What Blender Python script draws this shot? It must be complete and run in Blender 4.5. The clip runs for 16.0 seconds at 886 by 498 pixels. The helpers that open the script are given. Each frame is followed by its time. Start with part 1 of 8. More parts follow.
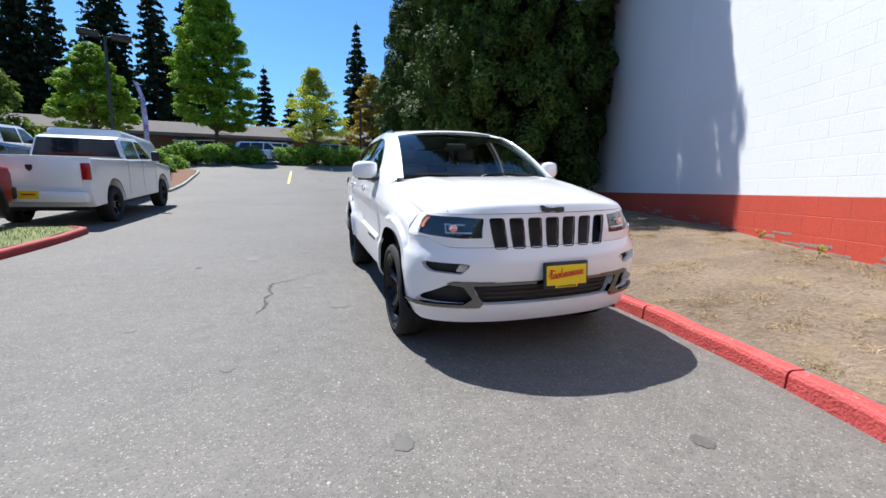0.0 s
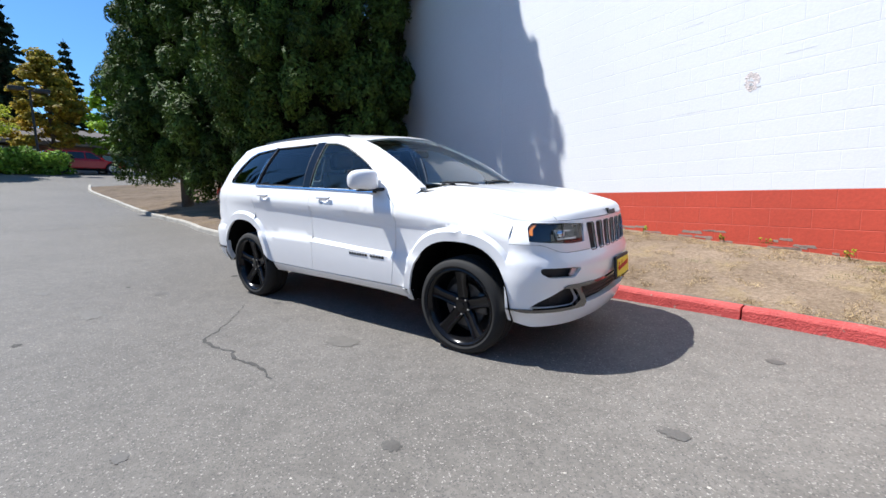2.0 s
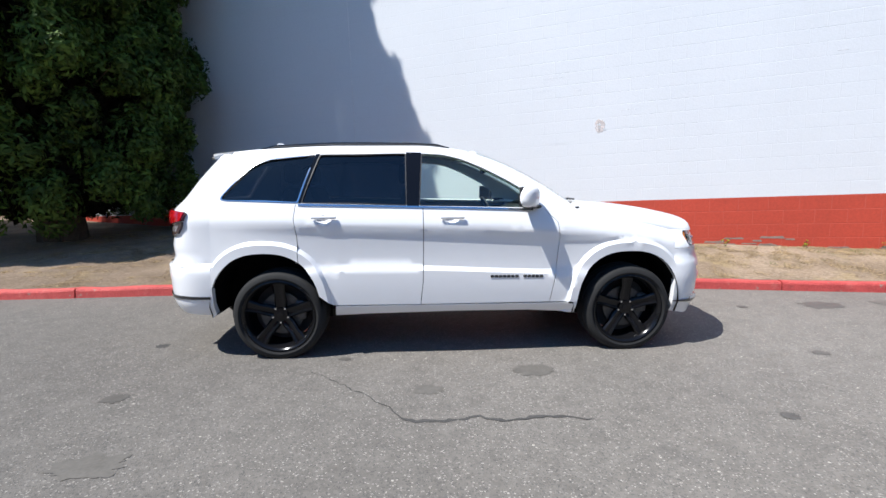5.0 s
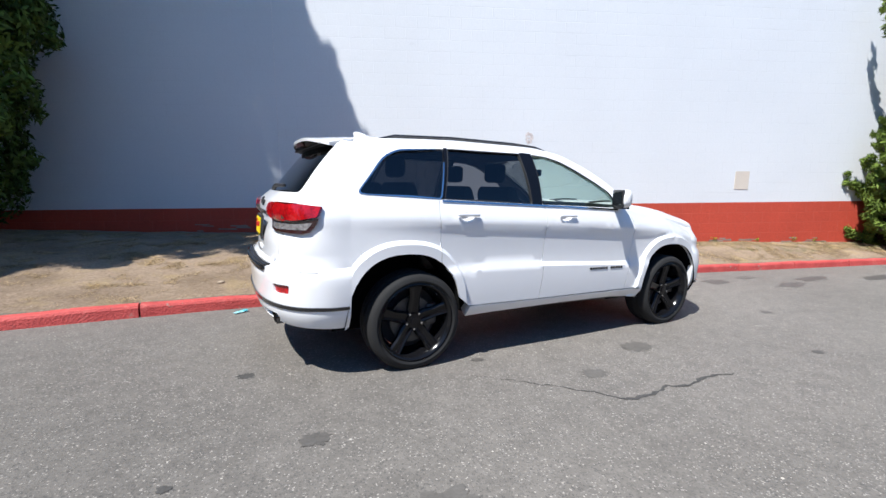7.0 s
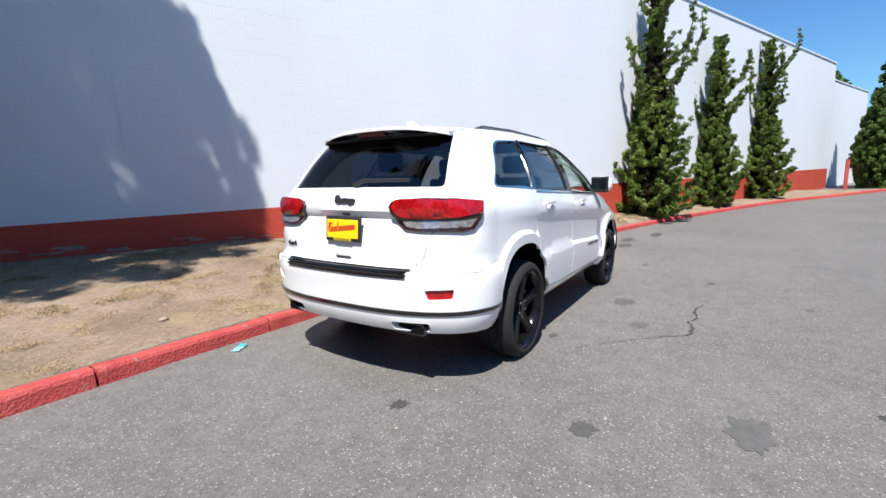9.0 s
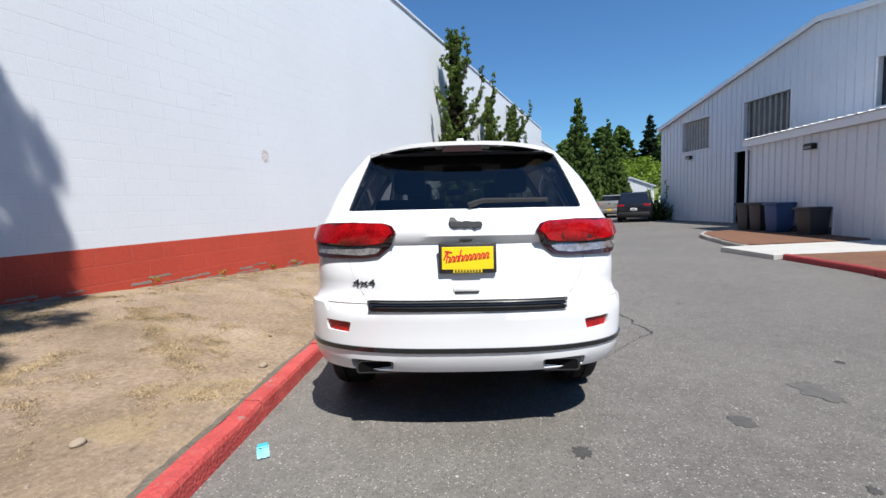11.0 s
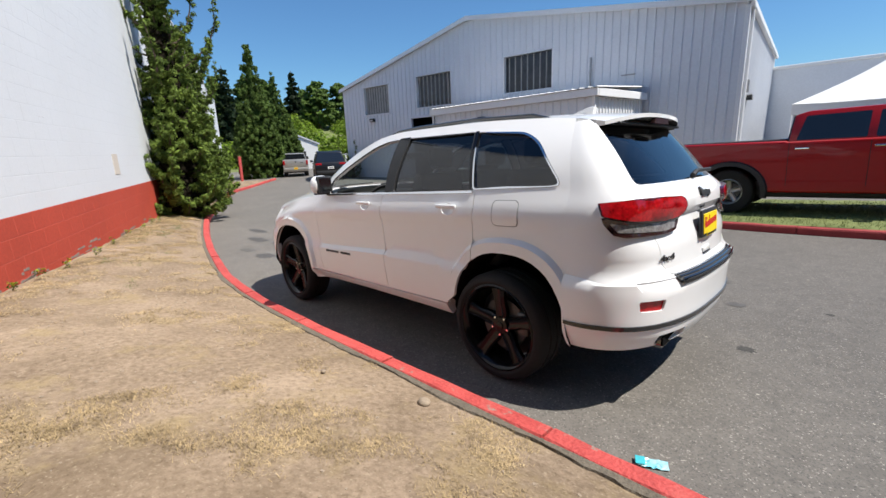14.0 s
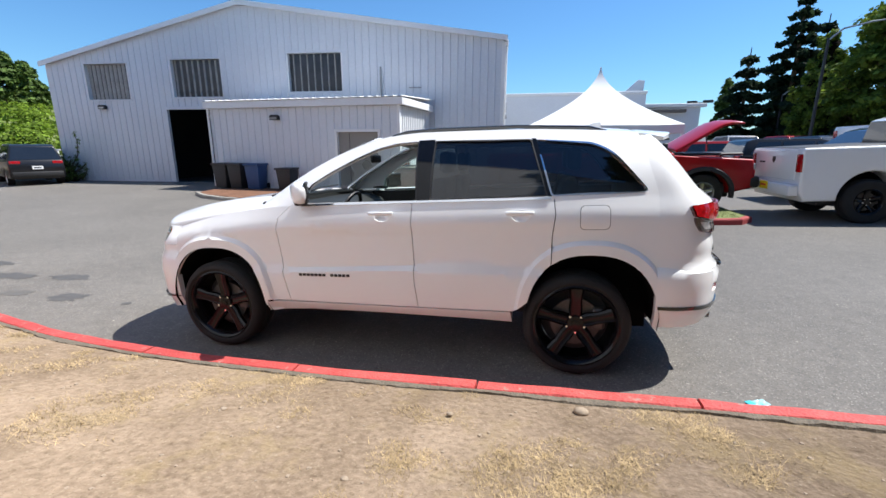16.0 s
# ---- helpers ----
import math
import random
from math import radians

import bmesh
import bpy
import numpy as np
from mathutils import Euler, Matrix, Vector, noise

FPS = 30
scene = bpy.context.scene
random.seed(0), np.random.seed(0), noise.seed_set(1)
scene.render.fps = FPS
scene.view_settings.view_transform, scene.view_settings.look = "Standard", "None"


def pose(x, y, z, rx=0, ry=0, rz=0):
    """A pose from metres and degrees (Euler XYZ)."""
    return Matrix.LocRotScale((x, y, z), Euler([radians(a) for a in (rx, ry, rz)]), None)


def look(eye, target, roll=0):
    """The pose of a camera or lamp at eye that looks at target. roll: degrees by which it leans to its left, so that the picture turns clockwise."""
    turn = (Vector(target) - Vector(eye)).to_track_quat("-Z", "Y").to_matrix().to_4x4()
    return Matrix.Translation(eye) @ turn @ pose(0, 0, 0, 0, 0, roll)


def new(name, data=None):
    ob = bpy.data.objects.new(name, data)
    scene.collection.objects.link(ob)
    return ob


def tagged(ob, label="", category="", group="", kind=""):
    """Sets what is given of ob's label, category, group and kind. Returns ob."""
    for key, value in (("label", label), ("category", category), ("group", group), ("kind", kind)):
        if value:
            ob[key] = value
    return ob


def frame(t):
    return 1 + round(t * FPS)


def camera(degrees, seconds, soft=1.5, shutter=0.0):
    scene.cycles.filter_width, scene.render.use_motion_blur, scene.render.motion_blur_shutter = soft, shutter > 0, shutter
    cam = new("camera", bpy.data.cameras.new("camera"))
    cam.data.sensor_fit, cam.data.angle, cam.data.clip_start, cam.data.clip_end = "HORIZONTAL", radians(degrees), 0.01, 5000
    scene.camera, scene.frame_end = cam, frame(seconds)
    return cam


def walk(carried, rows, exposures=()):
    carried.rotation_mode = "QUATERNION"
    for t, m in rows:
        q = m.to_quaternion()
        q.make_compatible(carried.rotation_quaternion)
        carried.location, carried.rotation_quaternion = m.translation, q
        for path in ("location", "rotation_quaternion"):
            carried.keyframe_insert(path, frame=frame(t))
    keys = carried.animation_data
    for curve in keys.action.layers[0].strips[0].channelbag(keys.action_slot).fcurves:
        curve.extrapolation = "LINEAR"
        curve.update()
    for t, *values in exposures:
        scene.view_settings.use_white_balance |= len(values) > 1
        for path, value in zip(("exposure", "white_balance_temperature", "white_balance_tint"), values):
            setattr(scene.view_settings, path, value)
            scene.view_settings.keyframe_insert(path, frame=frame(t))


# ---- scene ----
cam = camera(91.8, 16.0)
PATH = [
    (0.0, (4.700, -1.605, 1.110), (2.815, -0.990, 0.834), 0.80),
    (0.5, (4.385, -2.115, 1.112), (2.612, -1.228, 0.838), -0.05),
    (1.0, (4.058, -2.612, 1.121), (2.452, -1.453, 0.844), -0.40),
    (1.5, (3.644, -3.035, 1.125), (2.213, -1.662, 0.862), -1.20),
    (2.0, (3.207, -3.443, 1.157), (2.005, -1.865, 0.898), -1.50),
    (2.5, (2.675, -3.760, 1.170), (1.660, -2.054, 0.924), -1.50),
    (3.0, (2.105, -4.032, 1.195), (1.349, -2.197, 0.938), -2.10),
    (3.2, (1.875, -4.105, 1.202), (1.203, -2.239, 0.961), -2.05),
    (5.3, (-0.648, -4.320, 1.326), (-0.402, -2.350, 1.082), -1.89),
    (5.5, (-0.908, -4.279, 1.317), (-0.572, -2.320, 1.098), -1.67),
    (6.0, (-1.489, -4.134, 1.320), (-0.960, -2.217, 1.110), -1.52),
    (6.5, (-2.063, -3.956, 1.334), (-1.291, -2.128, 1.085), -1.62),
    (7.0, (-2.633, -3.701, 1.346), (-1.705, -1.949, 1.085), -0.44),
    (7.5, (-3.174, -3.398, 1.362), (-2.073, -1.758, 1.049), -1.52),
    (8.0, (-3.632, -3.021, 1.368), (-2.331, -1.530, 1.078), -1.04),
    (8.5, (-4.039, -2.627, 1.383), (-2.542, -1.337, 1.076), -1.21),
    (9.0, (-4.321, -2.116, 1.381), (-2.660, -1.045, 1.073), -2.75),
    (9.2, (-4.447, -1.904, 1.380), (-2.717, -0.939, 1.110), -3.02),
    (11.3, (-4.604, 0.380, 1.403), (-2.626, 0.158, 1.199), -3.24),
    (11.5, (-4.578, 0.620, 1.419), (-2.631, 0.214, 1.210), -3.73),
    (12.0, (-4.408, 1.135, 1.415), (-2.528, 0.505, 1.155), -2.67),
    (12.5, (-4.133, 1.655, 1.461), (-2.338, 0.821, 1.174), -1.73),
    (13.0, (-3.828, 2.126, 1.514), (-2.179, 1.046, 1.174), -2.73),
    (13.5, (-3.436, 2.526, 1.566), (-1.928, 1.285, 1.137), -3.52),
    (14.0, (-3.035, 2.923, 1.624), (-1.643, 1.562, 1.161), -2.36),
    (14.5, (-2.591, 3.218, 1.665), (-1.385, 1.698, 1.176), -2.86),
    (15.0, (-2.124, 3.446, 1.673), (-1.136, 1.766, 1.225), -1.48),
    (15.5, (-1.635, 3.628, 1.649), (-0.944, 1.807, 1.195), -0.81),
    (16.0, (-1.110, 3.745, 1.668), (-0.681, 1.849, 1.199), 0.19),
]
walk(cam, [(t, look(eye, target, roll)) for t, eye, target, roll in PATH],
     exposures=[(0.0, 0.88, 6200, 10), (1.5, 0.86, 6200, 10), (3.0, 0.80, 6200, 10), (5.5, 0.68, 6200, 10), (9.0, 0.70, 6200, 10), (11.5, 0.46, 6300, 10), (12.5, 0.42, 6400, 10), (14.5, 0.62, 6600, 10), (16.0, 0.82, 6300, 10)])


# ---- light ----
SUN = Vector((-0.535, -0.255, 1.0)).normalized()      # towards the sun
sky_world = bpy.data.worlds.new("sky")
scene.world = sky_world
sky_world.use_nodes = True
_wn = sky_world.node_tree
_sky = _wn.nodes.new("ShaderNodeTexSky")
_sky.sky_type, _sky.sun_disc = "NISHITA", False
_sky.sun_elevation = math.asin(SUN.z)
_sky.sun_rotation = math.atan2(SUN.x, SUN.y)
_sky.air_density, _sky.dust_density, _sky.ozone_density = 1.15, 0.15, 2.2
_deep = _wn.nodes.new("ShaderNodeMix")
_deep.data_type, _deep.blend_type = "RGBA", "MULTIPLY"
_deep.inputs["Factor"].default_value, _deep.inputs["B"].default_value = 1.0, (0.62, 0.98, 1.30, 1)      # a clear, deep blue sky
_wn.links.new(_sky.outputs[0], _deep.inputs["A"])
_wn.links.new(_deep.outputs["Result"], _wn.nodes["Background"].inputs[0])
_wn.nodes["Background"].inputs[1].default_value = 0.068
sun = new("sun", bpy.data.lights.new("sun", "SUN"))
sun.data.energy, sun.data.angle, sun.data.color = 4.9, radians(0.53), (1.0, 0.965, 0.905)
sun.matrix_world = look(SUN * 60, (0, 0, 0))


# ---- materials ----
def mat(name, col, rough=0.6, metal=0.0, var=0.15, scale=3.0, fine=60.0, bump=0.0, coat=0.0, spec=0.5, rnd=0.0, tint=None):
    """A principled material with broad and fine variation of its colour at world scale."""
    m = bpy.data.materials.new(name)
    m.use_nodes = True
    nt, p = m.node_tree, m.node_tree.nodes["Principled BSDF"]
    N, link = nt.nodes.new, nt.links.new
    geo = N("ShaderNodeNewGeometry")
    broad, grain = N("ShaderNodeTexNoise"), N("ShaderNodeTexNoise")
    for n, s, d in ((broad, scale, 4.0), (grain, fine, 3.0)):
        n.inputs["Scale"].default_value, n.inputs["Detail"].default_value = s, d
        link(geo.outputs["Position"], n.inputs["Vector"])
    add = N("ShaderNodeMath"); add.operation = "ADD"
    link(broad.outputs["Fac"], add.inputs[0]); link(grain.outputs["Fac"], add.inputs[1])
    last = add
    if rnd:
        info = N("ShaderNodeObjectInfo")
        sc = N("ShaderNodeMath"); sc.operation = "MULTIPLY_ADD"
        link(info.outputs["Random"], sc.inputs[0]); sc.inputs[1].default_value = rnd
        link(add.outputs[0], sc.inputs[2]); last = sc
    ramp = N("ShaderNodeMapRange")
    ramp.inputs["From Min"].default_value, ramp.inputs["From Max"].default_value = 0.6, 1.4 + rnd
    link(last.outputs[0], ramp.inputs["Value"])
    mix = N("ShaderNodeMix"); mix.data_type = "RGBA"
    c0 = [max(0, c * (1 - var)) for c in col]
    c1 = [min(1, c * (1 + var)) for c in (tint or col)]
    mix.inputs["A"].default_value, mix.inputs["B"].default_value = (*c0, 1), (*c1, 1)
    link(ramp.outputs["Result"], mix.inputs["Factor"])
    link(mix.outputs["Result"], p.inputs["Base Color"])
    p.inputs["Roughness"].default_value, p.inputs["Metallic"].default_value = rough, metal
    p.inputs["Coat Weight"].default_value, p.inputs["Specular IOR Level"].default_value = coat, spec
    p.inputs["Coat Roughness"].default_value = 0.04
    if bump:
        b = N("ShaderNodeBump")
        b.inputs["Strength"].default_value, b.inputs["Distance"].default_value = bump, 0.02
        link(grain.outputs["Fac"], b.inputs["Height"]); link(b.outputs[0], p.inputs["Normal"])
    return m


def glass(name, tint, gloss=1.0, f0=0.065):
    """A thin pane: it lets light through in its tint and mirrors by the angle."""
    m = bpy.data.materials.new(name)
    m.use_nodes = True
    nt = m.node_tree
    nt.nodes.remove(nt.nodes["Principled BSDF"])
    N, link = nt.nodes.new, nt.links.new
    tr, gl, mx = N("ShaderNodeBsdfTransparent"), N("ShaderNodeBsdfGlossy"), N("ShaderNodeMixShader")
    lw, pw, fr = N("ShaderNodeLayerWeight"), N("ShaderNodeMath"), N("ShaderNodeMath")
    lw.inputs["Blend"].default_value = 0.5
    pw.operation, fr.operation = "POWER", "MULTIPLY_ADD"
    pw.inputs[1].default_value, fr.inputs[1].default_value, fr.inputs[2].default_value = 5.0, 0.92, f0
    link(lw.outputs["Facing"], pw.inputs[0]); link(pw.outputs[0], fr.inputs[0])
    tr.inputs["Color"].default_value = (*tint, 1)
    gl.inputs["Roughness"].default_value = 0.015
    gl.inputs["Color"].default_value = (gloss, gloss, gloss, 1)
    link(fr.outputs[0], mx.inputs[0]); link(tr.outputs[0], mx.inputs[1]); link(gl.outputs[0], mx.inputs[2])
    link(mx.outputs[0], nt.nodes["Material Output"].inputs[0])
    return m


def asphalt_material():
    m = mat("asphalt", (0.156, 0.143, 0.126), 0.64, var=0.2, scale=0.45, fine=7.0, spec=0.32)
    nt = m.node_tree
    p, N, link = nt.nodes["Principled BSDF"], nt.nodes.new, nt.links.new
    p.inputs["Diffuse Roughness"].default_value = 0.35
    old = p.inputs["Base Color"].links[0].from_socket
    geo = N("ShaderNodeNewGeometry")
    vor = N("ShaderNodeTexVoronoi"); vor.inputs["Scale"].default_value = 140.0
    link(geo.outputs["Position"], vor.inputs["Vector"])
    sep = N("ShaderNodeSeparateColor"); link(vor.outputs["Color"], sep.inputs[0])
    pick = N("ShaderNodeMapRange")
    pick.inputs["From Min"].default_value, pick.inputs["From Max"].default_value = 0.935, 0.97
    pick.inputs["To Max"].default_value = 0.75
    link(sep.outputs[0], pick.inputs["Value"])
    light = N("ShaderNodeMix"); light.data_type = "RGBA"
    light.inputs["B"].default_value = (0.38, 0.35, 0.31, 1)
    link(old, light.inputs["A"]); link(pick.outputs["Result"], light.inputs["Factor"])
    dk = N("ShaderNodeMapRange")
    dk.inputs["From Min"].default_value, dk.inputs["From Max"].default_value, dk.inputs["To Max"].default_value = 0.72, 1.0, 0.6
    link(sep.outputs[1], dk.inputs["Value"])
    dark = N("ShaderNodeMix"); dark.data_type = "RGBA"
    dark.inputs["B"].default_value = (0.055, 0.054, 0.053, 1)
    link(light.outputs["Result"], dark.inputs["A"]); link(dk.outputs["Result"], dark.inputs["Factor"])
    # patches of oil and old wear
    st = N("ShaderNodeTexNoise"); st.inputs["Scale"].default_value, st.inputs["Detail"].default_value = 1.1, 6.0
    st.inputs["Roughness"].default_value = 0.65
    link(geo.outputs["Position"], st.inputs["Vector"])
    sr = N("ShaderNodeMapRange")
    sr.inputs["From Min"].default_value, sr.inputs["From Max"].default_value, sr.inputs["To Max"].default_value = 0.62, 0.74, 0.35
    link(st.outputs["Fac"], sr.inputs["Value"])
    stain = N("ShaderNodeMix"); stain.data_type = "RGBA"
    stain.inputs["B"].default_value = (0.07, 0.068, 0.065, 1)
    link(dark.outputs["Result"], stain.inputs["A"]); link(sr.outputs["Result"], stain.inputs["Factor"])
    link(stain.outputs["Result"], p.inputs["Base Color"])
    # coarser stones, picked out light and dark
    vc = N("ShaderNodeTexVoronoi"); vc.inputs["Scale"].default_value = 52.0
    link(geo.outputs["Position"], vc.inputs["Vector"])
    sc = N("ShaderNodeSeparateColor"); link(vc.outputs["Color"], sc.inputs[0])
    tone = N("ShaderNodeMapRange"); tone.inputs["To Min"].default_value, tone.inputs["To Max"].default_value = 0.90, 1.10
    link(sc.outputs[2], tone.inputs["Value"])
    hs = N("ShaderNodeHueSaturation"); link(stain.outputs["Result"], hs.inputs["Color"]); link(tone.outputs["Result"], hs.inputs["Value"])
    link(hs.outputs[0], p.inputs["Base Color"])
    b = N("ShaderNodeBump"); b.inputs["Strength"].default_value, b.inputs["Distance"].default_value = 0.32, 0.004
    link(vor.outputs["Distance"], b.inputs["Height"]); link(b.outputs[0], p.inputs["Normal"])
    return m


def dirt_material():
    m = mat("dry_dirt", (0.203, 0.144, 0.097), 0.95, var=0.28, scale=1.3, fine=28.0, bump=0.7, tint=(0.284, 0.215, 0.154), spec=0.12)
    nt = m.node_tree
    p, N, link = nt.nodes["Principled BSDF"], nt.nodes.new, nt.links.new
    p.inputs["Diffuse Roughness"].default_value = 0.8
    old = p.inputs["Base Color"].links[0].from_socket
    geo = N("ShaderNodeNewGeometry")
    # darker earth and leaf litter in patches, thatch of old straw, crumbs and pale grit at a finer scale
    for sc, lo, hi, most, col in ((0.9, 0.50, 0.68, 0.55, (0.125, 0.088, 0.055, 1)), (2.1, 0.53, 0.66, 0.6, (0.30, 0.225, 0.118, 1)), (7.0, 0.56, 0.72, 0.5, (0.12, 0.086, 0.055, 1)), (26.0, 0.55, 0.68, 0.7, (0.13, 0.092, 0.058, 1)), (70.0, 0.56, 0.68, 0.75, (0.37, 0.30, 0.21, 1)), (120.0, 0.57, 0.68, 0.75, (0.10, 0.072, 0.045, 1))):
        n = N("ShaderNodeTexNoise"); n.inputs["Scale"].default_value, n.inputs["Detail"].default_value = sc, 7.0
        n.inputs["Roughness"].default_value = 0.68
        link(geo.outputs["Position"], n.inputs["Vector"])
        r = N("ShaderNodeMapRange")
        r.inputs["From Min"].default_value, r.inputs["From Max"].default_value, r.inputs["To Max"].default_value = lo, hi, most
        link(n.outputs["Fac"], r.inputs["Value"])
        mx = N("ShaderNodeMix"); mx.data_type = "RGBA"
        mx.inputs["B"].default_value = col
        link(old, mx.inputs["A"]); link(r.outputs["Result"], mx.inputs["Factor"])
        old = mx.outputs["Result"]
    link(old, p.inputs["Base Color"])
    return m


def kerb_material():
    """Red paint on concrete, scuffed pale and worn through in spots."""
    m = mat("red_painted_kerb", (0.43, 0.045, 0.042), 0.7, var=0.3, scale=5.0, fine=55.0, bump=0.5, rnd=0.25, tint=(0.48, 0.075, 0.065))
    nt = m.node_tree
    p, N, link = nt.nodes["Principled BSDF"], nt.nodes.new, nt.links.new
    old = p.inputs["Base Color"].links[0].from_socket
    geo = N("ShaderNodeNewGeometry")
    for sc, lo, hi, most, col in ((6.0, 0.58, 0.70, 0.45, (0.55, 0.15, 0.125, 1)), (14.0, 0.63, 0.69, 0.8, (0.27, 0.215, 0.175, 1)), (4.0, 0.60, 0.74, 0.5, (0.20, 0.035, 0.03, 1))):
        n = N("ShaderNodeTexNoise"); n.inputs["Scale"].default_value, n.inputs["Detail"].default_value = sc, 6.0
        n.inputs["Roughness"].default_value = 0.62
        link(geo.outputs["Position"], n.inputs["Vector"])
        r = N("ShaderNodeMapRange")
        r.inputs["From Min"].default_value, r.inputs["From Max"].default_value, r.inputs["To Max"].default_value = lo, hi, most
        link(n.outputs["Fac"], r.inputs["Value"])
        mx = N("ShaderNodeMix"); mx.data_type = "RGBA"
        mx.inputs["B"].default_value = col
        link(old, mx.inputs["A"]); link(r.outputs["Result"], mx.inputs["Factor"])
        old = mx.outputs["Result"]
    link(old, p.inputs["Base Color"])
    return m


M_ASPHALT = asphalt_material()
M_DIRT = dirt_material()
M_STRAW = mat("straw", (0.185, 0.118, 0.055), 0.9, var=0.5, scale=5.0, fine=40, tint=(0.43, 0.320, 0.172))
M_GRASS = mat("green_grass", (0.09, 0.13, 0.03), 0.9, var=0.3, scale=2.0, fine=40, tint=(0.16, 0.18, 0.06))
M_KERB = kerb_material()
M_CONC = mat("concrete", (0.33, 0.31, 0.27), 0.9, var=0.25, scale=3.0, fine=45.0, bump=0.5)
M_WALL = mat("white_wall_paint", (0.685, 0.70, 0.715), 0.75, var=0.035, scale=0.7, fine=35.0, bump=0.07)
M_RED = mat("red_wall_paint", (0.46, 0.058, 0.030), 0.75, var=0.16, scale=0.9, fine=30.0, bump=0.10)
M_JOINT = mat("wall_joint", (0.66, 0.675, 0.69), 0.85, var=0.1, scale=1, fine=40)
M_JOINTR = mat("red_wall_joint", (0.46, 0.085, 0.055), 0.85, var=0.1, scale=1, fine=40)
M_METAL = mat("painted_steel_cladding", (0.66, 0.68, 0.71), 0.45, var=0.06, scale=0.6, fine=12.0, spec=0.4)
M_TRIM = mat("white_metal_trim", (0.78, 0.78, 0.77), 0.5, var=0.05, scale=1.0, fine=15.0)
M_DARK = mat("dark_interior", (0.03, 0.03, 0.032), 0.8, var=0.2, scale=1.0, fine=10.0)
M_DOOR = mat("taupe_door", (0.24, 0.225, 0.205), 0.6, var=0.06, scale=1.0, fine=20.0)
M_BLACK = mat("black_plastic", (0.02, 0.02, 0.021), 0.55, var=0.2, scale=6.0, fine=80.0)
M_GLOSSBLACK = mat("gloss_black", (0.010, 0.010, 0.011), 0.12, var=0.1, scale=6.0, fine=40.0, coat=0.6)
M_TYRE = mat("tyre_rubber", (0.013, 0.013, 0.013), 0.85, var=0.25, scale=8.0, fine=90.0)
M_CHROME = mat("chrome", (0.78, 0.79, 0.80), 0.12, 1.0, var=0.03, scale=4.0, fine=30.0)
M_STEEL = mat("grey_steel", (0.35, 0.35, 0.35), 0.4, 0.8, var=0.15, scale=8.0, fine=60.0)
M_WHITE = mat("white_car_paint", (0.85, 0.85, 0.85), 0.32, var=0.012, scale=1.0, fine=12.0, coat=0.9)
M_TRUCKRED = mat("red_car_paint", (0.34, 0.003, 0.006), 0.35, var=0.06, scale=1.0, fine=12.0, coat=0.35, spec=0.3)
M_CARBLACK = mat("black_car_paint", (0.010, 0.010, 0.012), 0.3, var=0.05, scale=1.0, fine=12.0, coat=0.35, spec=0.3)
M_CARGREY = mat("silver_car_paint", (0.42, 0.40, 0.36), 0.35, 0.5, var=0.05, scale=1.0, fine=12.0, coat=0.8)
M_CARBLUE = mat("blue_car_paint", (0.02, 0.035, 0.06), 0.25, 0.2, var=0.05, scale=1.0, fine=12.0, coat=0.8)
M_LENS = mat("red_lens", (0.36, 0.005, 0.008), 0.12, var=0.6, scale=16.0, fine=70.0, coat=0.6, spec=0.4)
M_LENSDARK = mat("dark_red_lens", (0.085, 0.004, 0.006), 0.12, var=0.2, scale=9.0, fine=70.0, coat=1.0)
M_LAMPCLEAR = mat("clear_lens", (0.42, 0.42, 0.42), 0.15, 0.3, var=0.35, scale=14.0, fine=70.0, coat=1.0)
M_AMBER = mat("amber_lens", (0.90, 0.26, 0.03), 0.2, var=0.15, scale=9.0, fine=70.0, coat=1.0)
M_YELLOW = mat("yellow_plate", (0.86, 0.62, 0.01), 0.4, var=0.04, scale=9.0, fine=50.0)
M_REDINK = mat("red_ink", (0.62, 0.03, 0.02), 0.5, var=0.05)
M_SEAT = mat("dark_leather", (0.03, 0.028, 0.027), 0.5, var=0.2, scale=6.0, fine=80.0)
M_BARK = mat("bark", (0.11, 0.08, 0.055), 0.95, var=0.35, scale=4.0, fine=30.0, bump=0.8)
M_WOOD = mat("brown_stained_wood", (0.22, 0.075, 0.04), 0.8, var=0.2, scale=4.0, fine=30.0)
M_TENT = mat("white_tent_fabric", (0.66, 0.66, 0.655), 0.6, var=0.03, scale=1.0, fine=10.0)
M_ROOF = mat("brown_roof", (0.15, 0.13, 0.115), 0.9, var=0.15, scale=0.5, fine=5.0)
M_BRICK = mat("brown_brick_facade", (0.22, 0.12, 0.075), 0.9, var=0.25, scale=0.5, fine=6.0)
M_BINBLACK = mat("dark_bin_plastic", (0.03, 0.032, 0.034), 0.5, var=0.1)
M_BINBLUE = mat("blue_bin_plastic", (0.03, 0.075, 0.19), 0.5, var=0.1)
M_HVAC = mat("beige_sheet_metal", (0.36, 0.34, 0.29), 0.5, var=0.08)
M_MULCH = mat("bark_mulch", (0.16, 0.075, 0.04), 0.95, var=0.35, scale=3.0, fine=30.0, bump=0.8)
M_STONE = mat("grey_stone", (0.30, 0.235, 0.17), 0.9, var=0.25, scale=6.0, fine=50.0, bump=0.4)
M_PAINTLINE = mat("yellow_road_paint", (0.62, 0.48, 0.16), 0.8, var=0.25, scale=5.0, fine=40.0)
M_WHITELINE = mat("white_road_paint", (0.6, 0.6, 0.57), 0.8, var=0.2, scale=5.0, fine=40.0)
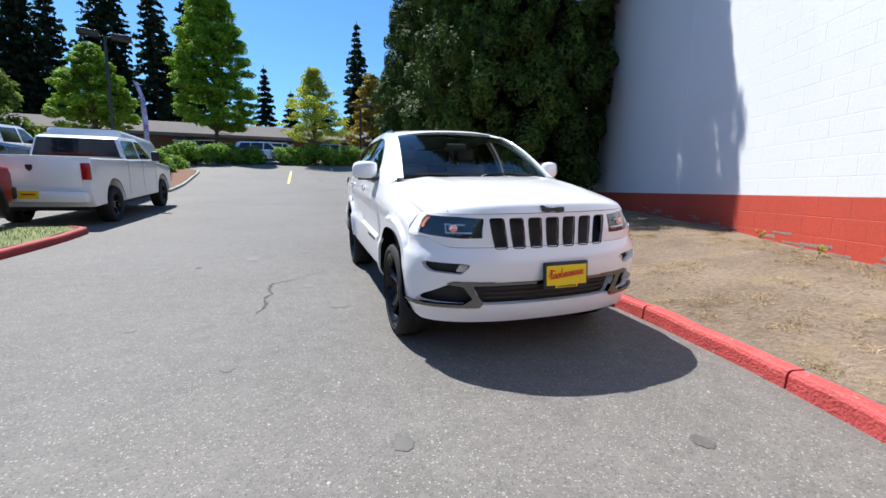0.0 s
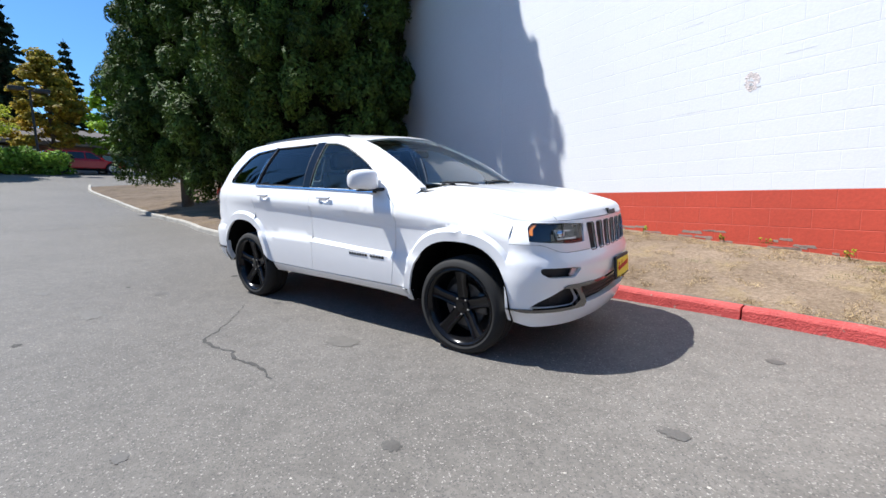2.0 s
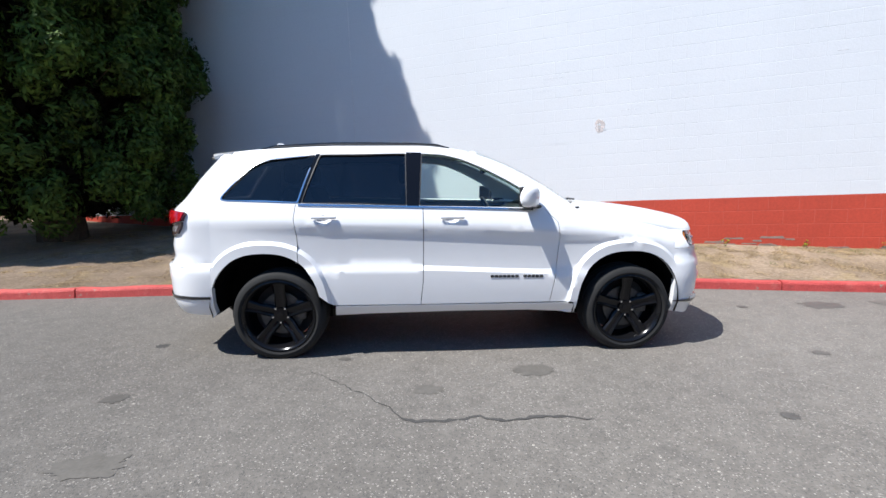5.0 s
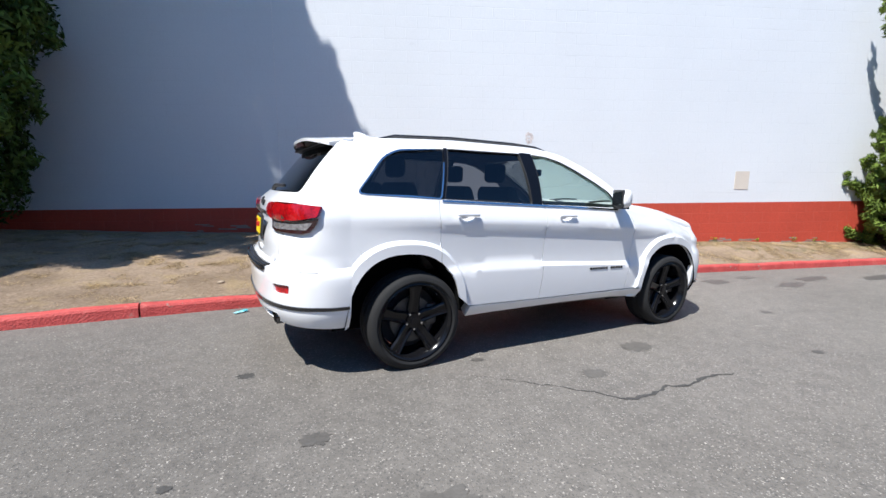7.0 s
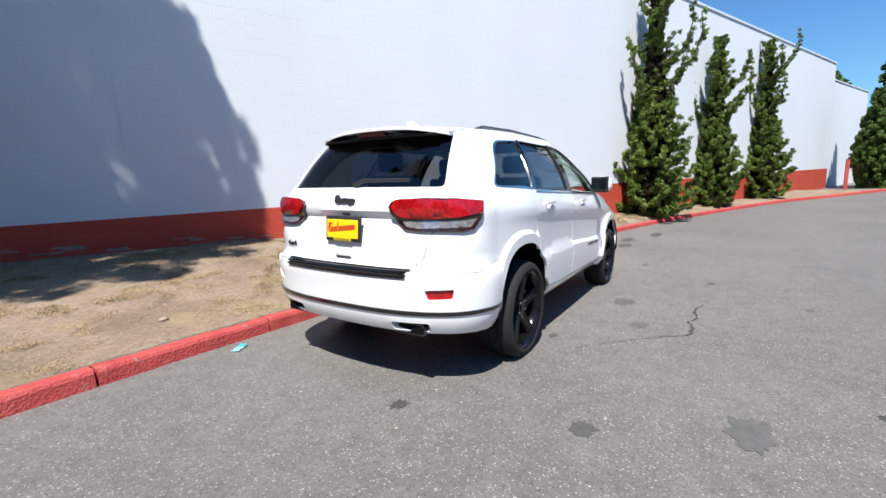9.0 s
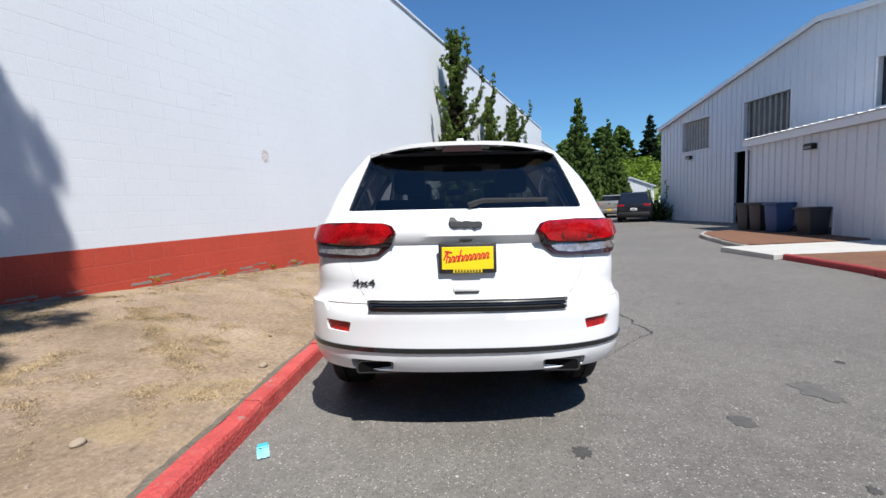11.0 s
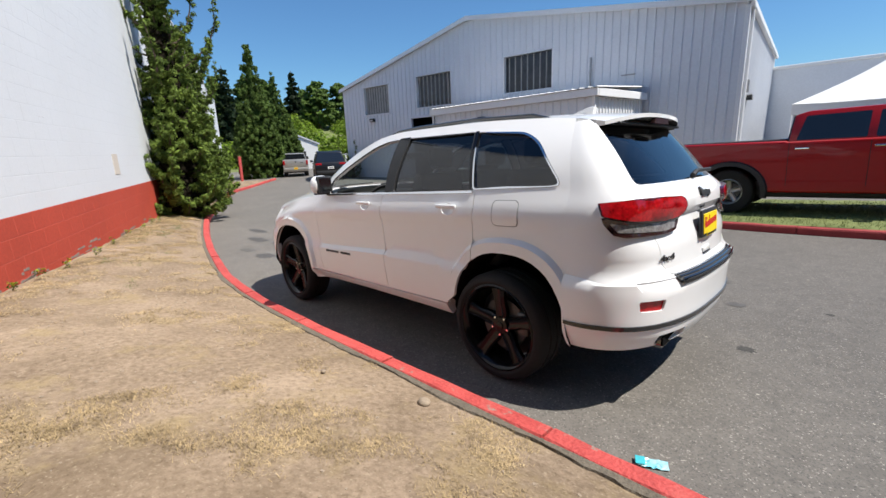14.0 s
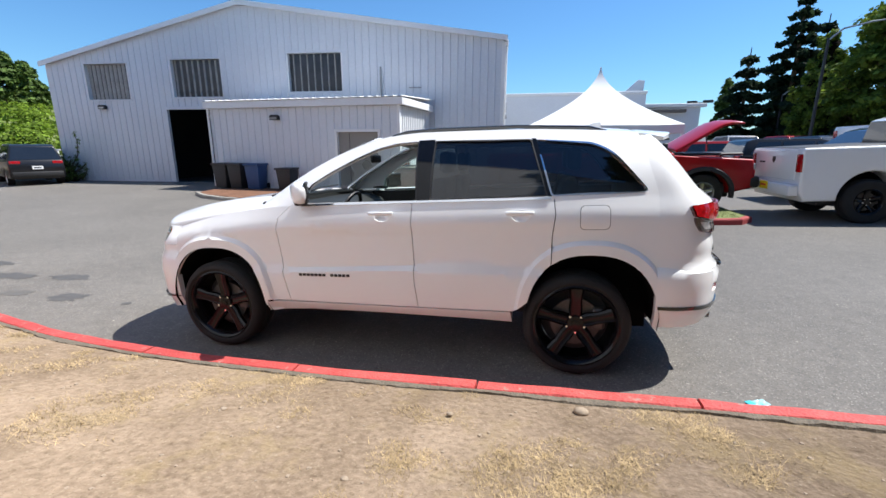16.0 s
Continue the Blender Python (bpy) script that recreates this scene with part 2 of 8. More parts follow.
M_CRACK = mat("crack_filler", (0.06, 0.057, 0.053), 0.9, var=0.3, scale=9.0, fine=60.0)
M_PATCH = mat("beige_wall_patch", (0.62, 0.55, 0.47), 0.8, var=0.05)
M_SCUFF = mat("scuffed_wall_paint", (0.725, 0.72, 0.72), 0.85, var=0.15, scale=6, fine=50)
M_PURPLE = mat("purple_banner_fabric", (0.10, 0.07, 0.28), 0.7, var=0.4, scale=2.5, fine=12, tint=(0.45, 0.42, 0.6))
G_TINT = glass("privacy_glass", (0.15, 0.155, 0.165))
G_CLEAR = glass("green_tint_glass", (0.74, 0.89, 0.82))
G_BLACK = glass("dark_glass", (0.03, 0.03, 0.035))


def leaf_mat(name, col, tint, thin=0.45):
    m = mat(name, col, 0.65, var=0.35, scale=0.9, fine=6.0, tint=tint, spec=0.18)
    nt = m.node_tree
    p, N, link = nt.nodes["Principled BSDF"], nt.nodes.new, nt.links.new
    geo, hsv = N("ShaderNodeNewGeometry"), N("ShaderNodeHueSaturation")
    mr = N("ShaderNodeMapRange"); mr.inputs["To Min"].default_value, mr.inputs["To Max"].default_value = 0.55, 1.5
    link(geo.outputs["Random Per Island"], mr.inputs["Value"]); link(mr.outputs["Result"], hsv.inputs["Value"])
    link(p.inputs["Base Color"].links[0].from_socket, hsv.inputs["Color"])
    link(hsv.outputs["Color"], p.inputs["Base Color"])
    tl, mx, out = N("ShaderNodeBsdfTranslucent"), N("ShaderNodeMixShader"), nt.nodes["Material Output"]
    link(hsv.outputs["Color"], tl.inputs["Color"])
    mx.inputs[0].default_value = thin
    link(p.outputs[0], mx.inputs[1]); link(tl.outputs[0], mx.inputs[2]); link(mx.outputs[0], out.inputs[0])
    return m


L_CEDAR = leaf_mat("cedar_foliage", (0.010, 0.020, 0.005), (0.078, 0.130, 0.022), 0.10)
M_LINER = mat("wheel_arch_liner", (0.007, 0.007, 0.007), 1.0, var=0.2, spec=0.05)
L_JUNIPER = leaf_mat("juniper_foliage", (0.040, 0.075, 0.014), (0.14, 0.195, 0.035), 0.22)
L_ARBOR = leaf_mat("arborvitae_foliage", (0.046, 0.080, 0.018), (0.100, 0.155, 0.032), 0.25)
L_FIR = leaf_mat("fir_foliage", (0.017, 0.030, 0.015), (0.034, 0.055, 0.026))
L_MAPLE = leaf_mat("bright_green_leaves", (0.14, 0.25, 0.02), (0.24, 0.38, 0.035))
L_YELLOW = leaf_mat("yellow_green_leaves", (0.30, 0.36, 0.03), (0.44, 0.48, 0.06))
L_ORANGE = leaf_mat("orange_leaves", (0.17, 0.24, 0.03), (0.40, 0.26, 0.04))
L_HEDGE = leaf_mat("hedge_leaves", (0.12, 0.22, 0.025), (0.20, 0.33, 0.045))
L_STREET = leaf_mat("street_tree_leaves", (0.055, 0.10, 0.016), (0.16, 0.22, 0.03))
L_HILL = leaf_mat("hillside_leaves", (0.10, 0.17, 0.018), (0.19, 0.27, 0.03))


# ---- mesh helpers ----
def thing(name, label, category, m=None, group="", kind=""):
    ob = tagged(new(name), label, category, group, kind)
    ob.empty_display_size = 0.2
    if m is not None:
        ob.matrix_basis = m
    return ob


def obj(name, verts, faces, material, parent=None, label="", smooth=False, m=None):
    me = bpy.data.meshes.new(name)
    me.from_pydata([tuple(v) for v in verts], [], faces)
    me.materials.append(material)
    if smooth:
        me.polygons.foreach_set("use_smooth", [True] * len(me.polygons))
    me.update()
    ob = new(name, me)
    ob.parent = parent
    if m is not None:
        ob.matrix_basis = m
    return tagged(ob, label)


def part(name, bm, material, parent=None, label="", smooth=False, m=None):
    me = bpy.data.meshes.new(name)
    bm.normal_update()
    bm.to_mesh(me)
    bm.free()
    for k in (material if isinstance(material, (list, tuple)) else [material]):
        me.materials.append(k)
    if smooth:
        me.polygons.foreach_set("use_smooth", [True] * len(me.polygons))
        me.set_sharp_from_angle(angle=radians(38))
    ob = new(name, me)
    ob.parent = parent
    if m is not None:
        ob.matrix_basis = m
    return tagged(ob, label)


def box(size, at=(0, 0, 0), bevel=0.0, seg=1, bm=None, turn=None):
    """A box with rounded edges, centred at a place, into a bmesh."""
    own = bmesh.new()
    bmesh.ops.create_cube(own, size=1.0)
    bmesh.ops.scale(own, vec=size, verts=own.verts)
    if bevel:
        bmesh.ops.bevel(own, geom=own.edges[:], offset=bevel, segments=seg, affect="EDGES", profile=0.5)
    mm = Matrix.Translation(at) @ (turn if turn is not None else Matrix())
    bmesh.ops.transform(own, matrix=mm, verts=own.verts)
    if bm is None:
        return own
    tmp = bpy.data.meshes.new("tmp"); own.to_mesh(tmp); own.free(); bm.from_mesh(tmp); bpy.data.meshes.remove(tmp)
    return bm


def tube(a, b, r0, r1=None, seg=12, bm=None, cap=True):
    a, b = Vector(a), Vector(b)
    own = bmesh.new()
    bmesh.ops.create_cone(own, cap_ends=cap, segments=seg, radius1=r0, radius2=r0 if r1 is None else r1, depth=(b - a).length)
    mm = Matrix.Translation((a + b) / 2) @ (b - a).to_track_quat("Z", "Y").to_matrix().to_4x4()
    bmesh.ops.transform(own, matrix=mm, verts=own.verts)
    if bm is None:
        return own
    tmp = bpy.data.meshes.new("tmp"); own.to_mesh(tmp); own.free(); bm.from_mesh(tmp); bpy.data.meshes.remove(tmp)
    return bm


def lathe(profile, seg=48, axis="Y"):
    """Turns a profile of (radius, along) round an axis."""
    bm = bmesh.new()
    rings = []
    for r, h in profile:
        ring = []
        for i in range(seg):
            a = 2 * math.pi * i / seg
            ring.append(bm.verts.new((r * math.cos(a), h, r * math.sin(a)) if axis == "Y" else (r * math.cos(a), r * math.sin(a), h)))
        rings.append(ring)
    for p, q in zip(rings, rings[1:]):
        for i in range(seg):
            bm.faces.new((p[i], p[(i + 1) % seg], q[(i + 1) % seg], q[i]))
    bmesh.ops.recalc_face_normals(bm, faces=bm.faces)
    return bm


def prism(poly, depth, axis="Y", at=0.0, bevel=0.0):
    """Extrudes a polygon of (x, z) along y, or of (x, y) along z, or of (y, z) along x."""
    bm = bmesh.new()
    def put(a, b, c):
        return {"Y": (a, c, b), "Z": (a, b, c), "X": (c, a, b)}[axis]
    v0 = [bm.verts.new(put(a, b, at)) for a, b in poly]
    v1 = [bm.verts.new(put(a, b, at + depth)) for a, b in poly]
    bm.faces.new(v0); bm.faces.new(v1[::-1])
    n = len(poly)
    for i in range(n):
        bm.faces.new((v0[i], v1[i], v1[(i + 1) % n], v0[(i + 1) % n]))
    bmesh.ops.recalc_face_normals(bm, faces=bm.faces)
    if bevel:
        bmesh.ops.bevel(bm, geom=bm.edges[:], offset=bevel, segments=2, affect="EDGES", profile=0.5)
    return bm


def smoothstep(a, b, x):
    t = min(1.0, max(0.0, (x - a) / (b - a)))
    return t * t * (3 - 2 * t)


def spline(pts):
    """A smooth curve through (x, value) pairs in order of x, without overshoot."""
    xs, ys = [p[0] for p in pts], [p[1] for p in pts]
    d = [(ys[i + 1] - ys[i]) / (xs[i + 1] - xs[i]) for i in range(len(xs) - 1)]
    ms = [d[0]] + [0.0 if a * b <= 0 else 2 * a * b / (a + b) for a, b in zip(d, d[1:])] + [d[-1]]
    def f(x):
        if x <= xs[0]:
            return ys[0]
        if x >= xs[-1]:
            return ys[-1]
        i = 0
        while x > xs[i + 1]:
            i += 1
        h = xs[i + 1] - xs[i]; t = (x - xs[i]) / h
        return (ys[i] * (1 + 2 * t) * (1 - t) ** 2 + h * ms[i] * t * (1 - t) ** 2 + ys[i + 1] * t * t * (3 - 2 * t) + h * ms[i + 1] * t * t * (t - 1))
    return f


# ---- the lie of the land ----
def ground_z(x, y):
    """Height of the asphalt: it falls along the parked car and levels out by the workshop."""
    if x < 0:
        u = min(-x, 32.0)
        z = 0.04 * u + 0.0026 * max(0.0, u - 8) ** 2 + 0.12 * min(26.0, max(0.0, -x - 32))
    else:
        z = -0.022 * min(x, 2.0) - 0.10 * (1 - math.exp(-max(0.0, x - 2) / 5))
    if x > 0:
        w = smoothstep(-10.5, -4.5, y)
        z *= w
    z += 0.010 * smoothstep(-7.0, -4.0, x) * (1 - smoothstep(5.0, 8.0, x))
    # the gutter beside the kerb rises a little
    z += 0.026 * min(1.6, max(0.0, y + 0.2)) * smoothstep(-5.5, -2.5, x) * (1 - smoothstep(3.0, 6.0, x))
    return z


def wall_y(x):
    return 4.33 - 0.394 * x

# ---- ground ----
def sheet(name, xs, ys, f, material, parent=None, label="", smooth=True):
    verts = [(x, y, f(x, y)) for x in xs for y in ys]
    n = len(ys)
    faces = [(i * n + j, (i + 1) * n + j, (i + 1) * n + j + 1, i * n + j + 1) for i in range(len(xs) - 1) for j in range(n - 1)]
    return obj(name, verts, faces, material, parent, label, smooth)


def steps(*runs):
    out = []
    for a, b, d in runs:
        n = max(1, round((b - a) / d))
        out += [a + (b - a) * i / n for i in range(n)]
    return out + [runs[-1][1]]


tagged(sheet("ground", steps((-900, -60, 60), (-60, -30, 2), (-30, 12, 0.7), (12, 40, 2), (40, 900, 60)), steps((-900, -60, 60), (-60, -12, 4), (-12, 8, 0.8), (8, 40, 4), (40, 900, 60)), ground_z, M_ASPHALT),
       "worn grey asphalt with pale chippings and old stains", "ground", kind="structure")

# the kerb's road edge, along the car's left side
kerb_y = spline([(-27, 3.9), (-24, 3.2), (-20, 2.9), (-13.5, 2.2), (-10.4, 1.95), (-8.5, 1.55), (-6, 1.25), (-2.5, 1.235), (0, 1.235), (1.3, 1.225), (2.5, 1.135), (4.35, 0.78), (6.4, 0.285), (8.2, -0.22), (9.8, -0.72), (14.3, -2.5), (19, -4.7), (21, -6.3), (24.5, -9.2)])
wall_foot = spline([(-25, 2.4), (-14, 1.5), (-9, 0.95), (-4, 0.68), (0, 0.57), (2.2, 0.46), (4, 0.36), (6, 0.28), (9, 0.2), (15, 0.08), (30, -0.05), (40, -0.1)])
KERB_H, KERB_W = 0.115, 0.13


def kerb_run(f, x0, x1, length, material, parent, side=1.0, jitter=0.006, f_is_x=False):
    """Kerb stones end to end along y = f(x), standing on the road; side: which way the back lies."""
    rng = random.Random(int(x0 * 7 + 300))
    x = x0
    while x < x1 - 0.05:
        a, b = x, x
        while b < x1 and math.hypot(b - a, f(b) - f(a)) < length:
            b += 0.02
        n = 5
        rings = []
        for i in range(n + 1):
            t = 0.008 / length + (1 - 0.016 / length) * i / n
            px = a + (b - a) * t
            dx, dy = 0.02, f(px + 0.01) - f(px - 0.01)
            l = math.hypot(dx, dy); nx, ny = -dy / l * side, dx / l * side
            z = ground_z(px, f(px))
            dj = rng.uniform(-jitter, jitter)
            h = KERB_H + rng.uniform(-jitter, jitter)
            prof = [(-0.012, -0.06), (0.0, h - 0.03), (0.012, h - 0.008), (0.03, h), (KERB_W - 0.02, h + dj * 0.5), (KERB_W, h - 0.02), (KERB_W + 0.005, -0.06)]
            rings.append([(px + nx * (o + dj * 0.6), f(px) + ny * (o + dj * 0.6), z + k) for o, k in prof])
        verts = [v for r in rings for v in r]
        k = len(rings[0])
        faces = [(i * k + j, i * k + j + 1, (i + 1) * k + j + 1, (i + 1) * k + j) for i in range(n) for j in range(k - 1)]
        faces += [tuple(range(k))[::-1], tuple(n * k + j for j in range(k))]
        if side < 0:
            faces = [q[::-1] for q in faces]
        obj("kerb_stone", verts, faces, material, parent, smooth=False)
        x = b


kerb = thing("kerb", "chipped red-painted concrete kerb along the roadway", "kerb", kind="structure")
kerb_run(kerb_y, -5.9, 24.5, 1.27, M_KERB, kerb)
def kerb_back():
    """The unpainted concrete back of the kerb, broken and half buried."""
    rng = random.Random(88)
    xs = steps((-5.8, 12.0, 0.045))
    verts, faces = [], []
    for i, x in enumerate(xs):
        dx, dy = 0.02, kerb_y(x + 0.01) - kerb_y(x - 0.01)
        l = math.hypot(dx, dy); nx, ny = -dy / l, dx / l
        w = 0.050 + 0.050 * noise.noise((x * 1.7, 0, 5)) + 0.018 * noise.noise((x * 9, 0, 2)) + rng.uniform(-.006, .006)
        z = ground_z(x, kerb_y(x)) + KERB_H
        for o, k in ((KERB_W - 0.014, -0.005), (KERB_W + max(0.004, w) * 0.6, -0.002 + rng.uniform(-.006, .004)), (KERB_W + max(0.006, w), -0.05)):
            verts.append((x + nx * o, kerb_y(x) + ny * o, z + k))
        if i:
            b = 3 * i
            faces += [(b - 3 + q, b + q, b + 1 + q, b - 2 + q) for q in (0, 1)]
    ob = obj("kerb_back", verts, faces, mat("bare_kerb_concrete", (0.135, 0.112, 0.084), 0.95, var=0.35, scale=8, fine=60, bump=0.6), kerb)
    return ob


kerb_back()
kerb_grey = thing("kerb", "bare grey concrete kerb under the cedars", "kerb", kind="structure")
kerb_run(kerb_y, -27.0, -5.9, 1.5, M_CONC, kerb_grey)

# the bank of dry dirt between the kerb and the wall
noise_amp = 0.018


def dirt_point(x, t):
    dx, dy = 0.02, kerb_y(x + 0.01) - kerb_y(x - 0.01)
    l = math.hypot(dx, dy)
    bx, by = x - dy / l * (KERB_W - 0.015), kerb_y(x) + dx / l * (KERB_W - 0.015)
    wx = max(-24.0, x + 0.9 * t)
    wy = max(by + 0.3, wall_y(wx)) if x > -13 else by + 9.0
    z0, z1 = ground_z(x, kerb_y(x)) + KERB_H - 0.024, wall_foot(wx)
    px, py = bx + (wx - bx) * t, by + (wy - by) * t
    z = z0 + (max(z1, z0 + 0.02) - z0) * (1 - (1 - t) ** 1.5)
    z += noise_amp * min(1, t * 9) * (noise.noise((px * 1.7, py * 1.7, 0)) + 0.6 * noise.noise((px * 6, py * 6, 3)))
    return px, py, z


def dirt_bank():
    xs, ts = steps((-26, -8, 0.6), (-8, 9, 0.13), (9, 24, 0.5)), steps((0, 0.5, 0.025), (0.5, 1, 0.05))
    verts = [dirt_point(x, t) for x in xs for t in ts]
    n = len(ts)
    faces = [(i * n + j, (i + 1) * n + j, (i + 1) * n + j + 1, i * n + j + 1) for i in range(len(xs) - 1) for j in range(n - 1)]
    return obj("dirt_bank", verts, faces, M_DIRT, None, "", True)


tagged(dirt_bank(), "dry trodden dirt bank with straw between kerb and wall", "ground", kind="structure")

# ---- the block wall ----
WALL_DIR = Vector((1, -0.394, 0)).normalized()
WALL_NRM = Vector((-0.394, -1, 0)).normalized()        # towards the road
WALL_A = Vector((0, 4.33, 0))
WALL_M = Matrix((( WALL_DIR.x, -WALL_NRM.x, 0, WALL_A.x), (WALL_DIR.y, -WALL_NRM.y, 0, WALL_A.y), (0, 0, 1, 0), (0, 0, 0, 1)))
WS = math.hypot(1, 0.394)                              # metres of wall for a metre of x
WALL_TOP, RED_TOP = 7.05, 1.09


def wall_body(name, s0, s1, z0, z1, material, label, y0=0.0, y1=0.3):
    bm = box((s1 - s0, y1 - y0, z1 - z0), ((s0 + s1) / 2, (y0 + y1) / 2, (z0 + z1) / 2))
    ob = part(name, bm, material, None, "", m=WALL_M)
    return tagged(ob, label, "wall", kind="structure")


S0, S1 = -13 * WS, 30.2 * WS
block_wall = wall_body("wall_block", S0, S1, -0.6, WALL_TOP, M_JOINT, "white-painted concrete block wall with a brick-red base")
wall_body("wall_wing", S1, 38 * WS, -0.6, 6.15, M_WALL, "lower white rendered wing of the block building", 0.02)
far_side = wall_body("wall_side", S0, S0 + 0.3, -0.6, WALL_TOP, M_WALL, "white end wall of the block building", 0.3, 18)
far_side2 = wall_body("wall_side", S1 - 0.3, S1, -0.6, WALL_TOP, M_WALL, "white end wall of the block building", 0.3, 18)
wall_body("wall_back", S0, S1, -0.6, WALL_TOP, M_WALL, "white back wall of the block building", 18, 18.3)
wall_body("roof_slab", S0, S1, WALL_TOP - 0.5, WALL_TOP - 0.3, M_ROOF, "flat roof of the block building", 0.3, 18)
cope = part("trim", box((S1 - S0, 0.36, 0.09), ((S0 + S1) / 2, 0.14, WALL_TOP + 0.04), 0.01), M_METAL, None, "", m=WALL_M)
tagged(cope, "pale metal coping along the wall top", "trim", kind="structure")
cope2 = part("trim", box((7.8 * WS, 0.36, 0.08), (34.1 * WS, 0.16, 6.18), 0.01), M_METAL, None, "", m=WALL_M)
tagged(cope2, "pale metal coping along the wing's top", "trim", kind="structure")

# ---- metal workshop ----
HALL_A, HALL_B = Vector((0.58, -14.44, 0)), Vector((20.9, -12.45, 0))
HALL_L = (HALL_B - HALL_A).length
_e = (HALL_B - HALL_A).normalized()
HALL_M = Matrix(((_e.x, -_e.y, 0, HALL_A.x), (_e.y, _e.x, 0, HALL_A.y), (0, 0, 1, 0), (0, 0, 0, 1)))   # x along the front, -y into the hall


def ribbed(name, length, z0, top, holes, parent, material, m, label="", pitch=0.30, rib=0.07, proud=0.028, thick=0.06, rib_material=None):
    """Steel cladding in the local x-z plane, facing +y, with openings (x0, x1, z0, z1): a sheet and its upright ribs."""
    def spans(mid):
        out = [(z0, None)]
        for h0, h1, hz0, hz1 in sorted(holes, key=lambda q: q[2]):
            if h0 - 1e-6 <= mid <= h1 + 1e-6:
                s = out.pop()
                out += [(s[0], hz0), (hz1, None)]
        return out

    bm = bmesh.new()
    cuts = sorted({i * length / 24 for i in range(25)} | {h for q in holes for h in q[:2]})
    for a, b in zip(cuts, cuts[1:]):
        for lo, hi in spans((a + b) / 2):
            ta, tb = (top(a), top(b)) if hi is None else (hi, hi)
            for y, flip_it in ((0.0, True), (-thick, False)):
                v = [bm.verts.new(p) for p in ((a, y, lo), (b, y, lo), (b, y, tb), (a, y, ta))]
                bm.faces.new(v[::-1] if flip_it else v)
    bmesh.ops.remove_doubles(bm, verts=bm.verts, dist=1e-4)
    sheet_ob = part(name, bm, material, parent, label, m=m)
    k = 0
    while k * pitch + rib < length:
        a, b = k * pitch, k * pitch + rib
        k += 1
        c = 0.3 * rib
        cut = sorted({a, b} | {h for q in holes for h in q[:2] if a < h < b})
        if len(cut) > 2:
            continue
        for lo, hi in spans((a + b) / 2):
            ta, tb = (top(a), top(b)) if hi is None else (hi, hi)
            if ta - lo < 0.02:
                continue
            bm = bmesh.new()
            foot = [bm.verts.new((x, y, lo)) for x, y in ((a, -0.002), (a + c, proud), (b - c, proud), (b, -0.002))]
            head = [bm.verts.new((x, y, ta + (tb - ta) * (x - a) / rib)) for x, y in ((a, -0.002), (a + c, proud), (b - c, proud), (b, -0.002))]
            for q in range(3):
                bm.faces.new((foot[q + 1], foot[q], head[q], head[q + 1]))
            bm.faces.new(foot); bm.faces.new(head[::-1])
            part("rib", bm, rib_material or material, sheet_ob)
    return sheet_ob


def gable(s):
    ridge = 10.85
    return 5.68 + (7.27 - 5.68) * s / ridge if s < ridge else 7.27 + (5.12 - 7.27) * (s - ridge) / (HALL_L - ridge)


def hx(x):
    return (x - HALL_A.x) / _e.x


hall = thing("workshop_building", "pale blue-grey ribbed steel workshop with a low gable roof", "building", HALL_M)
HOLES = [(hx(7.12), hx(9.52), 3.80, 5.42), (hx(12.45), hx(14.85), 3.63, 5.28), (hx(16.86), hx(19.02), 3.56, 5.18), (hx(12.9), hx(15.2), -0.2, 3.17)]
ribbed("front_wall", HALL_L, -0.3, gable, HOLES, hall, M_METAL, Matrix())
HALL_D = 13.0
ribbed("end_wall", HALL_D, -0.3, lambda s: 5.6, [], hall, M_METAL, Matrix.Rotation(radians(90), 4, "Z") @ Matrix.Translation((-HALL_D, 0, 0)))
ribbed("end_wall", HALL_D, -0.3, lambda s: 5.05, [], hall, M_METAL, Matrix.Translation((HALL_L, 0, 0)) @ Matrix.Rotation(radians(-90), 4, "Z"))
part("back_wall", box((HALL_L, 0.1, 5.3), (HALL_L / 2, -HALL_D, 2.5)), M_METAL, hall)
roof_bm = bmesh.new()
for (sa, za), (sb, zb) in (((-0.12, 5.70), (10.85, 7.31)), ((10.85, 7.31), (HALL_L + 0.12, 5.14))):
    q = [(sa, 0.16, za), (sb, 0.16, zb), (sb, -HALL_D, zb), (sa, -HALL_D, za)]
    lo = [roof_bm.verts.new(p) for p in q]; hi = [roof_bm.verts.new((p[0], p[1], p[2] + 0.07)) for p in q]
    roof_bm.faces.new(lo[::-1]); roof_bm.faces.new(hi)
    for i in range(4):
        roof_bm.faces.new((lo[i], lo[(i + 1) % 4], hi[(i + 1) % 4], hi[i]))
part("roof", roof_bm, M_METAL, hall)
for (sa, za), (sb, zb) in (((-0.12, 5.60), (10.85, 7.21)), ((10.85, 7.21), (HALL_L + 0.12, 5.04))):
    bm = bmesh.new()
    q = [(sa, 0.165, za), (sb, 0.165, zb), (sb, 0.165, zb + 0.19), (sa, 0.165, za + 0.19)]
    lo = [bm.verts.new(p) for p in q]; hi = [bm.verts.new((p[0], p[1] + 0.05, p[2])) for p in q]
    bm.faces.new(lo); bm.faces.new(hi[::-1])
    for i in range(4):
        bm.faces.new((lo[i], hi[i], hi[(i + 1) % 4], lo[(i + 1) % 4]))
    part("rake_trim", bm, M_TRIM, hall, "white rake trim")
part("eave_gutter", box((0.14, HALL_D, 0.16), (-0.09, -HALL_D / 2, 5.58), 0.02), M_TRIM, hall, "white eave gutter")
part("corner_trim", box((0.14, 0.14, 5.8), (0.02, -0.02, 2.65), 0.005), M_TRIM, hall, "white corner trim")
